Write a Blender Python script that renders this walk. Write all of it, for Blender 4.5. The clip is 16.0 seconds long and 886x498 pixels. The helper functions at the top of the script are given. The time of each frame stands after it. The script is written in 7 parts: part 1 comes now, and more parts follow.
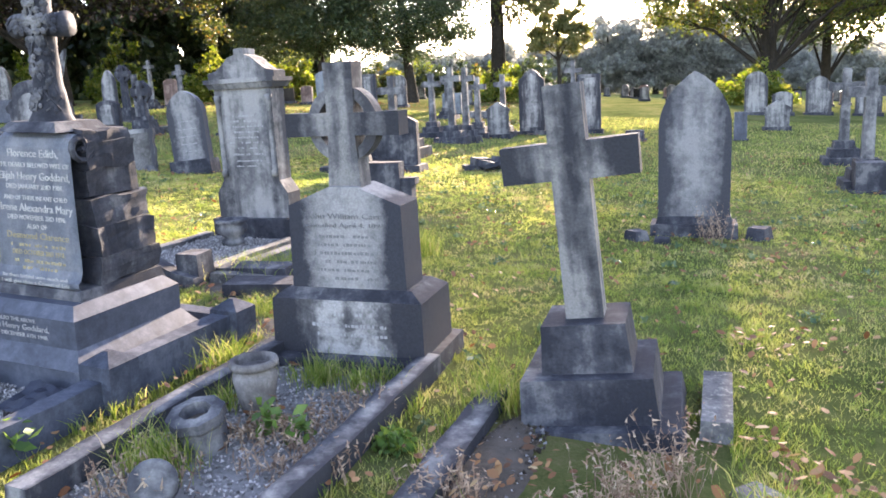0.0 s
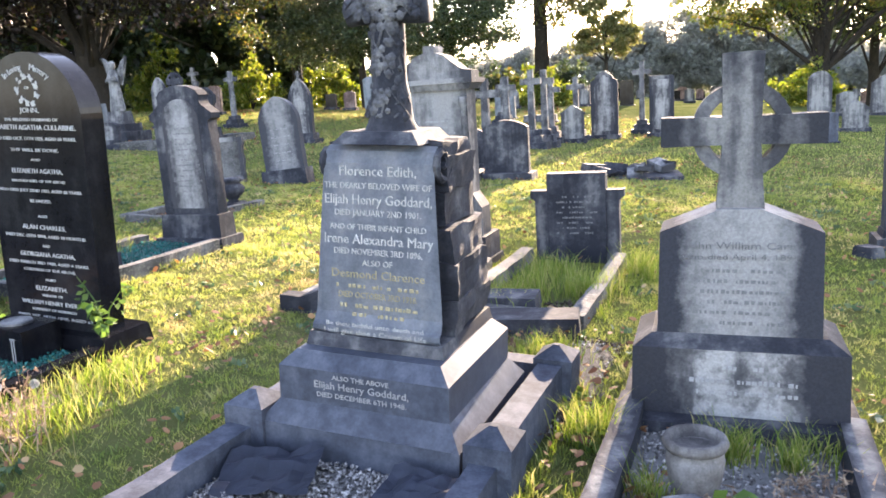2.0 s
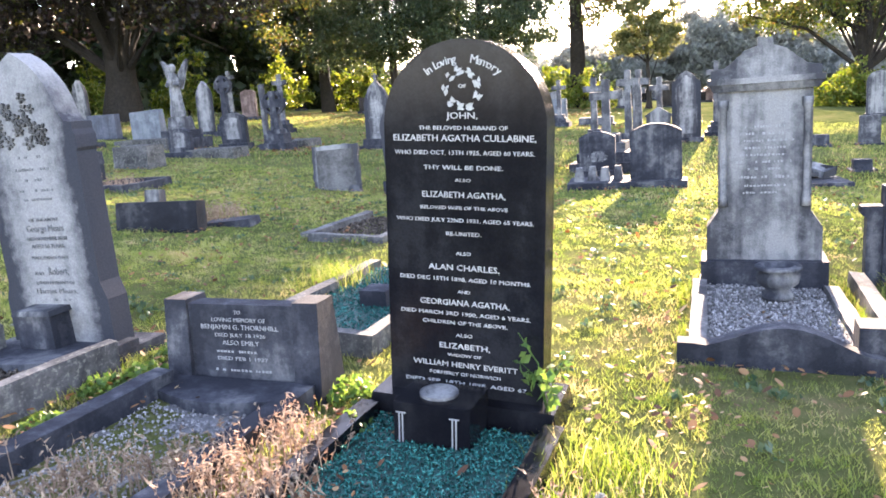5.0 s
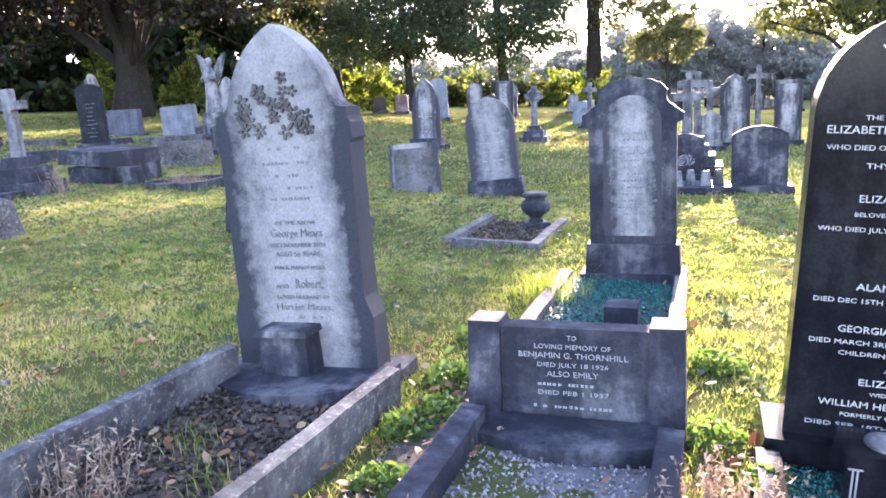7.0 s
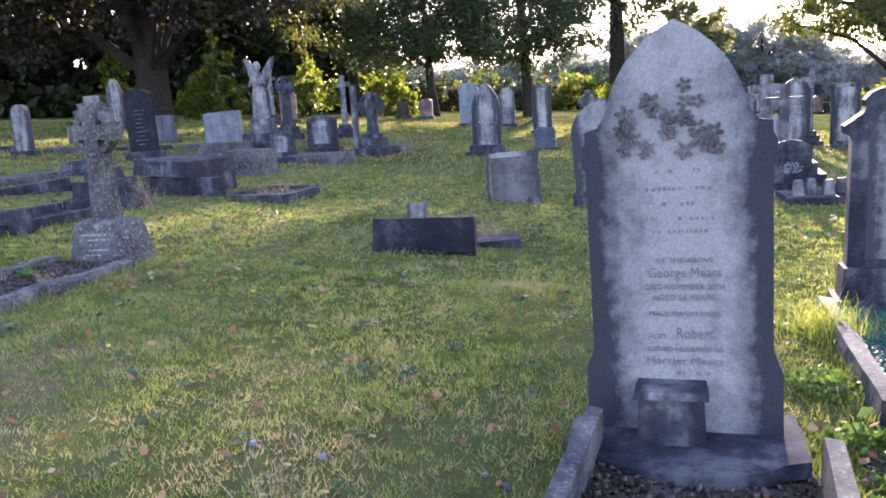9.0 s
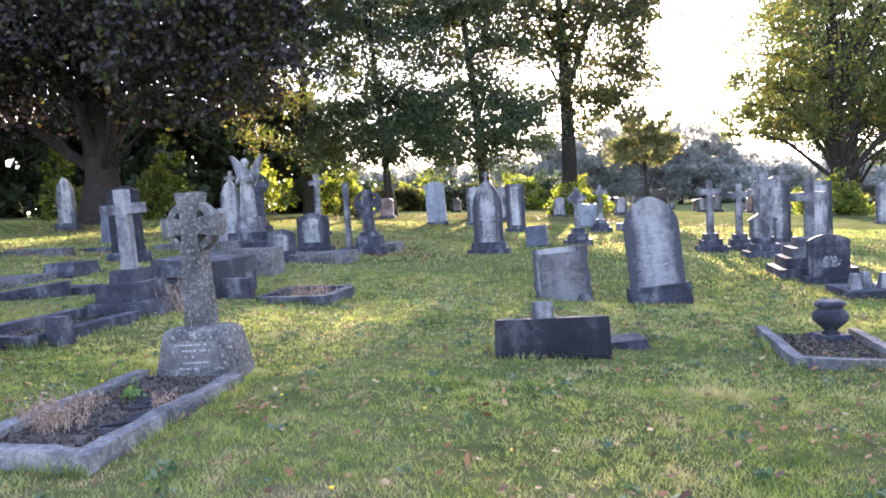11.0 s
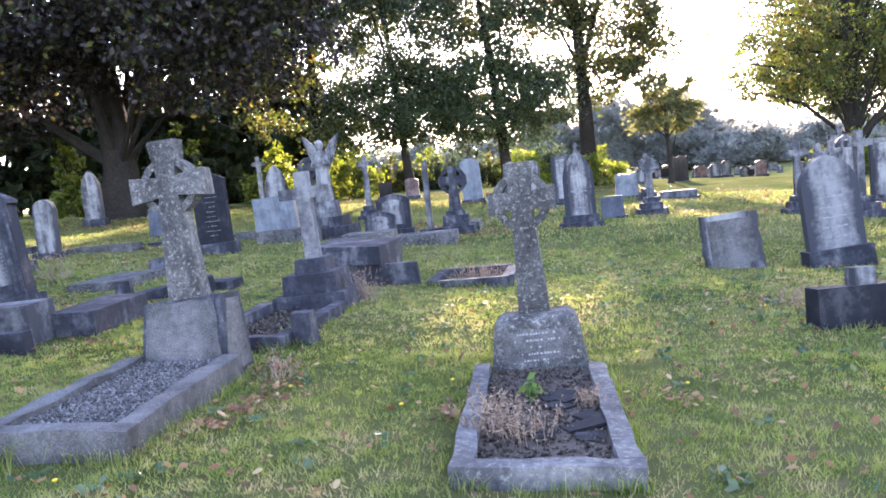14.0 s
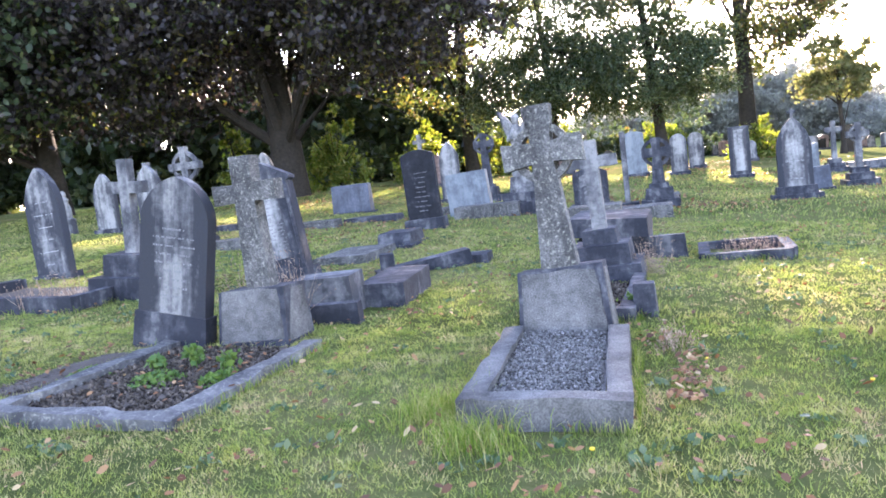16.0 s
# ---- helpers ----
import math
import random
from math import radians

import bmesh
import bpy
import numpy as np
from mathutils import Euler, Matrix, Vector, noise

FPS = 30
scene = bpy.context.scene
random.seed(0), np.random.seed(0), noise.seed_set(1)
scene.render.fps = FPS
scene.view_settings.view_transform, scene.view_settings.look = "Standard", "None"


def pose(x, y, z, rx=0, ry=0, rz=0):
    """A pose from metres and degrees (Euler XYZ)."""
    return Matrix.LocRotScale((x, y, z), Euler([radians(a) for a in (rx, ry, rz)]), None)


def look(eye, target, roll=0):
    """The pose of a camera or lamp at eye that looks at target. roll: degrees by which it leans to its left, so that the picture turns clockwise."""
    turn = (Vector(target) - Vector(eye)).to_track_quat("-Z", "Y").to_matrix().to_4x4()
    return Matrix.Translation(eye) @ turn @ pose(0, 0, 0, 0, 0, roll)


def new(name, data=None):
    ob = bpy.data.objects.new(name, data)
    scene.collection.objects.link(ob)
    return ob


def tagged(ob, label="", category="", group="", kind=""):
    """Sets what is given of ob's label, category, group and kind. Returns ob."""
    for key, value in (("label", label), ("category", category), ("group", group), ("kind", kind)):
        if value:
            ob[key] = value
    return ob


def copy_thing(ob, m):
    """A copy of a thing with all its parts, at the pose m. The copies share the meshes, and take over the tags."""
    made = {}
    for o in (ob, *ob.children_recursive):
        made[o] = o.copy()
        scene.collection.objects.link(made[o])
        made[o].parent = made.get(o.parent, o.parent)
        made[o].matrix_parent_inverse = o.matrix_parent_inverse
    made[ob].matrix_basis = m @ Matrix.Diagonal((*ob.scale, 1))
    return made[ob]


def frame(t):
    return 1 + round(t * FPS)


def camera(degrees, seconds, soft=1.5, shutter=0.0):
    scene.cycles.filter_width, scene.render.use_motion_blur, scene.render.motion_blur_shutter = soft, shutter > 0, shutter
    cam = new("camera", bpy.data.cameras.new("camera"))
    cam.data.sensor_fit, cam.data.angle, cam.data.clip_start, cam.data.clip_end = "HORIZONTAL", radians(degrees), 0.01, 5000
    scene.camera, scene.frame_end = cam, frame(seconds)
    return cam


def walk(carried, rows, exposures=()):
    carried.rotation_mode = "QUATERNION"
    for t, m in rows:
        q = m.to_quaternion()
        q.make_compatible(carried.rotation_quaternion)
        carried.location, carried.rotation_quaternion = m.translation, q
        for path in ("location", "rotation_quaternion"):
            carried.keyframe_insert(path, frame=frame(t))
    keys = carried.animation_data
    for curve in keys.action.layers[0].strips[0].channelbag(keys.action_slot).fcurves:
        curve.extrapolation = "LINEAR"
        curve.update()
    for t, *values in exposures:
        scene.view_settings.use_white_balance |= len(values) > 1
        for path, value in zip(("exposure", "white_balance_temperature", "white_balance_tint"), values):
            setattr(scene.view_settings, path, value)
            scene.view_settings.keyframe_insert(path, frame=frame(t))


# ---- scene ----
cam = camera(60.1, 16.0, soft=1.75)
METRES, EYE, TILT, LEAN, TURN = 15.0, 1.46, -12.0, 3.0, 0.0
ROWS = [
    (0.0, 0.0, 0.0, 0.0, 0.0, 0.0, -0.0),
    (0.5, -0.0274, 0.0113, 0.0011, 0.06, 0.12, 0.02),
    (1.0, -0.0556, 0.0257, 0.0067, 0.51, 0.22, 0.23),
    (1.5, -0.0863, 0.0366, 0.0094, 0.89, 0.45, 0.28),
    (2.0, -0.1117, 0.0521, 0.0097, 0.98, 0.35, 0.46),
    (2.5, -0.1382, 0.0671, 0.015, 1.11, 0.16, 1.42),
    (3.0, -0.1669, 0.0775, 0.0188, 1.0, 0.23, 1.45),
    (3.5, -0.1917, 0.0891, 0.0183, 0.92, 0.17, 1.38),
    (4.0, -0.219, 0.0991, 0.0217, 0.95, 0.33, 1.46),
    (6.5, -0.3583, 0.1493, 0.0273, -1.21, 0.67, 0.28),
    (7.0, -0.3859, 0.1615, 0.0295, -1.23, 0.71, 0.38),
    (7.5, -0.4144, 0.1713, 0.0335, -1.32, 0.81, 0.32),
    (8.0, -0.4396, 0.187, 0.035, -1.78, 0.86, 0.31),
    (8.5, -0.4689, 0.1989, 0.037, -1.9, 0.93, 0.55),
    (9.0, -0.4991, 0.2078, 0.0416, -2.04, 0.98, 0.73),
    (11.5, -0.6444, 0.2773, 0.0489, -9.28, 9.77, 2.28),
    (12.0, -0.6711, 0.2868, 0.052, -10.16, 10.14, 2.46),
    (12.5, -0.7003, 0.3024, 0.0559, -10.15, 10.1, 2.74),
    (13.0, -0.7339, 0.3103, 0.058, -10.32, 9.67, 2.99),
    (13.5, -0.761, 0.3218, 0.0578, -10.73, 7.75, 3.75),
    (14.0, -0.7918, 0.335, 0.0617, -9.65, 6.7, 5.19),
    (14.5, -0.8262, 0.3426, 0.0638, -9.06, 6.74, 4.67),
    (15.0, -0.8553, 0.352, 0.0634, -6.14, 6.6, 4.12),
    (15.5, -0.8883, 0.3596, 0.0664, -1.5, 6.32, 4.5),
    (16.0, -0.9211, 0.3634, 0.0691, -1.45, 5.8, 4.52),
]
PATH = [(t, pose(0.076, 0, EYE, TILT, LEAN, TURN) @ pose(METRES * x, METRES * y, METRES * z, 90 + pitch, roll, yaw)) for t, x, y, z, yaw, pitch, roll in ROWS]
walk(cam, PATH, exposures=[(0.0, 3.22, 6600, 27), (4.0, 3.34, 6900, 26), (6.5, 3.6, 6050, 35), (9.0, 2.9, 6000, 35), (11.5, 3.42, 6100, 34), (13.5, 3.36, 6050, 35), (14.5, 3.55, 6000, 35), (16.0, 3.78, 6150, 32)])

# ---- light ----
SUN_AZ, SUN_EL = 20.2, 12.7   # degrees to the right of +y, and above the horizon
world = bpy.data.worlds.new("sky")
scene.world = world
world.use_nodes = True
wn, wl = world.node_tree.nodes, world.node_tree.links
sky = wn.new("ShaderNodeTexSky")
sky.sky_type, sky.sun_disc = "NISHITA", False
sky.sun_elevation, sky.sun_rotation = radians(SUN_EL), radians(SUN_AZ)
sky.air_density, sky.dust_density, sky.ozone_density = 1.0, 0.6, 1.5
pale_sky = wn.new("ShaderNodeHueSaturation")   # thin high cloud takes most of the colour out of the sky
pale_sky.inputs["Saturation"].default_value = 0.85
wl.new(sky.outputs[0], pale_sky.inputs["Color"])
wl.new(pale_sky.outputs[0], wn["Background"].inputs[0])
wn["Background"].inputs[1].default_value = 0.14
sun_data = bpy.data.lights.new("sun", "SUN")
sun_data.energy, sun_data.angle, sun_data.color = 4.6, radians(0.6), (1.0, 0.86, 0.62)
sun = new("sun", sun_data)
sa, se = radians(SUN_AZ), radians(SUN_EL)
SUN_DIR = Vector((math.sin(sa) * math.cos(se), math.cos(sa) * math.cos(se), math.sin(se)))
sun.matrix_world = look(SUN_DIR * 100, (0, 0, 0))

# ---- materials ----


def node_mat(name):
    m = bpy.data.materials.new(name)
    m.use_nodes = True
    return m, m.node_tree.nodes, m.node_tree.links, m.node_tree.nodes["Principled BSDF"]


def ramp(n, stops):
    r = n.new("ShaderNodeValToRGB")
    e = r.color_ramp.elements
    e[0].position, e[0].color = stops[0][0], (*stops[0][1], 1)
    e[1].position, e[1].color = stops[-1][0], (*stops[-1][1], 1)
    for p, c in stops[1:-1]:
        e.new(p).color = (*c, 1)
    return r


def math_node(n, l, op, a, b=None, clamp=False):
    k = n.new("ShaderNodeMath")
    k.operation, k.use_clamp = op, clamp
    for i, v in enumerate((a, b)):
        if v is None:
            continue
        if isinstance(v, (int, float)):
            k.inputs[i].default_value = v
        else:
            l.new(v, k.inputs[i])
    return k.outputs[0]


def noise_node(n, l, vec, scale, detail=5, rough=0.6, stretch=None):
    if stretch:
        mp = n.new("ShaderNodeMapping")
        mp.inputs["Scale"].default_value = stretch
        l.new(vec, mp.inputs["Vector"])
        vec = mp.outputs[0]
    t = n.new("ShaderNodeTexNoise")
    t.inputs["Scale"].default_value, t.inputs["Detail"].default_value, t.inputs["Roughness"].default_value = scale, detail, rough
    l.new(vec, t.inputs["Vector"])
    return t.outputs["Fac"]


def shifted(n, l):
    """Object coordinates, shifted at random from thing to thing."""
    tc, oi = n.new("ShaderNodeTexCoord"), n.new("ShaderNodeObjectInfo")
    va = n.new("ShaderNodeVectorMath")
    va.operation = "ADD"
    sc = n.new("ShaderNodeVectorMath")
    sc.operation = "SCALE"
    sc.inputs[0].default_value = (37.0, 19.0, 11.0)
    l.new(oi.outputs["Random"], sc.inputs["Scale"])
    l.new(tc.outputs["Object"], va.inputs[0])
    l.new(sc.outputs[0], va.inputs[1])
    return tc, va.outputs[0]


def bump_node(n, l, height, strength, dist, b):
    k = n.new("ShaderNodeBump")
    k.inputs["Strength"].default_value, k.inputs["Distance"].default_value = strength, dist
    l.new(height, k.inputs["Height"])
    l.new(k.outputs[0], b.inputs["Normal"])


def stone(name, dark, mid, pale, edge=0.0, bias=0.0, streak=0.35, blotch=0.9, rough=0.85, speck=0.25, lichen=0.0, bump=0.5, spec=0.28):
    """Weathered stone: soot and algae towards the edges and in run-off streaks, paler washed middle, grain and lichen."""
    m, n, l, b = node_mat(name)
    tc, v = shifted(n, l)
    big = noise_node(n, l, v, 2.6, 6, 0.65)
    run = noise_node(n, l, v, 1.0, 3, 0.55, (9, 9, 0.8))
    fine = noise_node(n, l, v, 90, 3, 0.7)
    mid_n = noise_node(n, l, v, 17, 5, 0.7)
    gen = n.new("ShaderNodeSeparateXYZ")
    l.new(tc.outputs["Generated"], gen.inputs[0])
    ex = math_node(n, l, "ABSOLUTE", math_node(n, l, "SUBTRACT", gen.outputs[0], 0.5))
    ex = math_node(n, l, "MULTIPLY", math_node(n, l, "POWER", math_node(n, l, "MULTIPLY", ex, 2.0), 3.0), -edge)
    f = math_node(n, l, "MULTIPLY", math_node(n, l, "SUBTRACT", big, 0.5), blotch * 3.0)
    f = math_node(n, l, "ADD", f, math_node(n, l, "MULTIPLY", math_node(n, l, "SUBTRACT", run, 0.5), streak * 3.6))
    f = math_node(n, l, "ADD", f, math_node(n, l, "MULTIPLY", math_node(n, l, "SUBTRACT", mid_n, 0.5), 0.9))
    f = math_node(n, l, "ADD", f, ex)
    f = math_node(n, l, "ADD", f, 0.5 + bias, True)
    r = ramp(n, [(0.12, dark), (0.5, mid), (0.85, pale)])
    l.new(f, r.inputs[0])
    sp = ramp(n, [(0.3, (1 - speck,) * 3), (0.7, (1 + speck * 0.5,) * 3)])
    l.new(fine, sp.inputs[0])
    mx = n.new("ShaderNodeMix")
    mx.data_type, mx.blend_type = "RGBA", "MULTIPLY"
    mx.inputs[0].default_value = 1.0
    l.new(r.outputs[0], mx.inputs[6])
    l.new(sp.outputs[0], mx.inputs[7])
    out = mx.outputs[2]
    if lichen:
        li = noise_node(n, l, v, 34, 4, 0.75)
        lf = ramp(n, [(0.56, (0, 0, 0)), (0.63, (lichen,) * 3)])
        l.new(li, lf.inputs[0])
        m2 = n.new("ShaderNodeMix")
        m2.data_type = "RGBA"
        l.new(lf.outputs[0], m2.inputs[0])
        l.new(out, m2.inputs[6])
        m2.inputs[7].default_value = (0.46, 0.45, 0.36, 1)
        out = m2.outputs[2]
    l.new(out, b.inputs["Base Color"])
    b.inputs["Roughness"].default_value = rough
    b.inputs["Specular IOR Level"].default_value = spec
    h = math_node(n, l, "ADD", math_node(n, l, "MULTIPLY", fine, 0.5), mid_n)
    bump_node(n, l, h, bump, 0.006, b)
    return m


def plain(name, stops, scale=20, rough=0.8, bump=0.3, dist=0.004, metal=0.0, spec=None):
    m, n, l, b = node_mat(name)
    tc, v = shifted(n, l)
    a = noise_node(n, l, v, scale, 6, 0.7)
    big = noise_node(n, l, v, scale * 0.13, 4, 0.6)
    f = math_node(n, l, "ADD", math_node(n, l, "MULTIPLY", a, 0.6), math_node(n, l, "MULTIPLY", big, 0.4))
    r = ramp(n, stops)
    l.new(f, r.inputs[0])
    l.new(r.outputs[0], b.inputs["Base Color"])
    b.inputs["Roughness"].default_value, b.inputs["Metallic"].default_value = rough, metal
    if spec is not None:
        b.inputs["Specular IOR Level"].default_value = spec
    if bump:
        bump_node(n, l, a, bump, dist, b)
    return m


def island(name, stops, rough=0.6, translucent=0.0, patch=0.0):
    """For leaves, blades and chips: each piece takes its own tone; translucent lets light from behind through."""
    m, n, l, b = node_mat(name)
    g = n.new("ShaderNodeNewGeometry")
    f = g.outputs["Random Per Island"]
    if patch:
        pn = noise_node(n, l, g.outputs["Position"], 0.55, 4, 0.6)
        pf = noise_node(n, l, g.outputs["Position"], 3.6, 4, 0.65)
        both = math_node(n, l, "ADD", math_node(n, l, "MULTIPLY", pn, 2.0), math_node(n, l, "MULTIPLY", pf, 3.4))
        f = math_node(n, l, "ADD", math_node(n, l, "MULTIPLY", f, 1 - patch), math_node(n, l, "MULTIPLY", math_node(n, l, "SUBTRACT", both, 2.25), patch), True)
    r = ramp(n, stops)
    l.new(f, r.inputs[0])
    l.new(r.outputs[0], b.inputs["Base Color"])
    b.inputs["Roughness"].default_value = rough
    b.inputs["Specular IOR Level"].default_value = 0.25
    if translucent:
        t = n.new("ShaderNodeBsdfTranslucent")
        hs = n.new("ShaderNodeHueSaturation")
        hs.inputs["Saturation"].default_value, hs.inputs["Value"].default_value, hs.inputs["Hue"].default_value = 1.15, 2.6, 0.48
        l.new(r.outputs[0], hs.inputs["Color"])
        l.new(hs.outputs[0], t.inputs[0])
        mx = n.new("ShaderNodeMixShader")
        mx.inputs[0].default_value = translucent
        l.new(b.outputs[0], mx.inputs[1])
        l.new(t.outputs[0], mx.inputs[2])
        l.new(mx.outputs[0], n["Material Output"].inputs[0])
    return m


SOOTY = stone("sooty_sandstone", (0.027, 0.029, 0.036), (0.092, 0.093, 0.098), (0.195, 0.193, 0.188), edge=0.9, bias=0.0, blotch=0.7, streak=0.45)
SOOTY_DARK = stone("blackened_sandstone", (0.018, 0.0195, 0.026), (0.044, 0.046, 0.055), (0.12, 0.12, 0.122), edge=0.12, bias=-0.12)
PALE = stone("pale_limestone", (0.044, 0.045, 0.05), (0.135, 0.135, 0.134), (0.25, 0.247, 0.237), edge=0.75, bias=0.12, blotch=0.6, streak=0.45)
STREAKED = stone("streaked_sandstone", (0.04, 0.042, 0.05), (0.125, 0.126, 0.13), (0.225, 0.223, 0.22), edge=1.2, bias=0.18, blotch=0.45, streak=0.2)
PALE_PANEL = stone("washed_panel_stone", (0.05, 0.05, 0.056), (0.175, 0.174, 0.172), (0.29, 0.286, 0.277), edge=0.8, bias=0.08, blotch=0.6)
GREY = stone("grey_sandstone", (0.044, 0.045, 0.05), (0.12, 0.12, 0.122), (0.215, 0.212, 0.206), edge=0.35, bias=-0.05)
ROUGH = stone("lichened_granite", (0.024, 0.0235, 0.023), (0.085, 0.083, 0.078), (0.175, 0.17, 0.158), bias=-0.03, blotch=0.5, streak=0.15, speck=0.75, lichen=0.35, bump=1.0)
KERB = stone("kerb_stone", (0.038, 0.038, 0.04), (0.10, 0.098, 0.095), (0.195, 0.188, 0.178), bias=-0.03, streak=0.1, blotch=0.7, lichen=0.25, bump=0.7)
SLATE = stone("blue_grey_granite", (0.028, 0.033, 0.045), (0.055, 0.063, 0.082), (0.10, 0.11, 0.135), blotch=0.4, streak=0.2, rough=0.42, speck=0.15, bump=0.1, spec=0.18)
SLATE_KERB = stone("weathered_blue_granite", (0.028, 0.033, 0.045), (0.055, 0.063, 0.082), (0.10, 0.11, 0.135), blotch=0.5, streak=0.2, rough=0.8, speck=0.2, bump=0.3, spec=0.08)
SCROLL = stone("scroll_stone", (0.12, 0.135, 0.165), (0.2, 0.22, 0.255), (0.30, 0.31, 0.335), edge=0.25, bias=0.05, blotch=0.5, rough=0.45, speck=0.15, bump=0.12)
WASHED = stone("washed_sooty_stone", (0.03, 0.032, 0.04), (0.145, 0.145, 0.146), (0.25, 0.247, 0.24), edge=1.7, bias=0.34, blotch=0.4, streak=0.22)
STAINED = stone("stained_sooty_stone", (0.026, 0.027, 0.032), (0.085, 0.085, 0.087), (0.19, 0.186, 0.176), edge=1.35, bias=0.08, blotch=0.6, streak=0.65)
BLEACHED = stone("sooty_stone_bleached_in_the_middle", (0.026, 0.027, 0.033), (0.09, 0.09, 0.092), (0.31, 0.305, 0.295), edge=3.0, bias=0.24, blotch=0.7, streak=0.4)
GRANULAR = stone("granular_grey_stone", (0.04, 0.039, 0.0375), (0.105, 0.1025, 0.097), (0.17, 0.164, 0.155), edge=0.25, bias=0.05, blotch=0.45, streak=0.06, speck=0.6, bump=0.9)
BLACKENED = stone("soot_black_stone", (0.006, 0.0065, 0.009), (0.013, 0.014, 0.018), (0.05, 0.05, 0.053), bias=-0.1, blotch=0.6, streak=0.2, bump=0.6)
BLACK = stone("polished_black_granite", (0.006, 0.006, 0.008), (0.010, 0.010, 0.012), (0.018, 0.018, 0.02), rough=0.16, speck=0.3, bump=0.015, spec=0.13)
BLUISH = stone("grey_blue_granite", (0.075, 0.088, 0.102), (0.112, 0.132, 0.149), (0.16, 0.178, 0.195), rough=0.45, bump=0.05)
BROWN = stone("brown_granite", (0.06, 0.035, 0.03), (0.12, 0.075, 0.065), (0.2, 0.14, 0.12), rough=0.5, bump=0.1)
LETTER = plain("white_lettering", [(0.3, (0.28, 0.275, 0.26)), (0.7, (0.55, 0.54, 0.51))], 60, 0.7, 0)
GILT = plain("gilt_lettering", [(0.3, (0.20, 0.17, 0.10)), (0.7, (0.42, 0.36, 0.22))], 60, 0.6, 0)
LEAD = plain("dark_lead_lettering", [(0.3, (0.07, 0.07, 0.075)), (0.7, (0.18, 0.18, 0.18))], 60, 0.7, 0)
FADED = plain("faded_lettering", [(0.3, (0.17, 0.17, 0.172)), (0.7, (0.34, 0.34, 0.335))], 60, 0.8, 0)
BARK = plain("bark", [(0.3, (0.010, 0.009, 0.008)), (0.7, (0.045, 0.038, 0.03))], 9, 0.95, 1.0, 0.05, spec=0.1)
EARTH = plain("bare_earth", [(0.3, (0.03, 0.024, 0.018)), (0.7, (0.10, 0.08, 0.06))], 14, 0.95, 0.8, 0.02)
GRIT = plain("grey_grit", [(0.3, (0.07, 0.068, 0.066)), (0.7, (0.20, 0.195, 0.19))], 60, 0.9, 0.8, 0.01)
GREEN_BED = plain("green_glass_bed", [(0.3, (0.004, 0.03, 0.026)), (0.7, (0.01, 0.09, 0.075))], 60, 0.4, 0.8, 0.01)
SHEETING = plain("dark_weed_membrane", [(0.3, (0.02, 0.025, 0.04)), (0.7, (0.045, 0.055, 0.085))], 12, 0.6, 0.4, 0.01)
GREY_CHIPS = island("dull_grey_chips", [(0.0, (0.05, 0.047, 0.043)), (0.5, (0.13, 0.125, 0.115)), (1.0, (0.26, 0.25, 0.235))], 0.9)
CLODS = island("soil_clods", [(0.0, (0.02, 0.016, 0.012)), (0.6, (0.07, 0.055, 0.04)), (1.0, (0.16, 0.13, 0.10))], 0.95)
CHIPS = island("stone_chips", [(0.0, (0.10, 0.095, 0.09)), (0.5, (0.26, 0.25, 0.24)), (1.0, (0.48, 0.46, 0.44))], 0.85)
GLASS_CHIPS = island("green_glass_chips", [(0.0, (0.006, 0.045, 0.04)), (0.6, (0.015, 0.13, 0.11)), (1.0, (0.05, 0.26, 0.22))], 0.15)
BLADE = island("grass_blades", [(0.0, (0.06, 0.10, 0.026)), (0.3, (0.14, 0.185, 0.045)), (0.58, (0.21, 0.23, 0.072)), (0.8, (0.28, 0.265, 0.115)), (1.0, (0.38, 0.28, 0.16))], 0.55, 0.33, 0.6)
LONG_BLADE = island("long_grass", [(0.0, (0.06, 0.11, 0.018)), (0.6, (0.14, 0.19, 0.04)), (1.0, (0.30, 0.27, 0.12))], 0.55, 0.35)
STRAW = island("dry_weeds", [(0.0, (0.12, 0.08, 0.055)), (0.5, (0.23, 0.17, 0.12)), (1.0, (0.36, 0.29, 0.21))], 0.8, 0.15)
FALLEN = island("fallen_leaves", [(0.0, (0.07, 0.035, 0.018)), (0.5, (0.18, 0.085, 0.035)), (0.85, (0.27, 0.15, 0.065)), (1.0, (0.36, 0.27, 0.14))], 0.7, 0.1)
LEAF = island("green_leaves", [(0.0, (0.022, 0.036, 0.010)), (0.5, (0.045, 0.06, 0.016)), (0.85, (0.085, 0.085, 0.022)), (1.0, (0.09, 0.06, 0.022))], 0.5, 0.33)
LEAF_DARK = island("dark_green_leaves", [(0.0, (0.018, 0.032, 0.014)), (0.7, (0.034, 0.052, 0.022)), (1.0, (0.06, 0.072, 0.026))], 0.4, 0.22)
LEAF_COPPER = island("copper_beech_leaves", [(0.0, (0.012, 0.010, 0.0105)), (0.6, (0.027, 0.021, 0.02)), (0.93, (0.04, 0.034, 0.021)), (1.0, (0.08, 0.09, 0.02))], 0.5, 0.12)
# brighter copy of the green leaves, with sunlight put into the colour
LEAF_SUNLIT = island("green_leaves_sunlit_tone", [(0.0, (0.045, 0.075, 0.012)), (0.6, (0.085, 0.115, 0.02)), (1.0, (0.14, 0.145, 0.035))], 0.5, 0.38)
LEAF_AUTUMN = island("yellowing_leaves", [(0.0, (0.05, 0.065, 0.022)), (0.5, (0.085, 0.095, 0.034)), (1.0, (0.12, 0.11, 0.048))], 0.5, 0.36)
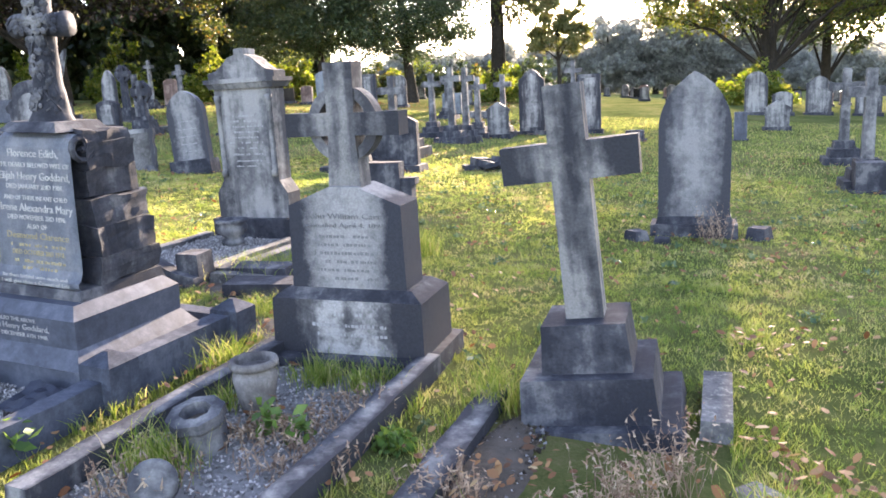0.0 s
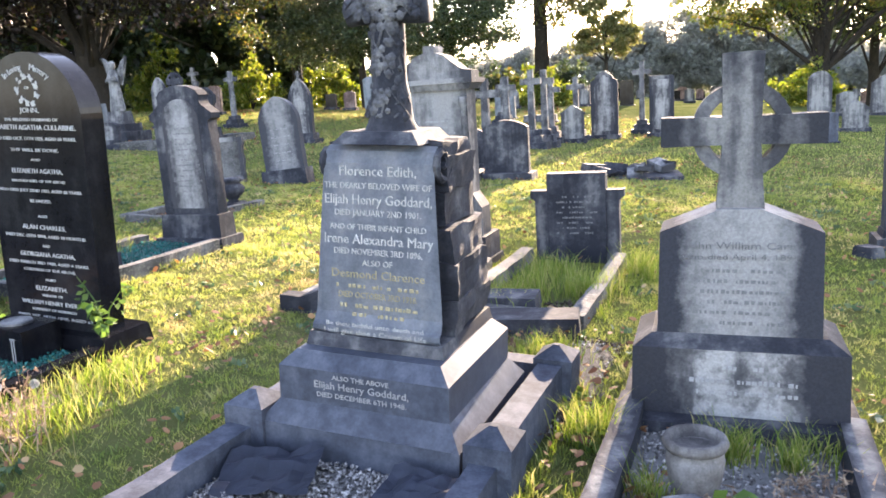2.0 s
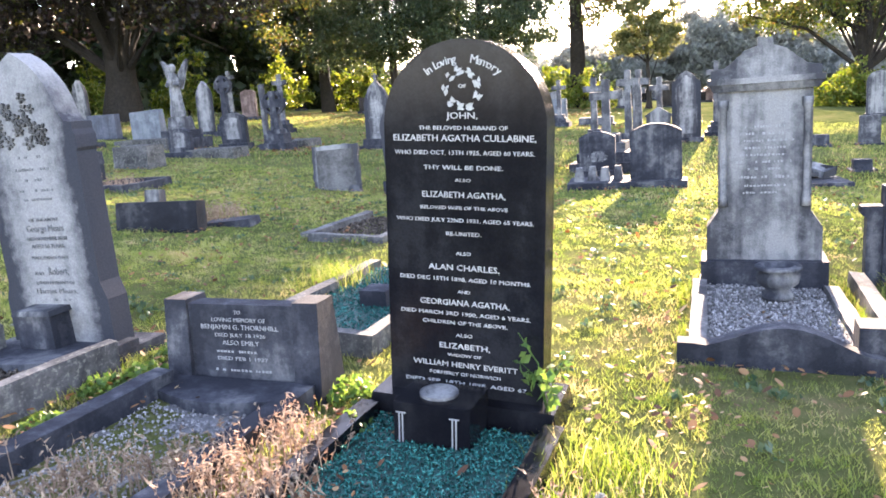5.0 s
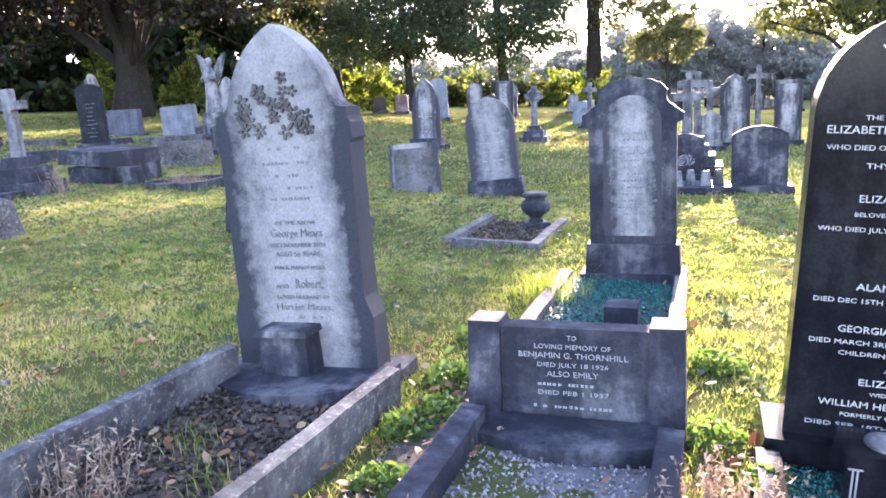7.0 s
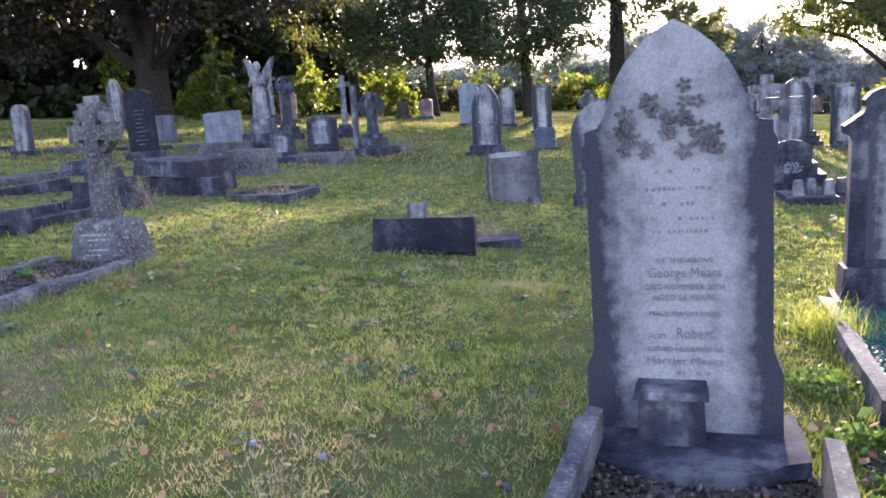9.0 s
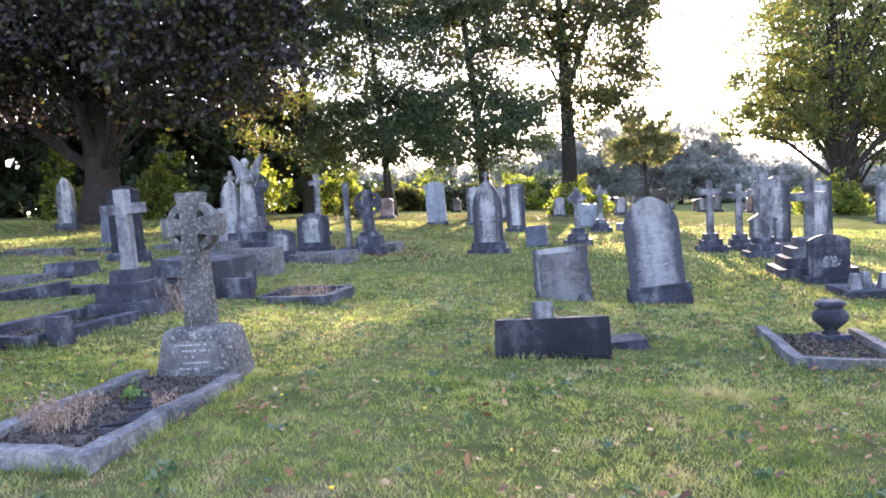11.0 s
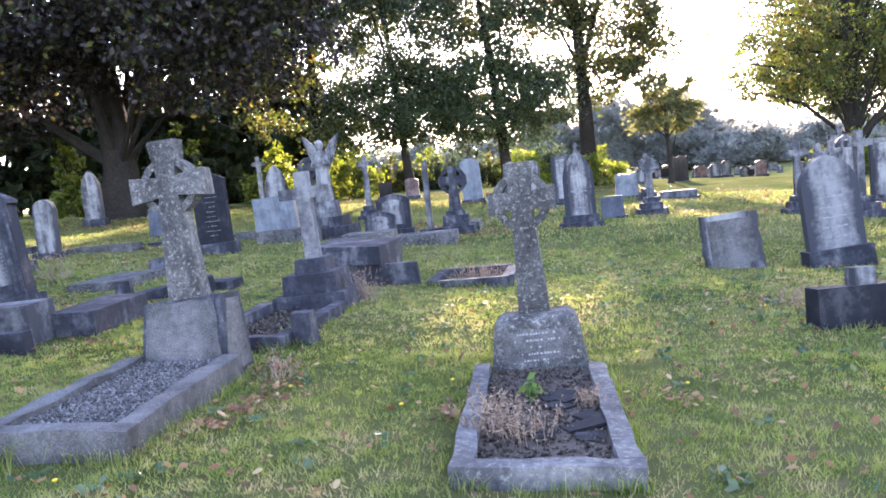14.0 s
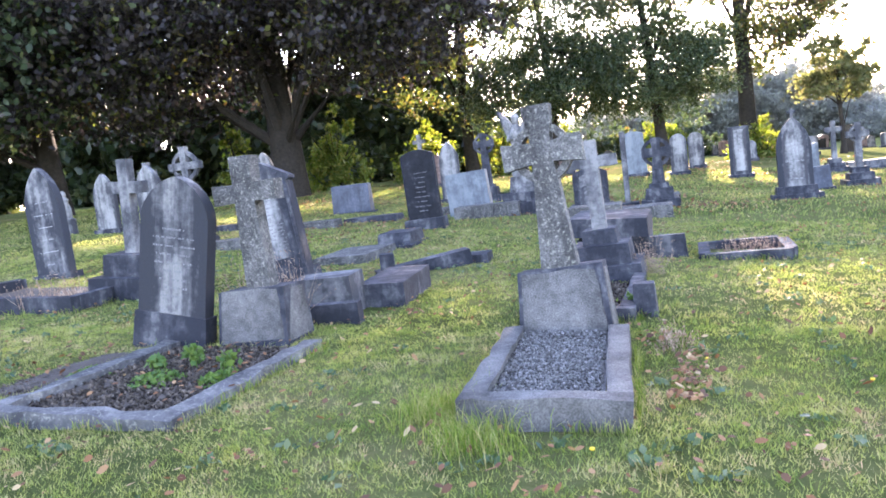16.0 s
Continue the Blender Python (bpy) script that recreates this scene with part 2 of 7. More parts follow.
# distance haze is painted into this leaf colour: paler and greyer than near leaves
LEAF_HAZE = island("distant_leaves_haze_tone", [(0.0, (0.125, 0.133, 0.118)), (1.0, (0.20, 0.203, 0.175))], 0.95, 0.4)
WEED = island("broad_weed_leaves", [(0.0, (0.04, 0.09, 0.022)), (1.0, (0.10, 0.16, 0.04))], 0.5, 0.3)
LAWN_WEED = island("lawn_weed_leaves", [(0.0, (0.03, 0.06, 0.03)), (0.6, (0.06, 0.10, 0.045)), (1.0, (0.12, 0.15, 0.08))], 0.45, 0.2)
DANDELION = plain("yellow_petals", [(0.3, (0.55, 0.36, 0.01)), (0.7, (0.75, 0.55, 0.02))], 60, 0.6, 0)
CERAMIC = stone("weathered_stone_pot", (0.05, 0.046, 0.044), (0.12, 0.112, 0.105), (0.2, 0.19, 0.18), rough=0.7, blotch=0.6)

# ---- ground ----


def smooth(a, b, v):
    v = np.clip((np.asarray(v, float) - a) / (b - a), 0, 1)
    return v * v * (3 - 2 * v)


def ground_z(x, y):
    x, y = np.asarray(x, float), np.asarray(y, float)
    z = 0.6 * smooth(23, 42, y) * (1 - smooth(10, 30, x)) - 0.0524 * 50 * np.tanh(x / 50)
    near = np.exp(-((x + 6) / 40) ** 2 - ((y - 10) / 30) ** 2)
    z = z - 0.14 * np.exp(-((x + 5) / 3.2) ** 2 - ((y - 14.6) / 2.0) ** 2) + 0.13 * smooth(17, 21, y) * (1 - smooth(25, 33, y)) * (1 - smooth(-3, 2, x))
    return z + near * (0.012 * np.sin(1.3 * x + 0.7 * y) + 0.010 * np.sin(0.6 * x - 1.1 * y + 1.0) + 0.006 * np.sin(3.1 * x + 2.3 * y) - 0.012)


def gz(x, y):
    return float(ground_z(x, y))


def mesh_from(name, verts, faces, mat):
    """A mesh of equal-sided faces from arrays."""
    me = bpy.data.meshes.new(name)
    verts, faces = np.asarray(verts, np.float32), np.asarray(faces, np.int32)
    k = faces.shape[1]
    me.vertices.add(len(verts))
    me.vertices.foreach_set("co", verts.ravel())
    me.loops.add(faces.size)
    me.loops.foreach_set("vertex_index", faces.ravel())
    me.polygons.add(len(faces))
    me.polygons.foreach_set("loop_start", np.arange(0, faces.size, k, dtype=np.int32))
    me.polygons.foreach_set("loop_total", np.full(len(faces), k, np.int32))
    me.materials.append(mat)
    me.update(calc_edges=True)
    return me


m, n, l, b = node_mat("lawn")
geo = n.new("ShaderNodeNewGeometry")
P = geo.outputs["Position"]
fa, fb, fc = noise_node(n, l, P, 0.45, 5, 0.65), noise_node(n, l, P, 5.0, 5, 0.7), noise_node(n, l, P, 60, 4, 0.75)
mixv = math_node(n, l, "ADD", math_node(n, l, "MULTIPLY", fa, 0.5), math_node(n, l, "ADD", math_node(n, l, "MULTIPLY", fb, 0.25), math_node(n, l, "MULTIPLY", fc, 0.25)))
rr = ramp(n, [(0.38, (0.045, 0.056, 0.02)), (0.47, (0.085, 0.102, 0.034)), (0.55, (0.125, 0.13, 0.05)), (0.63, (0.19, 0.14, 0.078))])
l.new(mixv, rr.inputs[0])
l.new(rr.outputs[0], b.inputs["Base Color"])
b.inputs["Roughness"].default_value = 0.95
b.inputs["Specular IOR Level"].default_value = 0.0
bump_node(n, l, math_node(n, l, "ADD", fc, fb), 0.9, 0.03, b)
LAWN = m

far = [70, 90, 120, 180, 300, 600, 1500]
gx = np.array([-v for v in far[::-1]] + list(np.arange(-50, 50.1, 0.5)) + far)
gy = np.array([-v for v in far[::-1]] + list(np.arange(-50, 60.1, 0.5)) + far)
XX, YY = np.meshgrid(gx, gy)
vs = np.stack([XX, YY, ground_z(XX, YY)], -1).reshape(-1, 3)
W = len(gx)
ii = (np.arange(len(gy) - 1)[:, None] * W + np.arange(W - 1)[None]).ravel()
ground = new("ground", mesh_from("ground", vs, np.stack([ii, ii + 1, ii + W + 1, ii + W], 1), LAWN))
ground.data.shade_smooth()
tagged(ground, "mown cemetery lawn of worn green turf", "ground", kind="structure")

# ---- building blocks ----


def thing(name, label, category, m, group=""):
    e = new(name)
    e.matrix_world = m
    e.empty_display_size = 0.2
    return tagged(e, label, category, group)


def part(name, bm, mat, parent, label="", smooth_angle=None):
    me = bpy.data.meshes.new(name)
    bmesh.ops.recalc_face_normals(bm, faces=bm.faces)
    bm.to_mesh(me)
    bm.free()
    me.materials.append(mat)
    if smooth_angle:
        me.shade_smooth()
    ob = new(name, me)
    ob.parent = parent
    if label:
        ob["label"] = label
    return ob


def worn(bm, bevel=0.008, wear=0.003, seed=0):
    """Rounds the edges and knocks the corners about a little."""
    if bevel:
        es = [e for e in bm.edges if len(e.link_faces) == 2 and e.calc_face_angle(0) > 0.45]
        bmesh.ops.bevel(bm, geom=es, offset=bevel, segments=2, affect="EDGES", profile=0.6, clamp_overlap=True)
    for v in bm.verts:
        q = noise.noise_vector(v.co * 9 + Vector((seed, seed * 0.7, 3)))
        v.co += q * wear
    return bm


def rugged(bm, amp=0.006, cuts=9, seed=0.0):
    """Break up ruler-straight long edges with dents and waves."""
    long_ = [q for q in bm.edges if q.calc_length() > 0.45]
    bmesh.ops.subdivide_edges(bm, edges=long_, cuts=cuts, use_grid_fill=True)
    for v in bm.verts:
        p = v.co + Vector((seed * 3.1, seed, 0))
        v.co += noise.noise_vector(p * 3.2) * amp * 1.6 + noise.noise_vector(p * 11) * amp
    return bm


def block(w, d, h, tw=None, td=None, z=0.0, x=0.0, y=0.0, bevel=0.008, wear=0.003, bm=None):
    """A block with its front at y, tapering to tw x td at the top about its middle."""
    tw, td = w if tw is None else tw, d if td is None else td
    made = bm is None
    bm = bm or bmesh.new()
    c = y + d / 2
    lo = [bm.verts.new((x + sx * w / 2, c + sy * d / 2, z)) for sx, sy in ((-1, -1), (1, -1), (1, 1), (-1, 1))]
    hi = [bm.verts.new((x + sx * tw / 2, c + sy * td / 2, z + h)) for sx, sy in ((-1, -1), (1, -1), (1, 1), (-1, 1))]
    bm.faces.new(lo[::-1])
    bm.faces.new(hi)
    for i in range(4):
        bm.faces.new((lo[i], lo[(i + 1) % 4], hi[(i + 1) % 4], hi[i]))
    if made:
        worn(bm, bevel, wear, w * 7 + z * 13)
    return bm


def slab(points, y0, y1, bevel=0.01, wear=0.002, bm=None):
    """An outline in x and z, given anticlockwise, extruded from y0 to y1."""
    made = bm is None
    bm = bm or bmesh.new()
    a = [bm.verts.new((p[0], y0, p[1])) for p in points]
    c = [bm.verts.new((p[0], y1, p[1])) for p in points]
    bm.faces.new(a)
    bm.faces.new(c[::-1])
    k = len(points)
    for i in range(k):
        bm.faces.new((a[(i + 1) % k], a[i], c[i], c[(i + 1) % k]))
    if made:
        worn(bm, bevel, wear, points[0][0] * 5)
    return bm


def lathe(profile, seg=20, bm=None, x=0.0, y=0.0, z=0.0):
    bm = bm or bmesh.new()
    rings = [[bm.verts.new((x + r * math.cos(2 * math.pi * i / seg), y + r * math.sin(2 * math.pi * i / seg), z + h)) for i in range(seg)] for r, h in profile]
    for p, q in zip(rings, rings[1:]):
        for i in range(seg):
            bm.faces.new((p[i], p[(i + 1) % seg], q[(i + 1) % seg], q[i]))
    bm.faces.new(rings[0][::-1])
    bm.faces.new(rings[-1])
    return bm


def arc(cx, cz, r, a0, a1, k=12):
    return [(cx + r * math.cos(radians(a0 + (a1 - a0) * i / k)), cz + r * math.sin(radians(a0 + (a1 - a0) * i / k))) for i in range(k + 1)]


def outline(kind, w, h, z=0.0):
    """Headstone fronts from the ground up, anticlockwise."""
    a = w / 2
    if kind == "round":
        return [(-a, z), (a, z)] + arc(0, h - a, a, 0, 180, 36)
    if kind == "round_point":  # round arch drawn up a little in the middle
        return [(-a, z), (a, z)] + [(p, q + 0.09 * w * max(0.0, 1 - abs(p) / a) ** 1.2) for p, q in arc(0, h - a * 1.12, a, 0, 180, 30)]
    if kind == "low":          # shallow arch
        s = 0.16 * w
        r = (a * a + s * s) / (2 * s)
        t = math.degrees(math.asin(a / r))
        return [(-a, z), (a, z)] + arc(0, h - r, r, 90 - t, 90 + t, 12)
    if kind in ("lancet", "lancet_blunt"):
        k = 1.25 if kind == "lancet" else 0.92
        r = w * k
        cx = a - r
        t = math.degrees(math.acos(-cx / r))
        s = h - r * math.sin(radians(t))
        right = arc(cx, s, r, 0, t, 9)
        return [(-a, z), (a, z)] + right + [(-p, q) for p, q in right[-2::-1]]
    if kind == "shouldered":
        b = a * 0.78
        r = b * 1.7
        t = math.degrees(math.acos((r - b) / r))
        s = h - r * math.sin(radians(t))
        right = arc(b - r, s, r, 0, t, 9)
        sh = [(a, s - 0.14), (a * 1.04, s - 0.12), (a * 1.04, s - 0.05), (a, s - 0.02), (a, s + 0.02), (b + 0.03, s + 0.03), (b, s + 0.07)]
        right = [p for p in right if p[1] > s + 0.09]
        body = [(a * 1.1, z), (a * 1.1, z + 0.32), (a, z + 0.42)]
        rs = body + sh + right
        return [(-p, q) for p, q in body[:1]] + rs + [(-p, q) for p, q in rs[-2:0:-1]]
    if kind == "gable":
        return [(-a, z), (a, z), (a, h - 0.42 * w), (a * 1.12, h - 0.40 * w), (a * 1.12, h - 0.34 * w), (0.03, h), (-0.03, h), (-a * 1.12, h - 0.34 * w), (-a * 1.12, h - 0.40 * w), (-a, h - 0.42 * w)]
    if kind == "peak":
        return [(-a, z), (a, z), (a, h - 0.12), (0, h), (-a, h - 0.12)]
    if kind == "pediment":
        return [(-a, z), (a, z), (a, h - 0.30), (a * 0.72, h - 0.24), (a * 0.56, h - 0.14), (a * 0.36, h - 0.07), (a * 0.16, h - 0.04), (0.05, h), (-0.05, h),
                (-a * 0.16, h - 0.04), (-a * 0.36, h - 0.07), (-a * 0.56, h - 0.14), (-a * 0.72, h - 0.24), (-a, h - 0.30)]
    if kind == "scalloped":
        return [(-a, z), (a, z), (a, h - 0.34), (a * 1.14, h - 0.32), (a * 1.16, h - 0.27), (a * 0.98, h - 0.23)] + arc(a * 1.0, h - 0.14, 0.075, 250, 150, 6) + [(a * 0.66, h - 0.055), (a * 0.4, h - 0.02), (0, h), (-a * 0.4, h - 0.02), (-a * 0.66, h - 0.055)] + arc(-a * 1.0, h - 0.14, 0.075, 30, -70, 6) + [(-a * 0.98, h - 0.23), (-a * 1.16, h - 0.27), (-a * 1.14, h - 0.32), (-a, h - 0.34)]
    return [(-a, z), (a, z), (a, h), (-a, h)]


def lettering(parent, rows, y, mat, name="inscription", label=""):
    """Rows of (words, middle x, base z, height, width or 0); a row without words is a bar for what has worn away."""
    bm = bmesh.new()
    for words, x, z, size, width in rows:
        if not words:
            rnd = random.Random(int(z * 1000))
            k = x - width / 2
            while k < x + width / 2:
                g = rnd.uniform(0.006, 0.02)
                if rnd.random() < 0.72:
                    block(g, 0.003, size * rnd.uniform(0.45, 0.7), z=z, x=k + g / 2, y=y, bm=bm)
                k += g + rnd.uniform(0.004, 0.012)
            continue
        cu = bpy.data.curves.new("words", "FONT")
        cu.body, cu.size, cu.align_x, cu.extrude, cu.resolution_u = words, size * 1.35, "CENTER", 0.0015, 2
        ob = bpy.data.objects.new("words", cu)
        me = bpy.data.meshes.new_from_object(ob)
        if len(me.vertices):
            co = np.empty(len(me.vertices) * 3, np.float32)
            me.vertices.foreach_get("co", co)
            xs = co[0::3]
            sx = width / max(1e-6, xs.max() - xs.min()) if width else 1.0
            me.transform(Matrix.Translation((x, y, z)) @ Matrix.Rotation(radians(90), 4, "X") @ Matrix.Diagonal((sx, 1, 1, 1)))
            bm.from_mesh(me)
        bpy.data.objects.remove(ob)
        bpy.data.curves.remove(cu)
        bpy.data.meshes.remove(me)
    ob = part(name, bm, mat, parent, label)
    return tagged(ob, kind="stuff")


def place(x, y, yaw=-12.0, back=0.0, side=0.0, z=None):
    """back: degrees of lean away from the viewer; side: lean to the right."""
    return pose(x, y, gz(x, y) - 0.015 if z is None else z, -back, side, yaw)


def cross_bm(w, z0, z1, arm_z, arm_h, half, d, y=0.0, top_w=None, flare=1.0, ring=0.0, holes=False, bevel=0.012, wear=0.003):
    """A cross: shaft from z0 to z1 with width w at the foot, arms of reach half, centred on arm_z; ring: radius of a wheel."""
    t = (top_w or w) / 2
    a = arm_h / 2
    f = flare
    pts = [(-w / 2, z0), (w / 2, z0), (t, arm_z - a), (half, arm_z - a * f), (half, arm_z + a * f), (t, arm_z + a), (t * f, z1), (-t * f, z1), (-t, arm_z + a), (-half, arm_z + a * f), (-half, arm_z - a * f), (-t, arm_z - a)]
    bm = slab(pts, y, y + d, bevel, wear)
    return bm


def wheel_bm(cz, r0, r1, y0, y1, seg=40):
    bm = bmesh.new()
    vs = []
    for i in range(seg):
        c, s = math.cos(2 * math.pi * i / seg), math.sin(2 * math.pi * i / seg)
        vs.append([bm.verts.new((r * c, y, cz + r * s)) for r, y in ((r0, y0), (r1, y0), (r1, y1), (r0, y1))])
    for i in range(seg):
        p, q = vs[i], vs[(i + 1) % seg]
        for j in range(4):
            bm.faces.new((p[j], p[(j + 1) % 4], q[(j + 1) % 4], q[j]))
    return worn(bm, 0.006, 0.002)


PLOTS = []   # ground covered by graves, where no turf grows: place matrix inverse, x0, x1, y0, y1


def plot(m, x0, x1, y0, y1):
    PLOTS.append((m.inverted(), x0, x1, y0, y1))


def kerbs(m, w, length, label, kw=0.1, h=0.14, front=True, back=False, y0=0.0, mat=None, fill=None, fill_label="", group="grave kerbs", sides="LR", sink=0.03, fill_z=0.03, rough=0.006):
    """A kerb set in front of a headstone; m stands at the headstone's front, and the kerb runs towards the viewer."""
    mat = mat or KERB
    m = m @ pose(0, 0, 0, -1.0, 2.8, 0)     # kerbs lie along the slope of the lawn
    e = thing("grave_kerb", label, "grave kerb", m, group)
    for s in sides:
        part("side_kerb", rugged(block(kw, length, h + sink, kw * 0.96, length, z=-sink, x=(w / 2 - kw / 2) * (1 if s == "R" else -1), y=y0 - length, bevel=0.012, wear=0.005), rough, 9, w + length), mat, e)
    if front:
        part("front_kerb", rugged(block(w, kw, h + sink, w, kw * 0.96, z=-sink, y=y0 - length - kw, bevel=0.012, wear=0.005), rough, 9, w + length), mat, e)
    if back:
        part("back_kerb", rugged(block(w, kw, h + sink, z=-sink, y=y0, bevel=0.012, wear=0.005), rough, 9, w + length), mat, e)
    if fill:
        iw = w - 2 * kw
        bm = bmesh.new()
        k = 10
        grid = [[bm.verts.new((-iw / 2 + iw * i / k, y0 - length + length * j / k, fill_z + 0.012 * noise.noise(Vector((i, j, w * 9))))) for i in range(k + 1)] for j in range(k + 1)]
        for j in range(k):
            for i in range(k):
                bm.faces.new((grid[j][i], grid[j][i + 1], grid[j + 1][i + 1], grid[j + 1][i]))
        low = [bm.verts.new((v.co.x, v.co.y, -0.05)) for v in (grid[0][0], grid[0][k], grid[k][k], grid[k][0])]
        bm.faces.new(low[::-1])
        part("infill", bm, fill, e, fill_label)
    plot(m, -w / 2 - 0.02, w / 2 + 0.02, y0 - length - (kw if front else 0), y0 + 0.02)
    return e


def headstone(m, label, kind, w, h, d, mat, base=(), base_mat=None, panel=None, rows=(), row_mat=None, group="", name="headstone", trim=False, bars=0):
    """An upright stone on steps. base: (width, depth, height) from the ground up. panel: (kind, width, foot, top, material)."""
    e = thing(name, label, "headstone", m, group)
    z = -0.06
    back = 0.0
    for i, (bw, bd, bh) in enumerate(base):
        part("plinth", block(bw, bd, bh + (0.06 if i == 0 else 0), bw - 0.02, bd - 0.02, z=z, y=back, bevel=0.012), base_mat or mat, e)
        z += bh + (0.06 if i == 0 else 0)
        if i + 1 < len(base):
            back += (bd - base[i + 1][1]) / 2
        else:
            back += (bd - d) / 2
    pts = outline(kind, w, h, z)
    part("slab", slab(pts, back, back + d, 0.014, 0.003), mat, e)
    f = back
    if panel:
        pk, pw, pz, pt, pm = panel
        part("face_panel", slab(outline(pk, pw, pt, pz), f - 0.006, f + 0.02, 0.004, 0.001), pm, e, "pale washed inscription face")
        f -= 0.006
    if trim:
        for sx in (-1, 1):
            part("side_column", lathe([(0.03, 0), (0.03, 0.05), (0.022, 0.07), (0.022, h * 0.55), (0.032, h * 0.57), (0.034, h * 0.62)], 12, x=sx * (w / 2 - 0.03), y=back - 0.005, z=z), mat, e)
    if bars:
        top = h - w * 0.55
        rr_ = [("", 0, z + 0.15 + (top - z - 0.15) * i / bars, 0.028, w * random.Random(i + int(h * 100)).uniform(0.25, 0.6)) for i in range(bars)]
        lettering(e, rr_, f - 0.0025, row_mat or FADED)
    if rows:
        lettering(e, rows, f - 0.0025, row_mat or LETTER)
    return e


def stepped_cross(m, label, steps, w, z1, arm_z, arm_h, half, d, mat, base_mat=None, wheel=0.0, top_w=None, flare=1.0, group="", name="stone_cross"):
    e = thing(name, label, "stone cross", m, group)
    z, back = -0.06, 0.0
    for i, (bw, bd, bh) in enumerate(steps):
        hh = bh + (0.06 if i == 0 else 0)
        part("step", block(bw, bd, hh, bw - 0.03, bd - 0.03, z=z, y=back, bevel=0.012), base_mat or mat, e)
        z += hh
        nd = steps[i + 1][1] if i + 1 < len(steps) else d
        back += (bd - nd) / 2
    part("cross", cross_bm(w, z, z1, arm_z, arm_h, half, d, back, top_w, flare), mat, e)
    if wheel:
        part("wheel", wheel_bm(arm_z, wheel * 0.76, wheel, back + d * 0.2, back + d * 0.8), mat, e)
    return e

# ---- trees ----


def tube(bm, pts, radii, seg=8):
    rings = []
    for i, (p, r) in enumerate(zip(pts, radii)):
        d = (Vector(pts[min(i + 1, len(pts) - 1)]) - Vector(pts[max(i - 1, 0)])).normalized()
        u = d.orthogonal().normalized()
        v = d.cross(u)
        rings.append([bm.verts.new(Vector(p) + (u * math.cos(2 * math.pi * k / seg) + v * math.sin(2 * math.pi * k / seg)) * r) for k in range(seg)])
    for a, c in zip(rings, rings[1:]):
        # line the rings up by the nearest start
        k0 = min(range(seg), key=lambda k: (c[k].co - a[0].co).length)
        for k in range(seg):
            bm.faces.new((a[k], a[(k + 1) % seg], c[(k0 + k + 1) % seg], c[(k0 + k) % seg]))
    bm.faces.new(rings[-1])


def leaf_mesh(name, centres, size, mat, rng, droop=0.3):
    """Folded leaves, each two triangles, turned at random."""
    k = len(centres)
    d = rng.normal(size=(k, 3))
    d[:, 2] -= droop
    d /= np.linalg.norm(d, axis=1)[:, None]
    u = np.cross(d, rng.normal(size=(k, 3)))
    u /= np.linalg.norm(u, axis=1)[:, None]
    nn = np.cross(d, u)
    s = size * rng.uniform(0.6, 1.3, (k, 1))
    tip, foot = centres + d * s * 0.6, centres - d * s * 0.6
    a, c = centres + u * s * 0.36 + nn * s * 0.1, centres - u * s * 0.36 + nn * s * 0.1
    vs = np.stack([foot, a, tip, c], 1).reshape(-1, 3)
    i = np.arange(k) * 4
    return mesh_from(name, vs, np.concatenate([np.stack([i, i + 1, i + 2], 1), np.stack([i, i + 2, i + 3], 1)]), mat)


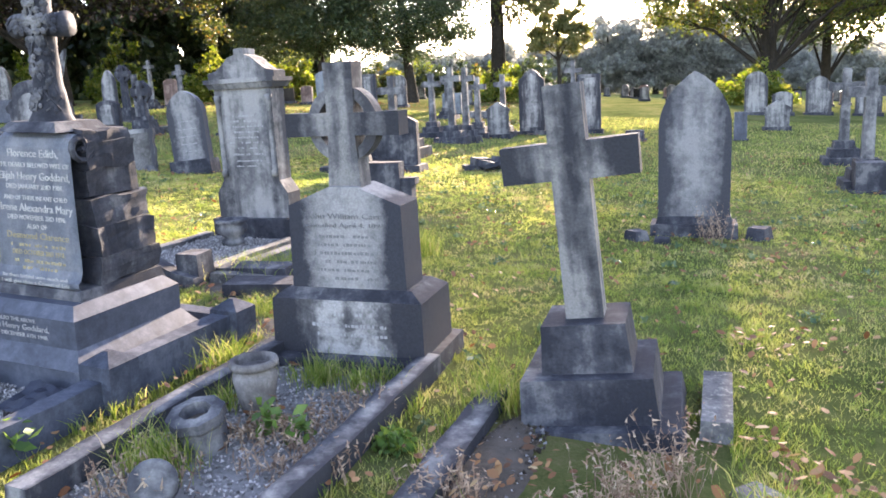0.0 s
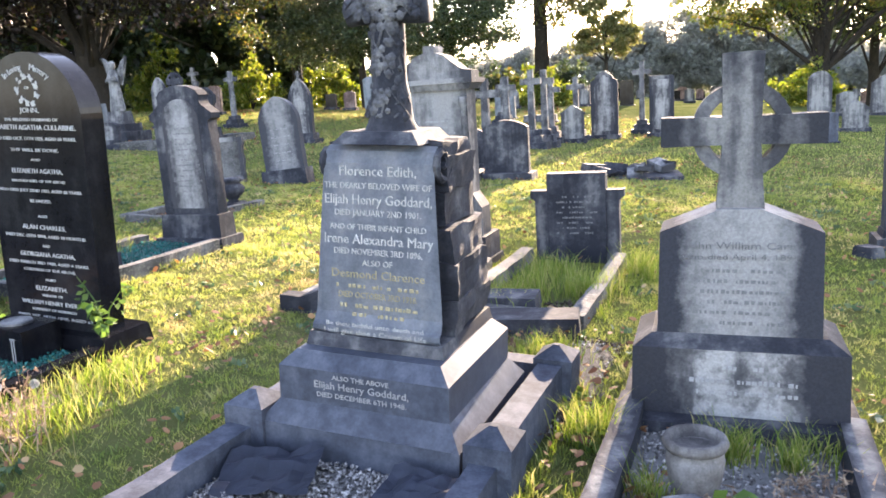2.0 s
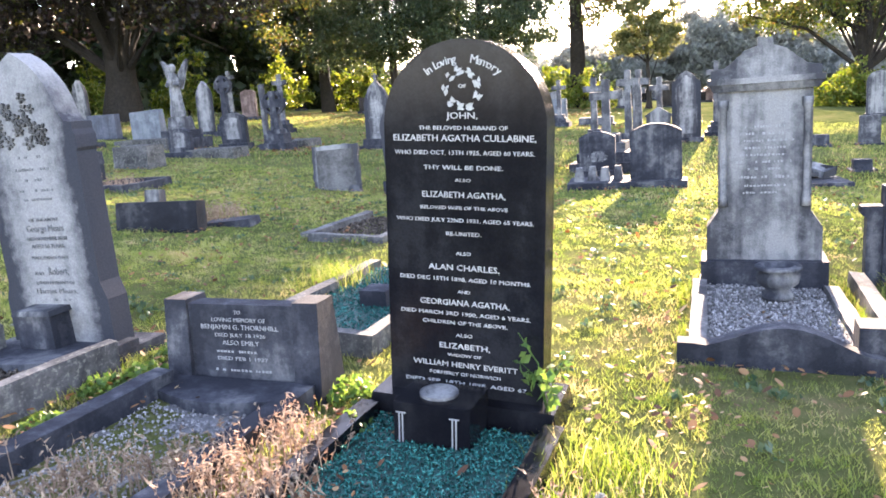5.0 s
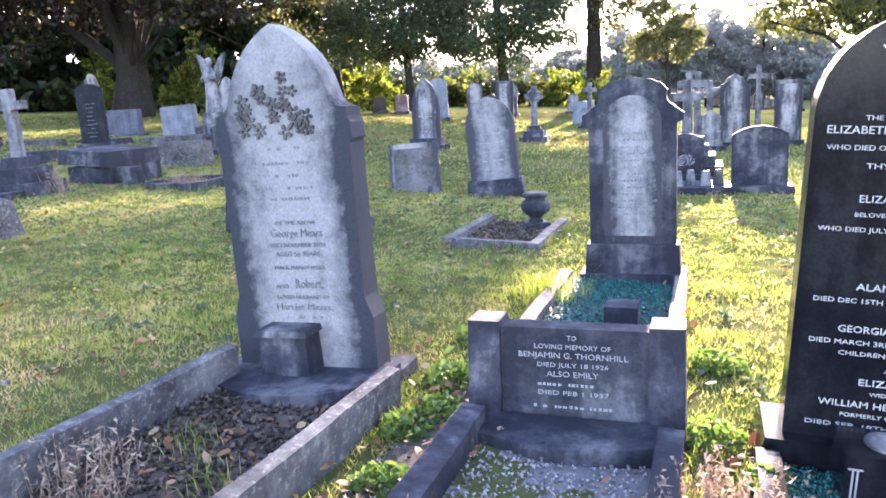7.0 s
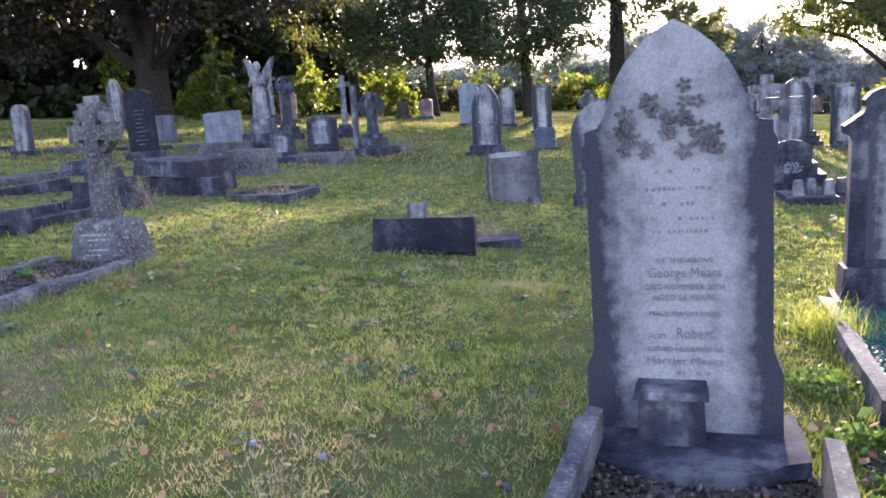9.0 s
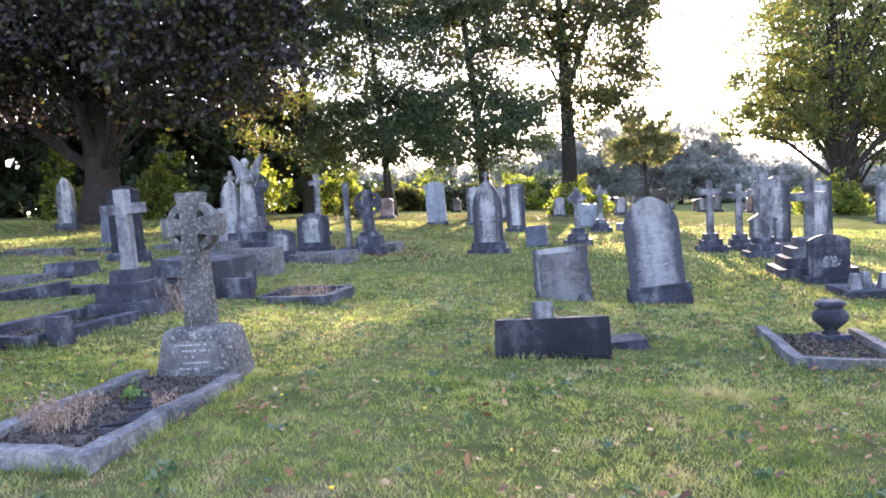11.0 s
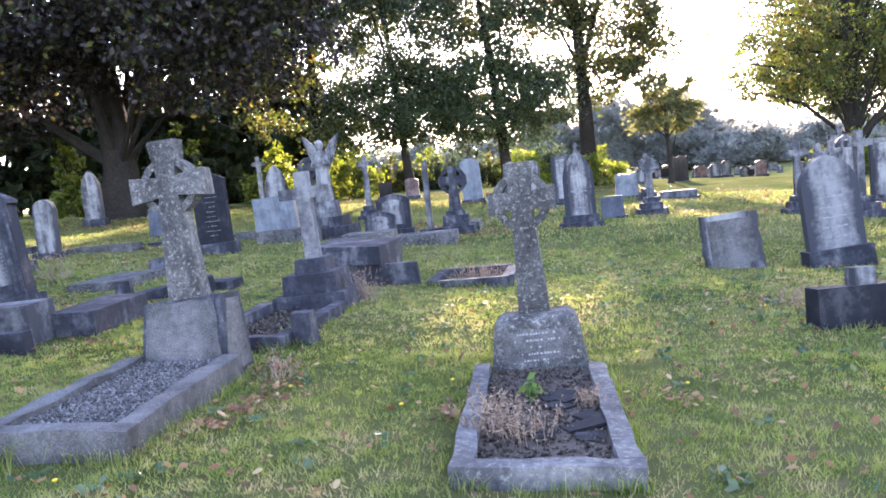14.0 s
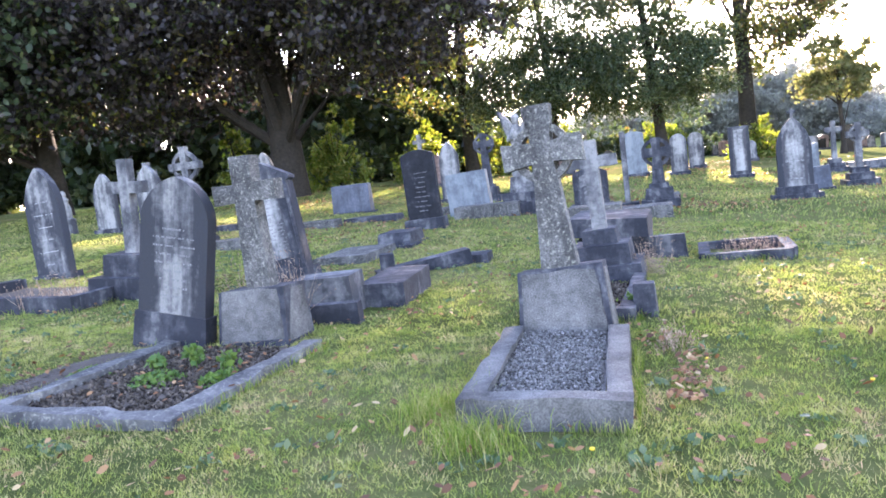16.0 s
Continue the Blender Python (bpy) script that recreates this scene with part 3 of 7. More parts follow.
def tree(x, y, trunk_r, height, crowns, leaves, size, leaf_mat, label, seed, lean=(0, 0), fork=0.35, clump=0.9, limbs=14, name="tree", group="trees round the lawn", second=None, dense=1.0, fine=1.0):
    """crowns: (dx, dy, z, rx, ry, rz, weight) ellipsoids of foliage. second: (material, share)."""
    rng = np.random.default_rng(seed)
    z0 = gz(x, y)
    leaves, size = int(leaves * 1.35 * dense * fine), size * (0.95 + 0.1 * dense) / fine ** 0.5
    e = thing(name, label, "tree", pose(x, y, z0 - 0.1), group)
    bm = bmesh.new()
    fz = height * fork
    top = Vector((lean[0], lean[1], height * 0.86))
    stem = []
    for i in range(9):
        f = i / 8
        stem.append((top.x * f + 0.25 * trunk_r * math.sin(5 * f + seed), top.y * f + 0.25 * trunk_r * math.cos(4 * f + seed), top.z * f))
    tube(bm, [(0, 0, -0.3), (0, 0, 0.1)] + stem[1:], [trunk_r * 1.7, trunk_r * 1.3] + [trunk_r * (1 - 0.85 * i / 8) for i in range(1, 9)], 12)
    part("trunk", bm, BARK, e, smooth_angle=True)
    w = np.array([c[6] for c in crowns], float)
    w /= w.sum()
    tips, bm = [], bmesh.new()
    for i in range(limbs):
        c = crowns[rng.choice(len(crowns), p=w)]
        q = rng.normal(size=3)
        q /= np.linalg.norm(q)
        tip = np.array([c[0], c[1], c[2]]) + q * np.array(c[3:6]) * rng.uniform(0.45, 0.9)
        f = rng.uniform(fork, 0.95)
        s = np.array(stem[min(8, int(f * 8))])
        if tip[2] < s[2] - 2:
            s = np.array(stem[max(1, int(fork * 8))])
        mid = (s + tip) / 2 + np.array([0, 0, abs(tip[0] - s[0]) * 0.12])
        r = trunk_r * rng.uniform(0.16, 0.36)
        tube(bm, [tuple(s), tuple(mid), tuple(tip)], [r, r * 0.6, r * 0.15], 6)
        tips.append(tip)
        for _ in range(3):
            t2 = mid + (tip - mid) * rng.uniform(0, 1) + rng.normal(size=3) * np.array(c[3:6]) * 0.22
            tube(bm, [tuple(mid + (tip - mid) * 0.2), tuple((mid + t2) / 2 + rng.normal(size=3) * 0.2), tuple(t2)], [r * 0.4, r * 0.25, r * 0.08], 5)
    tagged(part("branching", bm, BARK, e), kind="stuff")
    pts = []
    nc = max(30, int(leaves / 90))
    for c, share in zip(crowns, w):
        k = int(nc * share)
        q = rng.normal(size=(k, 3))
        q /= np.linalg.norm(q, axis=1)[:, None]
        rad = rng.uniform(0.15, 1.0, (k, 1)) ** 0.45
        wob = 1 + 0.22 * np.sin(q[:, :1] * 5 + seed) * np.cos(q[:, 2:] * 6 + seed)
        cen = np.array(c[0:3]) + q * rad * wob * np.array(c[3:6])
        per = int(leaves * share / max(1, k))
        spread = clump * rng.uniform(0.5, 1.3, (k, 1, 1))
        pts.append((cen[:, None] + rng.normal(size=(k, per, 3)) * spread * np.array([0.5, 0.5, 0.32])).reshape(-1, 3))
    pts = np.concatenate(pts)
    pts = pts[pts[:, 2] > 0.5]
    if second:
        pick = rng.random(len(pts)) < second[1]
        ob = new("yellowing_foliage", leaf_mesh("foliage", pts[pick], size, second[0], rng))
        ob.parent = e
        pts = pts[~pick]
    ob = new("crown", leaf_mesh("crown", pts, size, leaf_mat, rng))
    ob.parent = e
    return e


# big copper beech and its dark neighbours
tree(-19.0, 38.1, 0.75, 19, [(1, -1, 10, 8, 7, 5.5, 3), (4.5, -3, 7.6, 5, 5, 3.5, 1.6), (-5, -1, 7.0, 5.5, 5, 3.8, 1.6), (0, 0, 15, 7, 6, 4.5, 2)], 54000, 0.24, LEAF_COPPER,
     "broad copper beech with dark purple crown and thick trunk", 1, fork=0.22, limbs=22, clump=1.2, dense=1.1, fine=1.4, second=(LEAF, 0.12))
tree(-28.3, 37.5, 0.5, 17, [(0, 0, 9, 7, 6, 5, 3), (-2, -3, 6, 5, 5, 3, 2), (2, 0, 14, 6, 6, 4, 2)], 34000, 0.25, LEAF_DARK, "dense dark evergreen tree shading old graves", 2, fork=0.2, limbs=18, clump=1.2, dense=1.6, second=(LEAF_COPPER, 0.4))
tree(-37.0, 33.0, 0.45, 17, [(0, 0, 8, 7, 6, 6, 3), (0, 0, 14, 6, 6, 4, 2)], 26000, 0.26, LEAF_DARK, "dense dark evergreen tree shading old graves", 3, fork=0.15, limbs=14, clump=1.2, dense=1.6)
tree(-10.5, 45.8, 0.34, 17, [(0, 0, 8.5, 5.2, 4, 5.5, 2.4), (-0.5, 0, 14, 6.0, 4, 4.5, 2), (3.6, 0, 11.5, 4.2, 3, 3.6, 1.4)], 26000, 0.22, LEAF, "slender green tree with a dark ivy-clad trunk", 4, dense=0.8, fine=1.6, limbs=16, fork=0.25)
tree(-6.35, 43.0, 0.24, 14.5, [(0, 0, 4.6, 4.1, 3.2, 2.3, 3.6), (-0.6, 0, 8.2, 3.9, 3.2, 2.8, 2), (-2, 0, 3.9, 2.8, 2.4, 1.5, 0.8), (-0.4, 0, 11.8, 3.6, 3.0, 2.8, 1.6)], 23000, 0.17, LEAF_DARK, "round-headed dark green lawn tree on a leaning stem", 5, dense=0.98, fine=1.9, clump=0.8, lean=(-0.8, 0), fork=0.25, limbs=14)
tree(-1.6, 42.0, 0.3, 15.5, [(-0.5, 0, 4.8, 4.2, 3.4, 2.5, 3.6), (-0.8, 0, 8.6, 4.0, 3.2, 2.9, 2), (1.7, 0, 4.6, 2.6, 2.2, 1.6, 0.8), (-0.8, 0, 12.4, 3.8, 3.2, 3.0, 1.6)], 24000, 0.17, LEAF_DARK, "round-headed dark green lawn tree on a leaning stem", 6, dense=0.98, fine=1.9, clump=0.8, lean=(-1.0, 0), fork=0.25, limbs=14)
tree(3.1, 43.5, 0.46, 19, [(-3.4, 0, 10.8, 4.2, 3.4, 3.4, 1.9), (1.8, 0, 9.2, 3.4, 3.2, 2.6, 1.5), (0, 0, 15, 6.5, 5, 4, 2.6), (4.2, 0, 12.2, 3.6, 3, 2.4, 1.3), (-4.5, 0, 13.5, 3.4, 3, 2.8, 1.1), (0.8, 0, 5.8, 2.4, 2, 1.6, 0.6), (3.2, 0, 7.0, 2.2, 2, 1.4, 0.5)], 32000, 0.21, LEAF, "tall forked lime tree with ivy round its foot", 7, dense=0.9, fine=1.8, fork=0.45, limbs=26, clump=1.0, second=(LEAF_COPPER, 0.2))
tree(6.05, 40.2, 0.14, 5.3, [(0, 0, 3.4, 1.7, 1.6, 1.0, 2), (-0.5, 0, 4.6, 1.1, 1.0, 0.9, 1), (0.9, 0, 4.2, 1.0, 1.0, 0.8, 0.8), (-1.2, 0, 3.2, 0.9, 0.9, 0.6, 0.5)], 5000, 0.15, LEAF_AUTUMN, "small yellowing tree standing alone on the lawn", 8, fork=0.3, limbs=16, clump=0.45)
# a fifth of this crown has the sunlit tone: lit leaves done by colour
tree(17.3, 41.6, 0.48, 17, [(0, 0, 9, 6.5, 5.5, 4.2, 3), (0.5, 0, 13.5, 6, 5, 4, 2), (-3.6, 0, 6.0, 3.4, 3, 2.4, 1.2), (5, 0, 6, 4, 3.4, 2.4, 1.4)], 36000, 0.21, LEAF, "broad green tree spreading low over pale graves", 9, dense=0.55, fine=1.8, fork=0.2, limbs=34, clump=0.85, second=(LEAF_SUNLIT, 0.2))
tree(24.5, 50.0, 0.35, 16, [(0, 0, 8, 6.5, 5, 4, 3), (0, 0, 12.5, 6, 5, 4, 2)], 24000, 0.24, LEAF_DARK, "broad green tree spreading low over pale graves", 10, fork=0.2, limbs=14, clump=1.1)
tree(33.0, 46.0, 0.35, 15, [(0, 0, 8, 6.5, 5, 4.4, 3), (0, 0, 12.5, 6, 5, 4, 2)], 20000, 0.26, LEAF, "broad green tree spreading low over pale graves", 11, fork=0.2, limbs=14, clump=1.1)


def bush(x, y, rx, ry, h, leaves, size, mat, label, seed, name="shrub", category="shrub", group="", z=None):
    rng = np.random.default_rng(seed)
    e = thing(name, label, category, pose(x, y, gz(x, y) if z is None else z), group)
    bm = bmesh.new()
    for i in range(9):
        a = rng.uniform(0, 6.28)
        q = (rx * 0.7 * math.cos(a), ry * 0.7 * math.sin(a), h * rng.uniform(0.5, 0.9))
        tube(bm, [(0, 0, -0.05), (q[0] * 0.4, q[1] * 0.4, q[2] * 0.6), q], [0.03, 0.02, 0.006], 5)
    tagged(part("branching", bm, BARK, e), kind="stuff")
    k = max(12, int(leaves / 50))
    q = rng.normal(size=(k, 3))
    q /= np.linalg.norm(q, axis=1)[:, None]
    q[:, 2] = np.abs(q[:, 2]) * rng.uniform(0.5, 1.1, k)
    cen = q * rng.uniform(0.3, 1, (k, 1)) ** 0.5 * np.array([rx, ry, h])
    pts = (cen[:, None] + rng.normal(size=(k, 50, 3)) * min(rx, ry, h) * 0.13).reshape(-1, 3)
    pts[:, 2] = np.maximum(pts[:, 2], 0.02)
    ob = new("foliage", leaf_mesh("foliage", pts, size, mat, rng, 0.0))
    ob.parent = e
    return e


# bushes the sun catches; part of that brightness is painted in their leaf colour
bush(3.4, 42.6, 1.7, 1.2, 2.0, 3500, 0.17, LEAF_SUNLIT, "bright ivy bush round the foot of a tree", 21)
bush(16.2, 40.6, 2.2, 1.4, 2.1, 4000, 0.18, LEAF_SUNLIT, "bright green bush under a spreading tree", 22)
bush(-21.6, 41.5, 1.0, 0.8, 4.0, 2600, 0.2, LEAF_SUNLIT, "sunlit ivy hanging in the shade of trees", 23)
bush(-17.2, 42.0, 1.8, 1.0, 4.0, 3500, 0.2, LEAF_SUNLIT, "sunlit ivy hanging in the shade of trees", 24)
bush(-13.0, 44.5, 1.8, 1.2, 3.0, 3000, 0.2, LEAF_SUNLIT, "sunlit undergrowth behind dark trees", 25)
bush(-9.0, 47.5, 1.8, 1.2, 3.2, 3000, 0.2, LEAF_SUNLIT, "sunlit undergrowth behind dark trees", 26)
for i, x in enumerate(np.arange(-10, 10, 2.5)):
    bush(float(x), 62 + (i % 2) * 1.5, 2.4, 1.5, 3.3 + 0.6 * math.sin(i * 2.1), 2600, 0.26, LEAF_SUNLIT if i % 3 == 0 else LEAF_DARK if i % 3 == 1 else LEAF, "sunlit clipped boundary hedge bush", 30 + i, name="hedge_bush", group="boundary hedge")
for i, x in enumerate(np.arange(-66, -9, 3.4)):
    bush(float(x), 56 + 2 * math.sin(i * 1.7), 3.4, 2.2, 11.0 + 2.0 * math.sin(i * 2.3), 7000, 0.6, LEAF_DARK, "dark evergreen thicket along the boundary", 40 + i, name="thicket", group="boundary thicket")
# far wood; its haze lies in the leaf colour, there is no mist
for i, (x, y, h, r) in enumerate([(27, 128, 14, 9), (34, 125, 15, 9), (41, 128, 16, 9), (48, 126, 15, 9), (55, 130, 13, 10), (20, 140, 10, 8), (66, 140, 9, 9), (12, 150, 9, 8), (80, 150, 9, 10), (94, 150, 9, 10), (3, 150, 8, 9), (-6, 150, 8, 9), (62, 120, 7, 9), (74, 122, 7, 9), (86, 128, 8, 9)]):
    tree(x, y, 0.4, h, [(0, 0, h * 0.5, r * 0.75, r * 0.6, h * 0.45, 2), (r * 0.5, 0, h * 0.32, r * 0.7, r * 0.5, h * 0.32, 1.4), (-r * 0.5, 0, h * 0.3, r * 0.7, r * 0.5, h * 0.3, 1.2)], 20000, 0.45, LEAF_HAZE, "grey-green tree in the far distance, haze in its leaf colour", 60 + i, fork=0.3, limbs=8, clump=1.4, group="distant wood")

# ---- near graves, in the order of the walk ----
# plain cross on three steps
stepped_cross(place(0.61, 3.0, -17, 0, -5), "weathered grey stone cross on three square steps", [(0.80, 0.74, 0.05), (0.60, 0.56, 0.20), (0.40, 0.37, 0.22)], 0.17, 1.51, 1.18, 0.165, 0.30, 0.13, STAINED, SOOTY_DARK, top_w=0.165)
kerbs(place(0.72, 3.3, -20), 1.10, 1.55, "broken grey kerb stones round an old grave", 0.13, 0.10, front=False, sides="L", mat=SOOTY, fill=EARTH, fill_z=0.01)

# wheel cross memorial with gabled block
e = thing("wheel_cross_memorial", "sooty wheel-cross memorial with gabled tablet and washed pale face", "memorial", place(-0.51, 3.79, -18, 0, 0.5))
part("footing", block(0.96, 0.62, 0.15, z=-0.06, y=-0.06, bevel=0.012), SOOTY_DARK, e)
part("plinth", block(0.86, 0.46, 0.29, 0.85, 0.45, z=0.09, y=0.04, bevel=0.012), BLEACHED, e)
part("plinth_chamfer", block(0.85, 0.45, 0.05, 0.70, 0.32, z=0.38, y=0.045, bevel=0.006), SOOTY_DARK, e)
part("tablet", slab([(-0.325, 0.43), (0.325, 0.43), (0.315, 0.87), (0.08, 0.965), (-0.08, 0.965), (-0.315, 0.87)], 0.11, 0.36, 0.012), WASHED, e)
part("cross", cross_bm(0.19, 0.95, 1.59, 1.28, 0.115, 0.315, 0.13, 0.15, 0.15, 1.06), STAINED, e)
part("wheel", wheel_bm(1.28, 0.14, 0.195, 0.17, 0.26), GREY, e, "paler stone ring")
lettering(e, [("John William Carr", 0, 0.80, 0.032, 0.42), ("who died April 4. 1891", 0, 0.755, 0.026, 0.44), ("", 0, 0.70, 0.024, 0.30), ("", 0.0, 0.655, 0.024, 0.34), ("", 0, 0.61, 0.024, 0.38), ("", 0, 0.565, 0.024, 0.30), ("", 0, 0.52, 0.024, 0.36), ("", 0, 0.475, 0.024, 0.32)], 0.1065, LEAD)
lettering(e, [("", 0.02, 0.30, 0.03, 0.16), ("", 0.02, 0.24, 0.028, 0.42), ("", 0.02, 0.19, 0.026, 0.40)], 0.033, FADED, "plinth_inscription")
kerbs(place(-0.47, 3.9, -20), 0.98, 1.75, "long mossy kerb of an overgrown grave", 0.11, 0.12, front=False, mat=SOOTY, fill=GRIT, fill_label="grey gravel with weeds", fill_z=0.02)
e = thing("stone_vase", "round grey stone grave vase with rolled rim", "vase", place(-0.84, 3.27, 0) @ Matrix.Diagonal((0.72, 0.72, 0.82, 1)))
part("vase_body", lathe([(0.065, -0.02), (0.085, 0.02), (0.125, 0.16), (0.14, 0.24), (0.135, 0.27), (0.118, 0.285), (0.118, 0.30), (0.108, 0.30), (0.105, 0.2), (0.08, 0.06)], 28), CERAMIC, e, smooth_angle=True)
part("rolled_rim", lathe([(0.112, 0.298), (0.148, 0.305), (0.157, 0.325), (0.146, 0.347), (0.122, 0.347), (0.110, 0.325), (0.110, 0.28)], 28), CERAMIC, e, smooth_angle=True)
part("foot", lathe([(0.088, -0.03), (0.092, 0.0), (0.086, 0.018), (0.07, 0.02)], 24), CERAMIC, e, smooth_angle=True)
e = thing("fallen_pot", "octagonal broken stone flower pot lying in gravel", "flower pot", pose(-0.97, 2.90, gz(-0.97, 2.90) + 0.03, 8, -8, 20))
part("pot_body", lathe([(0.095, -0.04), (0.105, 0.11), (0.12, 0.13), (0.12, 0.17), (0.065, 0.175), (0.058, 0.10)], 8), SOOTY, e)
bm = lathe([(0.057, 0.115), (0.057, 0.125), (0.02, 0.13)], 8)
part("soil", bm, EARTH, e)
e = thing("white_urn_piece", "broken white stone urn neck lying on gravel", "urn", pose(-1.03, 2.50, gz(-1.03, 2.50) + 0.06, 50, 10, 15))
part("urn_neck", lathe([(0.09, -0.08), (0.075, 0.0), (0.065, 0.06), (0.085, 0.09), (0.085, 0.11), (0.06, 0.11)], 18), PALE, e, smooth_angle=True)
e = thing("broken_kerb", "loose broken kerb stone lying on turf", "kerb stone", place(1.16, 3.02, -20))
part("kerb_piece", block(0.14, 0.62, 0.14, 0.135, 0.6, z=-0.03, bevel=0.012, wear=0.006), KERB, e)
e = thing("broken_stone", "loose broken stone lying in grass", "stone", place(1.22, 2.42, 30))
part("stone_piece", block(0.16, 0.24, 0.07, 0.12, 0.18, z=-0.02, bevel=0.02, wear=0.01), KERB, e)

# scroll monument with ivy cross
e = thing("scroll_monument", "blue-grey stone scroll memorial with tree-trunk cross", "memorial", place(-2.05, 3.50, -21, 0, 3))
part("footing", block(0.84, 0.84, 0.22, z=-0.03, y=-0.03, bevel=0.006), SLATE, e)
part("footing_chamfer", block(0.84, 0.84, 0.08, 0.72, 0.72, z=0.19, y=-0.03, bevel=0.004), SLATE, e)
part("second_step", block(0.72, 0.72, 0.14, z=0.27, y=0.03, bevel=0.006), SLATE, e)
part("second_chamfer", block(0.72, 0.72, 0.055, 0.61, 0.61, z=0.41, y=0.03, bevel=0.004), SLATE, e)
bm = block(0.60, 0.58, 0.07, 0.58, 0.55, z=0.39, y=0.13, bevel=0.015, wear=0.008)
part("ledge", bm, SOOTY_DARK, e)
rng = random.Random(5)
for zz, hh in ((0.46, 0.13), (0.59, 0.15), (0.74, 0.14), (0.88, 0.14), (1.02, 0.13), (1.13, 0.08)):
    dw = 0.54 - 0.10 * (zz - 0.46) / 0.7
    bm = block(dw + 0.04 * rng.random(), 0.42 - 0.12 * (zz - 0.46) / 0.7, hh, z=zz, y=0.275 + 0.05 * (zz - 0.46), x=0.015 * rng.uniform(-1, 1), bevel=0, wear=0)
    bmesh.ops.subdivide_edges(bm, edges=bm.edges[:], cuts=5, use_grid_fill=True)
    for v in bm.verts:
        v.co += noise.noise_vector(v.co * 6 + Vector((zz * 40, 0, 0))) * 0.022 + noise.noise_vector(v.co * 22) * 0.008
    part("rock_course", bm, SOOTY_DARK, e, "rough-hewn dark rock course")
prof = [(0.165, 0.455), (0.150, 0.47), (0.150, 0.49), (0.168, 0.505), (0.185, 0.54), (0.19, 0.60), (0.205, 0.85), (0.22, 1.05), (0.228, 1.13), (0.245, 1.175), (0.275, 1.195), (0.31, 1.185), (0.325, 1.15), (0.31, 1.115)]
bm = bmesh.new()
rows_ = []
for i, (yy, zz) in enumerate(prof):
    wd = 0.275 - 0.045 * min(1, max(0, (zz - 0.5) / 0.65))
    rows_.append([bm.verts.new((sx * wd, yy + 0.0, zz)) for sx in (-1, -0.5, 0, 0.5, 1)])
for p, q in zip(rows_, rows_[1:]):
    for k in range(4):
        bm.faces.new((p[k], p[k + 1], q[k + 1], q[k]))
bmesh.ops.solidify(bm, geom=bm.faces[:], thickness=-0.022)
part("scroll", bm, SCROLL, e, "pale blue-grey curled inscription scroll", smooth_angle=False)
for sx in (-1, 1):
    bm = bmesh.new()
    sp = [(0.285 + r * math.cos(a), 1.135 + r * math.sin(a)) for a, r in ((-0.6 * j, 0.08 - 0.005 * j) for j in range(15))]
    tube(bm, [(sx * 0.24, p, q) for p, q in sp], [0.016] * len(sp), 6)
    part("scroll_curl", bm, SOOTY_DARK, e)
part("cap", block(0.36, 0.34, 0.05, 0.28, 0.26, z=1.20, y=0.20, bevel=0.018, wear=0.012), SOOTY_DARK, e)
bm = bmesh.new()
tube(bm, [(0, 0.36, 1.21), (0, 0.36, 1.28), (0, 0.36, 1.38), (0, 0.36, 1.51), (0.0, 0.36, 1.70), (0, 0.36, 1.97)], [0.12, 0.09, 0.072, 0.064, 0.058, 0.055], 14)
tube(bm, [(-0.165, 0.36, 1.697), (0, 0.36, 1.70), (0.165, 0.36, 1.703)], [0.058, 0.054, 0.06], 14)
bm.faces.new([v for v in bm.verts if abs(v.co.x + 0.165) < 0.02][::-1]) if len([v for v in bm.verts if abs(v.co.x + 0.165) < 0.02]) > 2 else None
bmesh.ops.subdivide_edges(bm, edges=bm.edges[:], cuts=2, use_grid_fill=True)
for v in bm.verts:
    v.co += noise.noise_vector(v.co * 14) * 0.010
part("trunk_cross", bm, SOOTY_DARK, e, "dark cross carved like a tree trunk", smooth_angle=True)
bm = bmesh.new()
rng = random.Random(8)
for s in range(7):
    pts = []
    for k in range(12):
        a = rng.uniform(-0.5, 0.5) + s * 0.9 + k * 0.35
        zz = 1.30 + 0.055 * k
        rr_ = 0.066 + 0.03 * max(0, (1.42 - zz) / 0.15)
        pts.append((rr_ * math.sin(a), 0.36 - rr_ * abs(math.cos(a)), zz))
    tube(bm, pts, [0.0045] * 12, 5)
for s in range(3):
    pts = [(-0.155 + 0.31 * k / 9, 0.36 - 0.057, 1.70 + 0.036 * math.sin(k * 1.3 + s * 2.3)) for k in range(10)]
    tube(bm, pts, [0.0045] * 10, 5)
for k in range(150):
    a, zz, q = rng.uniform(-1.2, 1.2), rng.uniform(1.30, 1.93), rng.uniform(0.012, 0.022)
    rr_ = 0.064 + 0.03 * max(0, (1.42 - zz) / 0.15)
    if k % 3 == 0:
        cx, cy, zz = rng.uniform(-0.15, 0.15), 0.36 - 0.062, 1.70 + rng.uniform(-0.04, 0.04)
    else:
        cx, cy = rr_ * math.sin(a), 0.36 - rr_ * math.cos(a)
    t = rng.uniform(0, 6.28)
    ring = [bm.verts.new((cx + q * math.cos(t + j * 1.257), cy - 0.004, zz + q * math.sin(t + j * 1.257))) for j in range(5)]
    tip = bm.verts.new((cx, cy - 0.012, zz))
    for j in range(5):
        bm.faces.new((ring[j], ring[(j + 1) % 5], tip))
part("carved_ivy", bm, SOOTY, e, "carved ivy stems and leaves winding round the cross")
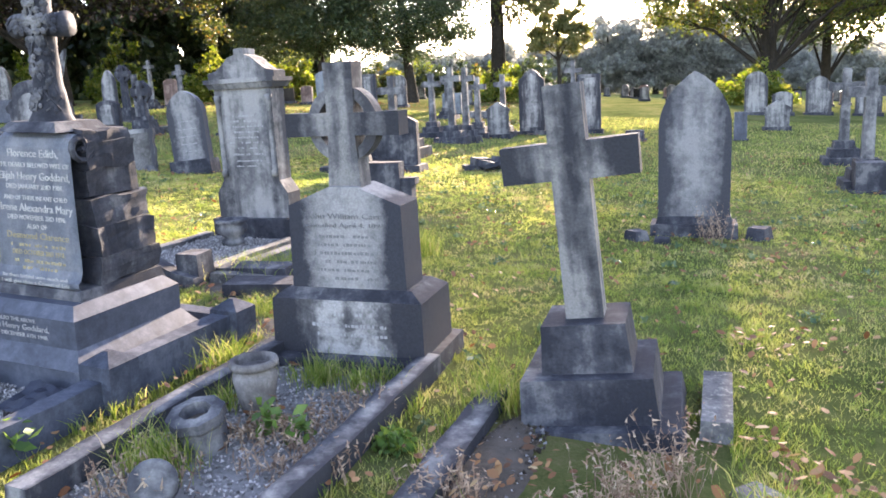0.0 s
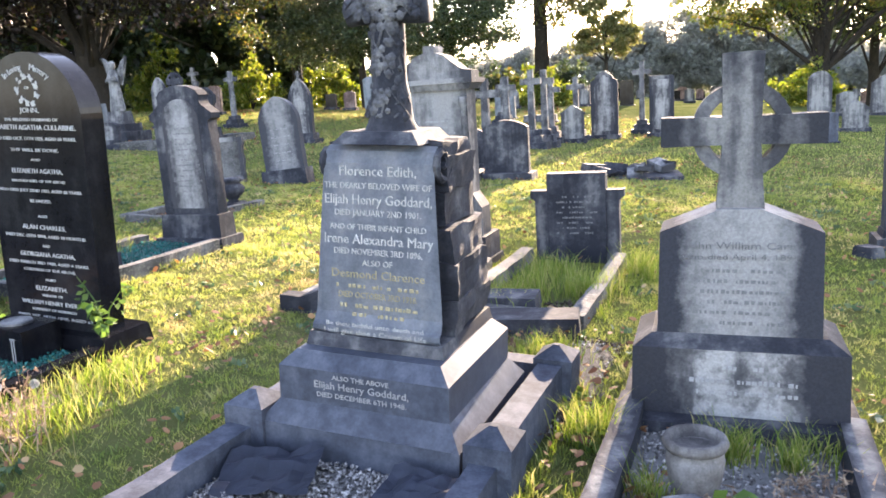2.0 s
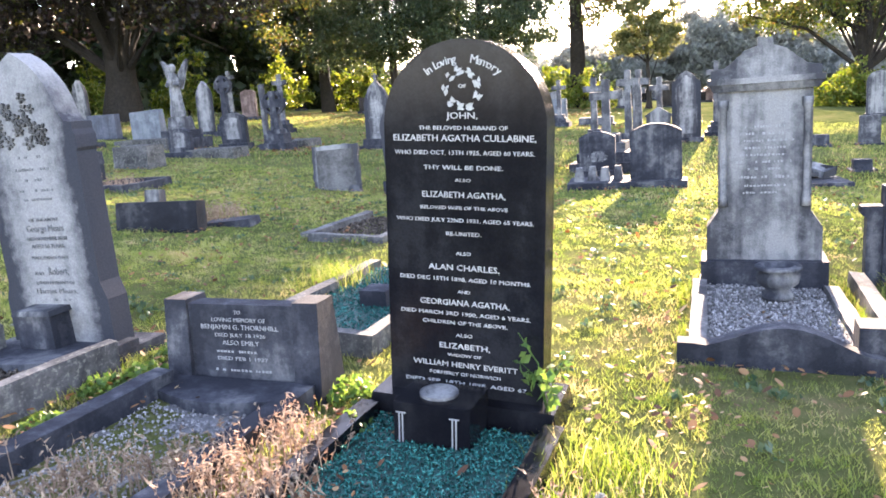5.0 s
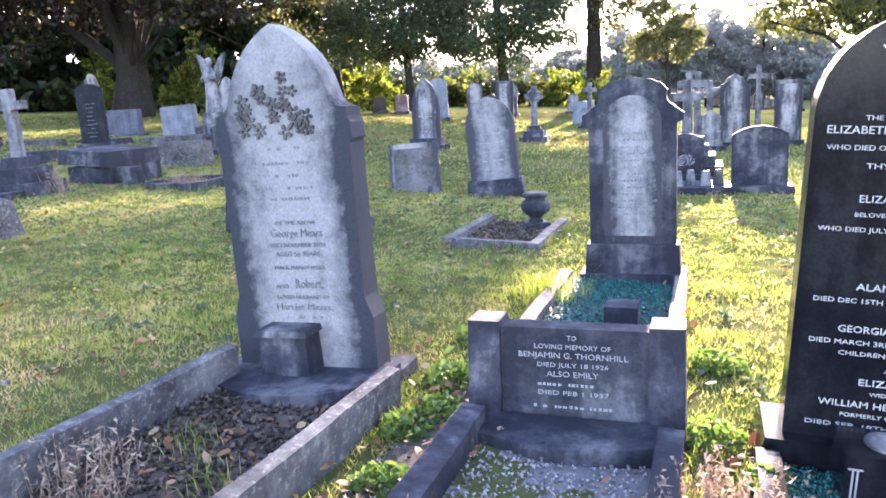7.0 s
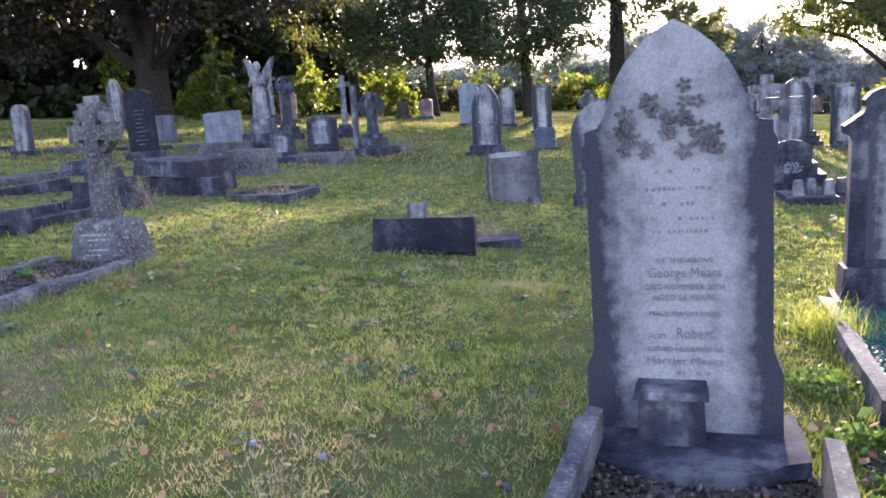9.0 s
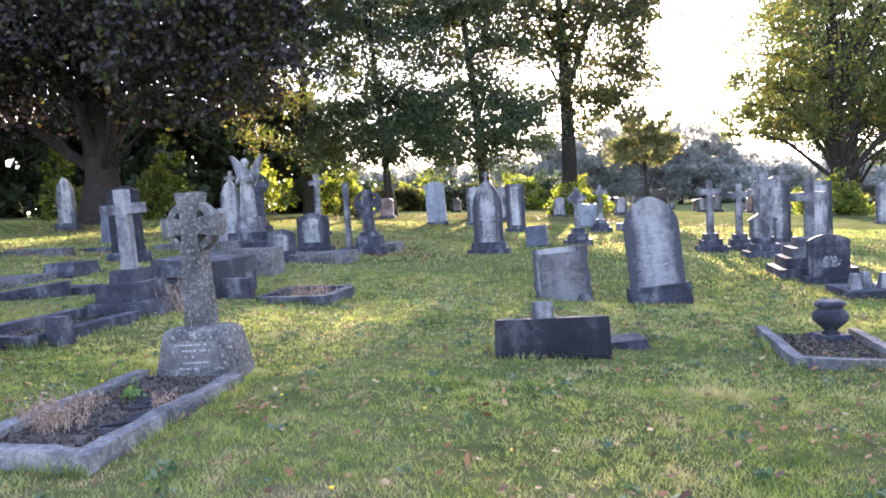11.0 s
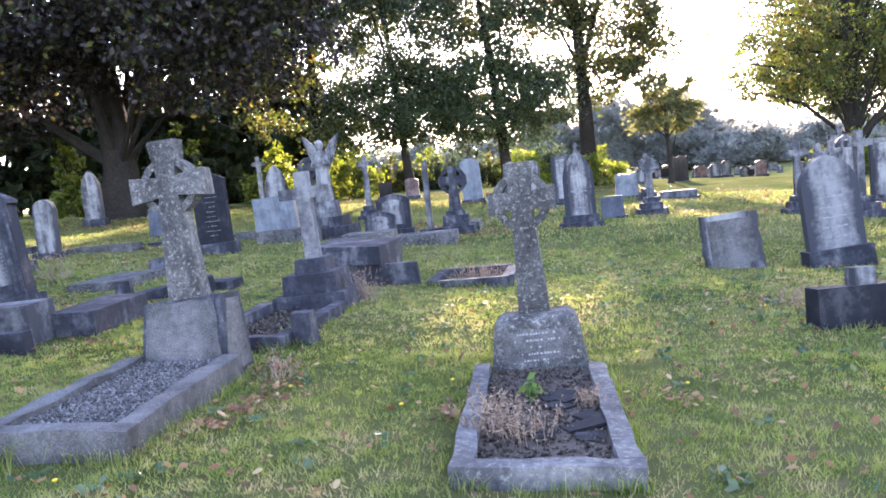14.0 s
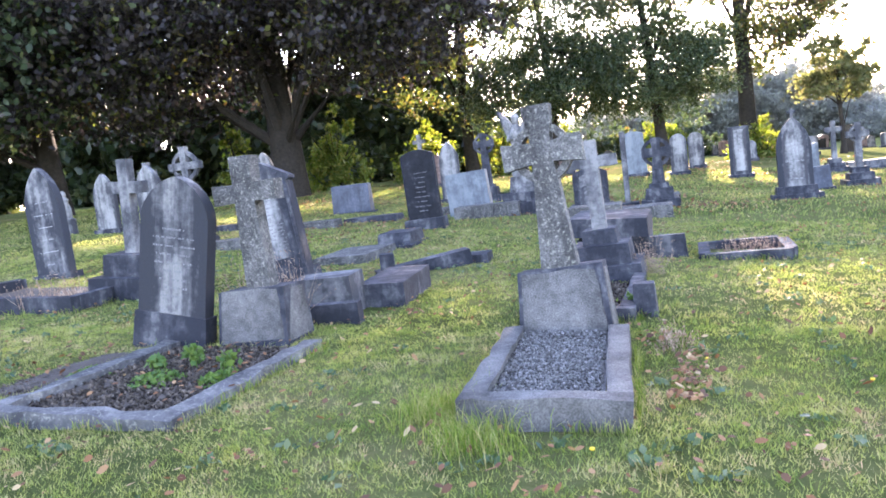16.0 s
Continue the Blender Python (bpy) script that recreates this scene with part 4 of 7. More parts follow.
R_ = [("Florence Edith,", 0.0, 1.085, 0.042, 0.30), ("THE DEARLY BELOVED WIFE OF", 0, 1.035, 0.026, 0.42), ("Elijah Henry Goddard,", 0, 0.975, 0.042, 0.42), ("DIED JANUARY 2ND 1901.", 0, 0.93, 0.027, 0.34),
      ("AND OF THEIR INFANT CHILD", 0, 0.875, 0.025, 0.38), ("Irene Alexandra Mary", 0, 0.82, 0.042, 0.43), ("DIED NOVEMBER 3RD 1896.", 0, 0.778, 0.027, 0.35), ("ALSO OF", 0, 0.735, 0.026, 0.12)]
ins = lettering(e, [(w_, x_, z_, s_ * 0.96, k_ * 1.08) for w_, x_, z_, s_, k_ in R_], 0.0, LETTER)
ins.matrix_local = Matrix.Translation((0, 0.148, 0)) @ Matrix.Translation((0, 0, 0)) @ Matrix.Rotation(radians(-3.6), 4, "X")
ins = lettering(e, [("Desmond Clarence", 0, 0.685, 0.036, 0.40), ("", 0, 0.645, 0.024, 0.36), ("DIED OCTOBER 3RD 1918.", 0, 0.605, 0.026, 0.34), ("", 0, 0.565, 0.024, 0.38), ("", 0, 0.53, 0.024, 0.22)], 0.0, GILT, "gilt_inscription", "worn gilt lettering")
ins.matrix_local = Matrix.Translation((0, 0.1465, 0)) @ Matrix.Rotation(radians(-3.6), 4, "X")
lettering(e, [("Be thou faithful unto death and", 0, 0.497, 0.018, 0.42), ("I will give thee a Crown of Life", 0, 0.466, 0.021, 0.44)], 0.145, LETTER, "scroll_foot_inscription")
for piece in e.children:     # the upper work stands on the second step
    if piece.name.split(".")[0] not in ("footing", "footing_chamfer", "second_step", "second_chamfer"):
        piece.location.y += 0.01
        piece.location.z += 0.057
lettering(e, [("ALSO THE ABOVE", 0, 0.378, 0.020, 0.24), ("Elijah Henry Goddard,", 0, 0.338, 0.03, 0.40), ("DIED DECEMBER 6TH 1948.", 0, 0.302, 0.021, 0.38)], 0.0265, FADED, "step_inscription")
KM = place(-2.05, 3.50, -21)
e = kerbs(KM, 1.14, 1.45, "blue-grey granite kerb with pyramid-topped corner posts", 0.11, 0.17, front=True, mat=SLATE_KERB, fill=GRIT, fill_label="grey gravel", fill_z=0.05)
for s in (-1, 1):
    part("rear_side_kerb", block(0.12, 0.74, 0.27, 0.11, 0.73, z=-0.05, x=0.02 + s * 0.50, y=0.15, bevel=0.008), SLATE_KERB, e)
    for py in (-0.05, 0.89):
        bm = block(0.18, 0.18, 0.29, z=-0.05, x=0.02 + s * 0.51, y=py, bevel=0, wear=0)
        block(0.18, 0.18, 0.05, 0.03, 0.03, z=0.24, x=0.02 + s * 0.51, y=py, bevel=0, wear=0, bm=bm)
        part("corner_post", worn(bm, 0.006, 0.002), SLATE_KERB, e)
part("rear_kerb", block(0.90, 0.11, 0.23, z=-0.03, y=0.93, bevel=0.008), SLATE_KERB, e)
plot(KM, -0.62, 0.62, -0.1, 1.08)
for (x, y, w, d, rz, sd) in ((-2.36, 3.36, 0.36, 0.26, -5, 1), (-1.82, 3.20, 0.26, 0.20, -30, 2)):
    bm = bmesh.new()
    k = 8
    g = [[bm.verts.new((-w / 2 + w * i / k + 0.02 * noise.noise(Vector((i, j, sd))), -d / 2 + d * j / k, 0.10 + 0.05 * j / k + 0.035 * noise.noise(Vector((i * 0.5, j * 0.5, sd * 7))))) for i in range(k + 1)] for j in range(k + 1)]
    for j in range(k):
        for i in range(k):
            bm.faces.new((g[j][i], g[j][i + 1], g[j + 1][i + 1], g[j + 1][i]))
    bmesh.ops.solidify(bm, geom=bm.faces[:], thickness=0.004)
    e = thing("weed_membrane", "crumpled dark weed membrane lying on gravel", "membrane", pose(x, y, gz(x, y) - 0.02, 0, 0, rz))
    part("sheet", bm, SHEETING, e)

# polished black headstone
BM_ = place(-4.07, 5.07, -20, 0, 3.4)
e = thing("black_headstone", "polished black granite headstone with round top and white lettering", "headstone", BM_)
part("base", block(0.94, 0.40, 0.19, 0.86, 0.36, z=-0.05, y=-0.04, bevel=0.006), BLACK, e)
part("slab", slab(outline("round", 0.73, 1.73, 0.14), 0.06, 0.22, 0.008, 0.0), BLACK, e)
A4 = [("JOHN,", 0.0, 1.305, 0.035, 0.14), ("THE BELOVED HUSBAND OF", 0, 1.255, 0.022, 0.40), ("ELIZABETH AGATHA CULLABINE,", 0, 1.195, 0.036, 0.64), ("WHO DIED OCT. 13TH 1925, AGED 60 YEARS.", 0, 1.145, 0.024, 0.63),
      ("THY WILL BE DONE.", 0, 1.09, 0.024, 0.36), ("ALSO", 0, 1.045, 0.018, 0.07), ("ELIZABETH AGATHA,", 0, 0.985, 0.034, 0.38), ("BELOVED WIFE OF THE ABOVE", 0, 0.94, 0.019, 0.40), ("WHO DIED JULY 22ND 1931, AGED 65 YEARS.", 0, 0.892, 0.022, 0.63),
      ("RE-UNITED.", 0, 0.84, 0.022, 0.16), ("ALSO", 0, 0.765, 0.02, 0.07), ("ALAN CHARLES,", 0, 0.705, 0.034, 0.33), ("DIED DEC 15TH 1898, AGED 10 MONTHS.", 0, 0.658, 0.023, 0.61), ("AND", 0, 0.605, 0.019, 0.06),
      ("GEORGIANA AGATHA,", 0, 0.55, 0.034, 0.42), ("DIED MARCH 3RD 1900, AGED 6 YEARS.", 0, 0.505, 0.023, 0.61), ("CHILDREN OF THE ABOVE.", 0, 0.465, 0.021, 0.40), ("ALSO", 0, 0.41, 0.02, 0.08), ("ELIZABETH,", 0, 0.355, 0.033, 0.24),
      ("WIDOW OF", 0, 0.318, 0.019, 0.16), ("WILLIAM HENRY EVERITT", 0, 0.27, 0.032, 0.50), ("FORMERLY OF NORWICH", 0, 0.232, 0.02, 0.34), ("DIED SEP. 18TH 1898, AGED 67", 0, 0.19, 0.022, 0.58), ("OF", 0, 1.405, 0.02, 0.035)]
A4 = [(w_, x_, 0.14 + (z_ - 0.14) * 1.05, s_ * 0.82, k_) for w_, x_, z_, s_, k_ in A4]
lettering(e, [(w_, x_, z_ + (0.06 if z_ > 1.45 else 0.037 if z_ > 1.33 else 0.042 if z_ > 1.29 else 0.11 * max(0, z_ - 0.73)), s_, k_) for w_, x_, z_, s_, k_ in A4], 0.0575, LETTER)
for words, a0, a1 in (("In Loving", 128, 98), ("Memory", 78, 52)):
    bm = bmesh.new()
    for i, ch in enumerate(words):
        a = radians(a0 + (a1 - a0) * i / (len(words) - 1))
        cu = bpy.data.curves.new("words", "FONT")
        cu.body, cu.size, cu.align_x, cu.extrude, cu.resolution_u = ch, 0.05, "CENTER", 0.0015, 2
        ob = bpy.data.objects.new("words", cu)
        me = bpy.data.meshes.new_from_object(ob)
        me.transform(Matrix.Translation((0.245 * math.cos(a), 0.0575, 1.398 + 0.235 * math.sin(a))) @ Matrix.Rotation(radians(90) - a, 4, "Y") @ Matrix.Rotation(radians(90), 4, "X"))
        bm.from_mesh(me)
        bpy.data.objects.remove(ob)
        bpy.data.curves.remove(cu)
    part("arched_words", bm, LETTER, e)
bm = bmesh.new()
rng = random.Random(4)
for i in range(63):
    a = 0.35 + 2 * math.pi * (i // 7) / 9 + rng.uniform(-0.17, 0.17)
    r = rng.uniform(0.058, 0.088)
    s = rng.uniform(0.009, 0.016)
    x, z, t = r * math.cos(a), 1.522 + r * 1.05 * math.sin(a), a + rng.uniform(-0.8, 0.8)
    q = [(x + s * math.cos(t + k * 1.57) * (1 if k % 2 else 0.5), z + s * math.sin(t + k * 1.57) * (1 if k % 2 else 0.5)) for k in range(4)]
    slab(q, 0.056, 0.0595, bm=bm)
part("engraved_wreath", bm, LETTER, e, "pale engraved flower wreath")
part("vase_block", block(0.34, 0.26, 0.24, 0.34, 0.26, z=0.0, x=-0.03, y=-0.30, bevel=0.008), BLACK, e)
part("vase_lid", lathe([(0.085, 0), (0.085, 0.012), (0.06, 0.016), (0.05, 0.012)], 20, x=-0.04, y=-0.17, z=0.24), PALE, e, "pale pierced flower-holder lid")
for x in (-0.167, 0.073):
    bm = block(0.006, 0.003, 0.14, z=0.05, x=x - 0.0075, y=-0.3025)
    block(0.006, 0.003, 0.14, z=0.05, x=x + 0.0075, y=-0.3025, bm=bm)
    block(0.045, 0.003, 0.006, z=0.19, x=x, y=-0.3025, bm=bm)
    part("engraved_column", bm, FADED, e)
kerbs(place(-4.08, 5.0, -21), 0.96, 1.85, "black granite kerb filled with green glass chips", 0.09, 0.12, mat=BLACK, fill=GREEN_BED, fill_label="green glass chippings", fill_z=0.05)

# low tablet with side piers
e = thing("low_tablet", "low blackened tablet between two short piers", "headstone", place(-5.17, 5.48, -20))
part("tablet", block(0.64, 0.14, 0.52, 0.62, 0.11, z=-0.05, y=0.04, bevel=0.008), SOOTY_DARK, e)
for s in (-1, 1):
    part("pier", block(0.15, 0.26, 0.54, 0.14, 0.16, z=-0.05, x=s * 0.385, y=0.0, bevel=0.012), SOOTY_DARK, e)
lettering(e, [("TO", 0, 0.425, 0.022, 0.04), ("LOVING MEMORY OF", 0, 0.385, 0.022, 0.32), ("BENJAMIN G. THORNHILL", 0, 0.345, 0.026, 0.46), ("DIED JULY 18 1926", 0, 0.305, 0.02, 0.30), ("ALSO EMILY", 0, 0.262, 0.026, 0.22), ("", 0, 0.22, 0.02, 0.30), ("DIED FEB 1 1937", 0, 0.18, 0.02, 0.30), ("", 0, 0.12, 0.02, 0.34)], 0.036, FADED)
bm = bmesh.new()
out = [(-0.42, 0.02), (-0.40, -0.16)] + [(-0.36 + 0.72 * k / 12, -0.20 - 0.09 * math.sin(math.pi * k / 12)) for k in range(13)] + [(0.40, -0.16), (0.42, 0.02)]
lo = [bm.verts.new((p, q, 0.0)) for p, q in out]
hi = [bm.verts.new((p, q, 0.09)) for p, q in out]
bm.faces.new(lo[::-1])
bm.faces.new(hi)
for i in range(len(out)):
    bm.faces.new((lo[i], lo[(i + 1) % len(out)], hi[(i + 1) % len(out)], hi[i]))
part("curved_shelf", worn(bm, 0.012, 0.002), SOOTY_DARK, e)
kerbs(place(-5.20, 5.42, -20), 0.92, 1.80, "blackened kerb of a weedy gravel grave", 0.11, 0.13, mat=SOOTY_DARK, fill=GRIT, fill_label="weedy gravel", fill_z=0.02)

# tall gothic headstone with flower block
e = thing("gothic_headstone", "tall shouldered gothic headstone with carved flowers and pale face", "headstone", place(-6.37, 6.12, -20, 0, -1.5))
part("footing", block(0.92, 0.50, 0.10, z=-0.06, y=-0.18, bevel=0.012), SOOTY_DARK, e)
part("slab", slab(outline("shouldered", 0.70, 1.74, 0.02), 0.0, 0.15, 0.016, 0.003), WASHED, e)
bm = bmesh.new()
rng = random.Random(9)
for i in range(30):
    fx, fz = rng.uniform(-0.2, 0.2), 1.31 + rng.uniform(-0.07, 0.13)
    if abs(fx) < 0.08 and i % 2:
        fz += 0.10
    big, turn = rng.uniform(0.02, 0.034), rng.uniform(0, 6)
    for k in range(5):
        an = turn + k * 1.257
        slab([(fx + big * (0.2 * math.cos(an) + (0.55 * math.cos(an)) + 0.5 * math.cos(j * 1.05) * math.cos(an) - 0.3 * math.sin(j * 1.05) * math.sin(an)),
               fz + big * (0.2 * math.sin(an) + (0.55 * math.sin(an)) + 0.5 * math.cos(j * 1.05) * math.sin(an) + 0.3 * math.sin(j * 1.05) * math.cos(an))) for j in range(6)], -0.009 - 0.004 * (k % 2) - 0.003 * (i % 3), 0.0, 0, 0, bm=bm)
part("carved_flower_spray", bm, GRANULAR, e, "worn carved flower spray")
rows = [("", 0, z, 0.026, w) for z, w in ((1.16, 0.16), (1.09, 0.24), (1.03, 0.12), (0.97, 0.26), (0.92, 0.20))]
rows += [("OF THE ABOVE", 0.02, 0.80, 0.022, 0.22), ("George Mears", 0.02, 0.74, 0.045, 0.28), ("DIED NOVEMBER 20TH", 0.02, 0.69, 0.024, 0.30), ("AGED 56 YEARS.", 0.02, 0.645, 0.026, 0.25), ("PEACE, PERFECT PEACE.", 0.02, 0.58, 0.020, 0.28), ("ALSO", -0.09, 0.485, 0.022, 0.07), ("Robert,", 0.06, 0.485, 0.05, 0.15), ("LOVED HUSBAND OF", 0.02, 0.43, 0.022, 0.29), ("Harriet Mears,", 0.02, 0.375, 0.034, 0.31), ("", 0.06, 0.33, 0.022, 0.16)]
lettering(e, rows, -0.0025, LEAD)
part("flower_block", block(0.27, 0.15, 0.30, 0.25, 0.14, z=-0.02, y=-0.15, x=-0.04, bevel=0.014), SOOTY_DARK, e)
part("block_cap", block(0.29, 0.18, 0.03, 0.27, 0.16, z=0.28, y=-0.165, x=-0.04, bevel=0.006), SOOTY, e)
bm = bmesh.new()
out = [(-0.46, 0.10), (-0.46, -0.22), (-0.36, -0.26)] + [(-0.33 + 0.66 * k / 12, -0.30 - 0.10 * math.sin(math.pi * k / 12)) for k in range(13)] + [(0.36, -0.26), (0.46, -0.22), (0.46, 0.10)]
lo = [bm.verts.new((p, q, 0.02)) for p, q in out]
hi = [bm.verts.new((p, q, 0.085)) for p, q in out]
bm.faces.new(lo[::-1])
bm.faces.new(hi)
for i in range(len(out)):
    bm.faces.new((lo[i], lo[(i + 1) % len(out)], hi[(i + 1) % len(out)], hi[i]))
part("curved_shelf", worn(bm, 0.014, 0.002), SOOTY_DARK, e)
kerbs(place(-6.34, 5.95, -23), 0.95, 1.75, "tall concrete kerb round a sunken weedy grave", 0.07, 0.20, front=True, fill=EARTH, fill_label="sunken weedy earth", fill_z=0.035)

# dark fallen block with stone vase, in the open lawn
e = thing("fallen_block", "low blackened stone block leaning in turf", "stone block", place(-7.40, 10.38, -9, 6, 1.0))
part("block", block(1.0, 0.24, 0.38, 0.98, 0.22, z=-0.02, bevel=0.012, wear=0.006), BLACKENED, e)
part("foot_course", block(0.94, 0.28, 0.09, z=-0.05, y=-0.02, bevel=0.01), BLACKENED, e)
part("flower_holder", block(0.18, 0.16, 0.14, 0.17, 0.15, z=0.36, x=-0.07, y=0.06, bevel=0.008), PALE, e, "pale square flower holder")

e = thing("fallen_slab", "dark flat stone slab lying in grass", "stone slab", place(-6.72, 10.72, -8, 0, -3))
part("slab", block(0.62, 0.36, 0.10, 0.6, 0.34, z=-0.02, bevel=0.014, wear=0.008), SOOTY_DARK, e)

# wheel-head cross on rounded block
def rounded_cross(m, label, block_w, block_h, block_td, w, z1, arm_z, half, arm_h, name="celtic_cross"):
    e = thing(name, label, "stone cross", m)
    bm = block(block_w, 0.50, block_h, block_w * 0.84, 0.34, z=-0.02, bevel=0, wear=0)
    top_edges = [q for q in bm.edges if (q.verts[0].co.z + q.verts[1].co.z) / 2 > 0.1]
    bmesh.ops.bevel(bm, geom=top_edges, offset=0.09, segments=4, affect="EDGES", profile=0.5, clamp_overlap=True)
    worn(bm, 0, 0.005)
    part("block", bm, ROUGH, e, "rounded stone block with a worn inscription")
    part("block_face", block(block_w * 0.70, 0.03, block_h * 0.62, block_w * 0.64, 0.03, z=0.04, y=0.012, bevel=0.004), GRANULAR, e).matrix_local = Matrix.Rotation(radians(-6), 4, "X")
    lettering(e, [("", 0, 0.10 + 0.045 * k, 0.022, block_w * f) for k, f in ((0, 0.3), (1, 0.42), (2, 0.2), (3, 0.46), (4, 0.4))], 0.009, FADED).matrix_local = Matrix.Rotation(radians(-6), 4, "X")
    y0 = 0.17
    sub = cross_bm(w, block_h - 0.04, z1, arm_z, arm_h * 0.82, half, 0.15, y0, w * 0.64, 1.38, bevel=0.02, wear=0.008)
    part("cross", sub, ROUGH, e)
    part("wheel", wheel_bm(arm_z, half * 0.62, half * 0.86, y0 + 0.02, y0 + 0.13, 28), ROUGH, e)
    return e

rounded_cross(place(-10.35, 10.01, -18, 2, -1.5), "lichened wheel-head stone cross on rounded block", 0.68, 0.43, 0.3, 0.225, 1.455, 1.19, 0.24, 0.15)
kerbs(place(-10.36, 10.0, -17), 0.86, 1.78, "pale kerb filled with dead weeds and slate", 0.11, 0.095, fill=EARTH, fill_label="earth with dead weeds and slate pieces", fill_z=0.05, rough=0.011)

# rough pierced cross on desk-shaped block
def desk_cross(m, label, w=0.74, h=0.60, z1=1.74, arm_z=1.39, half=0.29, arm_h=0.19, shaft=0.23, side_face=True, pierced=True, sl=0.18):
    e = thing("desk_cross", label, "stone cross", m)
    bm = bmesh.new()
    a = w / 2
    prof = [(0.0, -0.05), (0.50, -0.05), (0.50, h - 0.01), (sl, h)]
    lo = [bm.verts.new((-a * (1 if k < 2 else 0.92), p, q)) for k, (p, q) in enumerate(prof)]
    hi = [bm.verts.new((a * (1 if k < 2 else 0.92), p, q)) for k, (p, q) in enumerate(prof)]
    bm.faces.new(lo)
    bm.faces.new(hi[::-1])
    for i in range(4):
        bm.faces.new((lo[(i + 1) % 4], lo[i], hi[i], hi[(i + 1) % 4]))
    part("desk_block", worn(bm, 0.016, 0.004), SOOTY_DARK, e, "desk-shaped block with sloping worn face")
    t = math.degrees(math.atan2(sl, h + 0.05))
    face = part("sloping_face", slab([(-w * 0.45, 0), (w * 0.44, 0.01), (w * 0.43, h * 0.3), (w * 0.405, h * 0.45), (w * 0.41, h * 0.62), (w * 0.37, h * 0.88), (w * 0.1, h * 0.93), (-w * 0.12, h * 0.91), (-w * 0.41, h * 0.93)], 0, 0.012, 0.003, 0.002), GRANULAR, e, "roughened pale inscription face")
    if side_face:
        wing = part("side_face", slab([(0.03, 0.0), (0.46, 0.0), (0.45, h * 0.86), (0.23, h * 0.88)], -0.006, 0.006, 0.003, 0.002), GRANULAR, e, "roughened pale side face")
        wing.matrix_local = Matrix.Translation((w / 2 - 0.004, 0.0, 0.03)) @ Matrix.Rotation(radians(90), 4, "Z") @ Matrix.Rotation(radians(-math.degrees(math.atan2(w * 0.04, h))), 4, "X")
    face.matrix_local = Matrix.Translation((0, 0.012, 0.05)) @ Matrix.Rotation(radians(-t), 4, "X")
    ins = lettering(e, [("", 0, h * f, 0.022, w * g) for f, g in ((0.18, 0.4), (0.27, 0.55), (0.36, 0.5), (0.45, 0.6), (0.54, 0.35), (0.63, 0.6), (0.70, 0.55))], -0.002, FADED)
    ins.matrix_local = face.matrix_local
    bm = cross_bm(shaft, h - 0.05, z1, arm_z, arm_h * (0.84 if pierced else 1), half, 0.16, 0.24, shaft * (0.56 if pierced else 0.8), 1.35 if pierced else 1.1, bevel=0, wear=0)
    worn(bm, 0.018, 0.007, z1)
    part("cross", bm, ROUGH, e, "rough lichened cross head")
    if pierced:
        part("wheel", wheel_bm(arm_z, half * 0.56, half * 0.75, 0.262, 0.385, 28), ROUGH, e)
    return e

desk_cross(place(-12.79, 10.82, -18, 3, -3.4), "rough pierced stone cross on sloping desk-shaped block", w=0.68, h=0.60, z1=1.80, arm_z=1.45, half=0.295, arm_h=0.18, shaft=0.28)
kerbs(place(-12.79, 10.86, -15.5), 0.88, 1.56, "broad granite kerb filled with grey gravel", 0.14, 0.20, mat=GRANULAR, fill=GRIT, fill_label="grey gravel", fill_z=0.15, rough=0.012)
desk_cross(place(-15.22, 11.84, -18, 1, -1.2), "plain rough stone cross on a low desk block", w=0.66, h=0.48, z1=1.60, arm_z=1.29, half=0.295, arm_h=0.155, shaft=0.23, pierced=False, sl=0.10)
kerbs(place(-15.32, 11.85, -20), 1.5, 1.75, "cracked lichened kerb of a weedy double grave", 0.16, 0.08, fill=EARTH, fill_label="weedy earth", fill_z=0.025, rough=0.018)
headstone(place(-16.0, 12.10, -18, 2, 11), "dark stained round-topped headstone with faded lettering", "round_point", 0.66, 1.46, 0.13, STAINED, [(0.72, 0.19, 0.30)], SOOTY_DARK, bars=9, row_mat=LEAD)

# ---- second row ----
# tall white stone with pediment, kerb and urn
e = thing("pediment_headstone", "tall pale headstone with carved scroll pediment and moulded cornice", "headstone", place(-1.83, 7.18, -20, 0, 0))
part("footing", block(0.90, 0.46, 0.12, z=-0.06, bevel=0.012), SOOTY_DARK, e)
part("plinth", block(0.86, 0.40, 0.20, z=0.06, y=0.03, bevel=0.01), SOOTY_DARK, e)
part("slab", slab([(-0.39, 0.26), (0.39, 0.26), (0.39, 0.50), (0.31, 0.62), (0.31, 1.48), (-0.31, 1.48), (-0.31, 0.62), (-0.39, 0.50)], 0.10, 0.32, 0.012), PALE, e)
part("cornice", block(0.68, 0.28, 0.05, 0.74, 0.32, z=1.48, y=0.07, bevel=0.008), PALE, e)
part("cornice_top", block(0.76, 0.34, 0.04, z=1.53, y=0.04, bevel=0.008), PALE, e)
a = 0.36
part("pediment", slab([(-a, 1.57), (a, 1.57), (a, 1.63), (a * 0.75, 1.645), (a * 0.55, 1.70), (a * 0.36, 1.76), (a * 0.14, 1.785), (0.05, 1.84), (-0.05, 1.84), (-a * 0.14, 1.785), (-a * 0.36, 1.76), (-a * 0.55, 1.70), (-a * 0.75, 1.645), (-a, 1.63)], 0.10, 0.30, 0.012), PALE, e)
for s in (-1, 1):
    part("side_column", lathe([(0.035, 0), (0.035, 0.05), (0.024, 0.07), (0.024, 0.68), (0.036, 0.70), (0.038, 0.76)], 14, x=s * 0.275, y=0.10, z=0.66), PALE, e, smooth_angle=True)
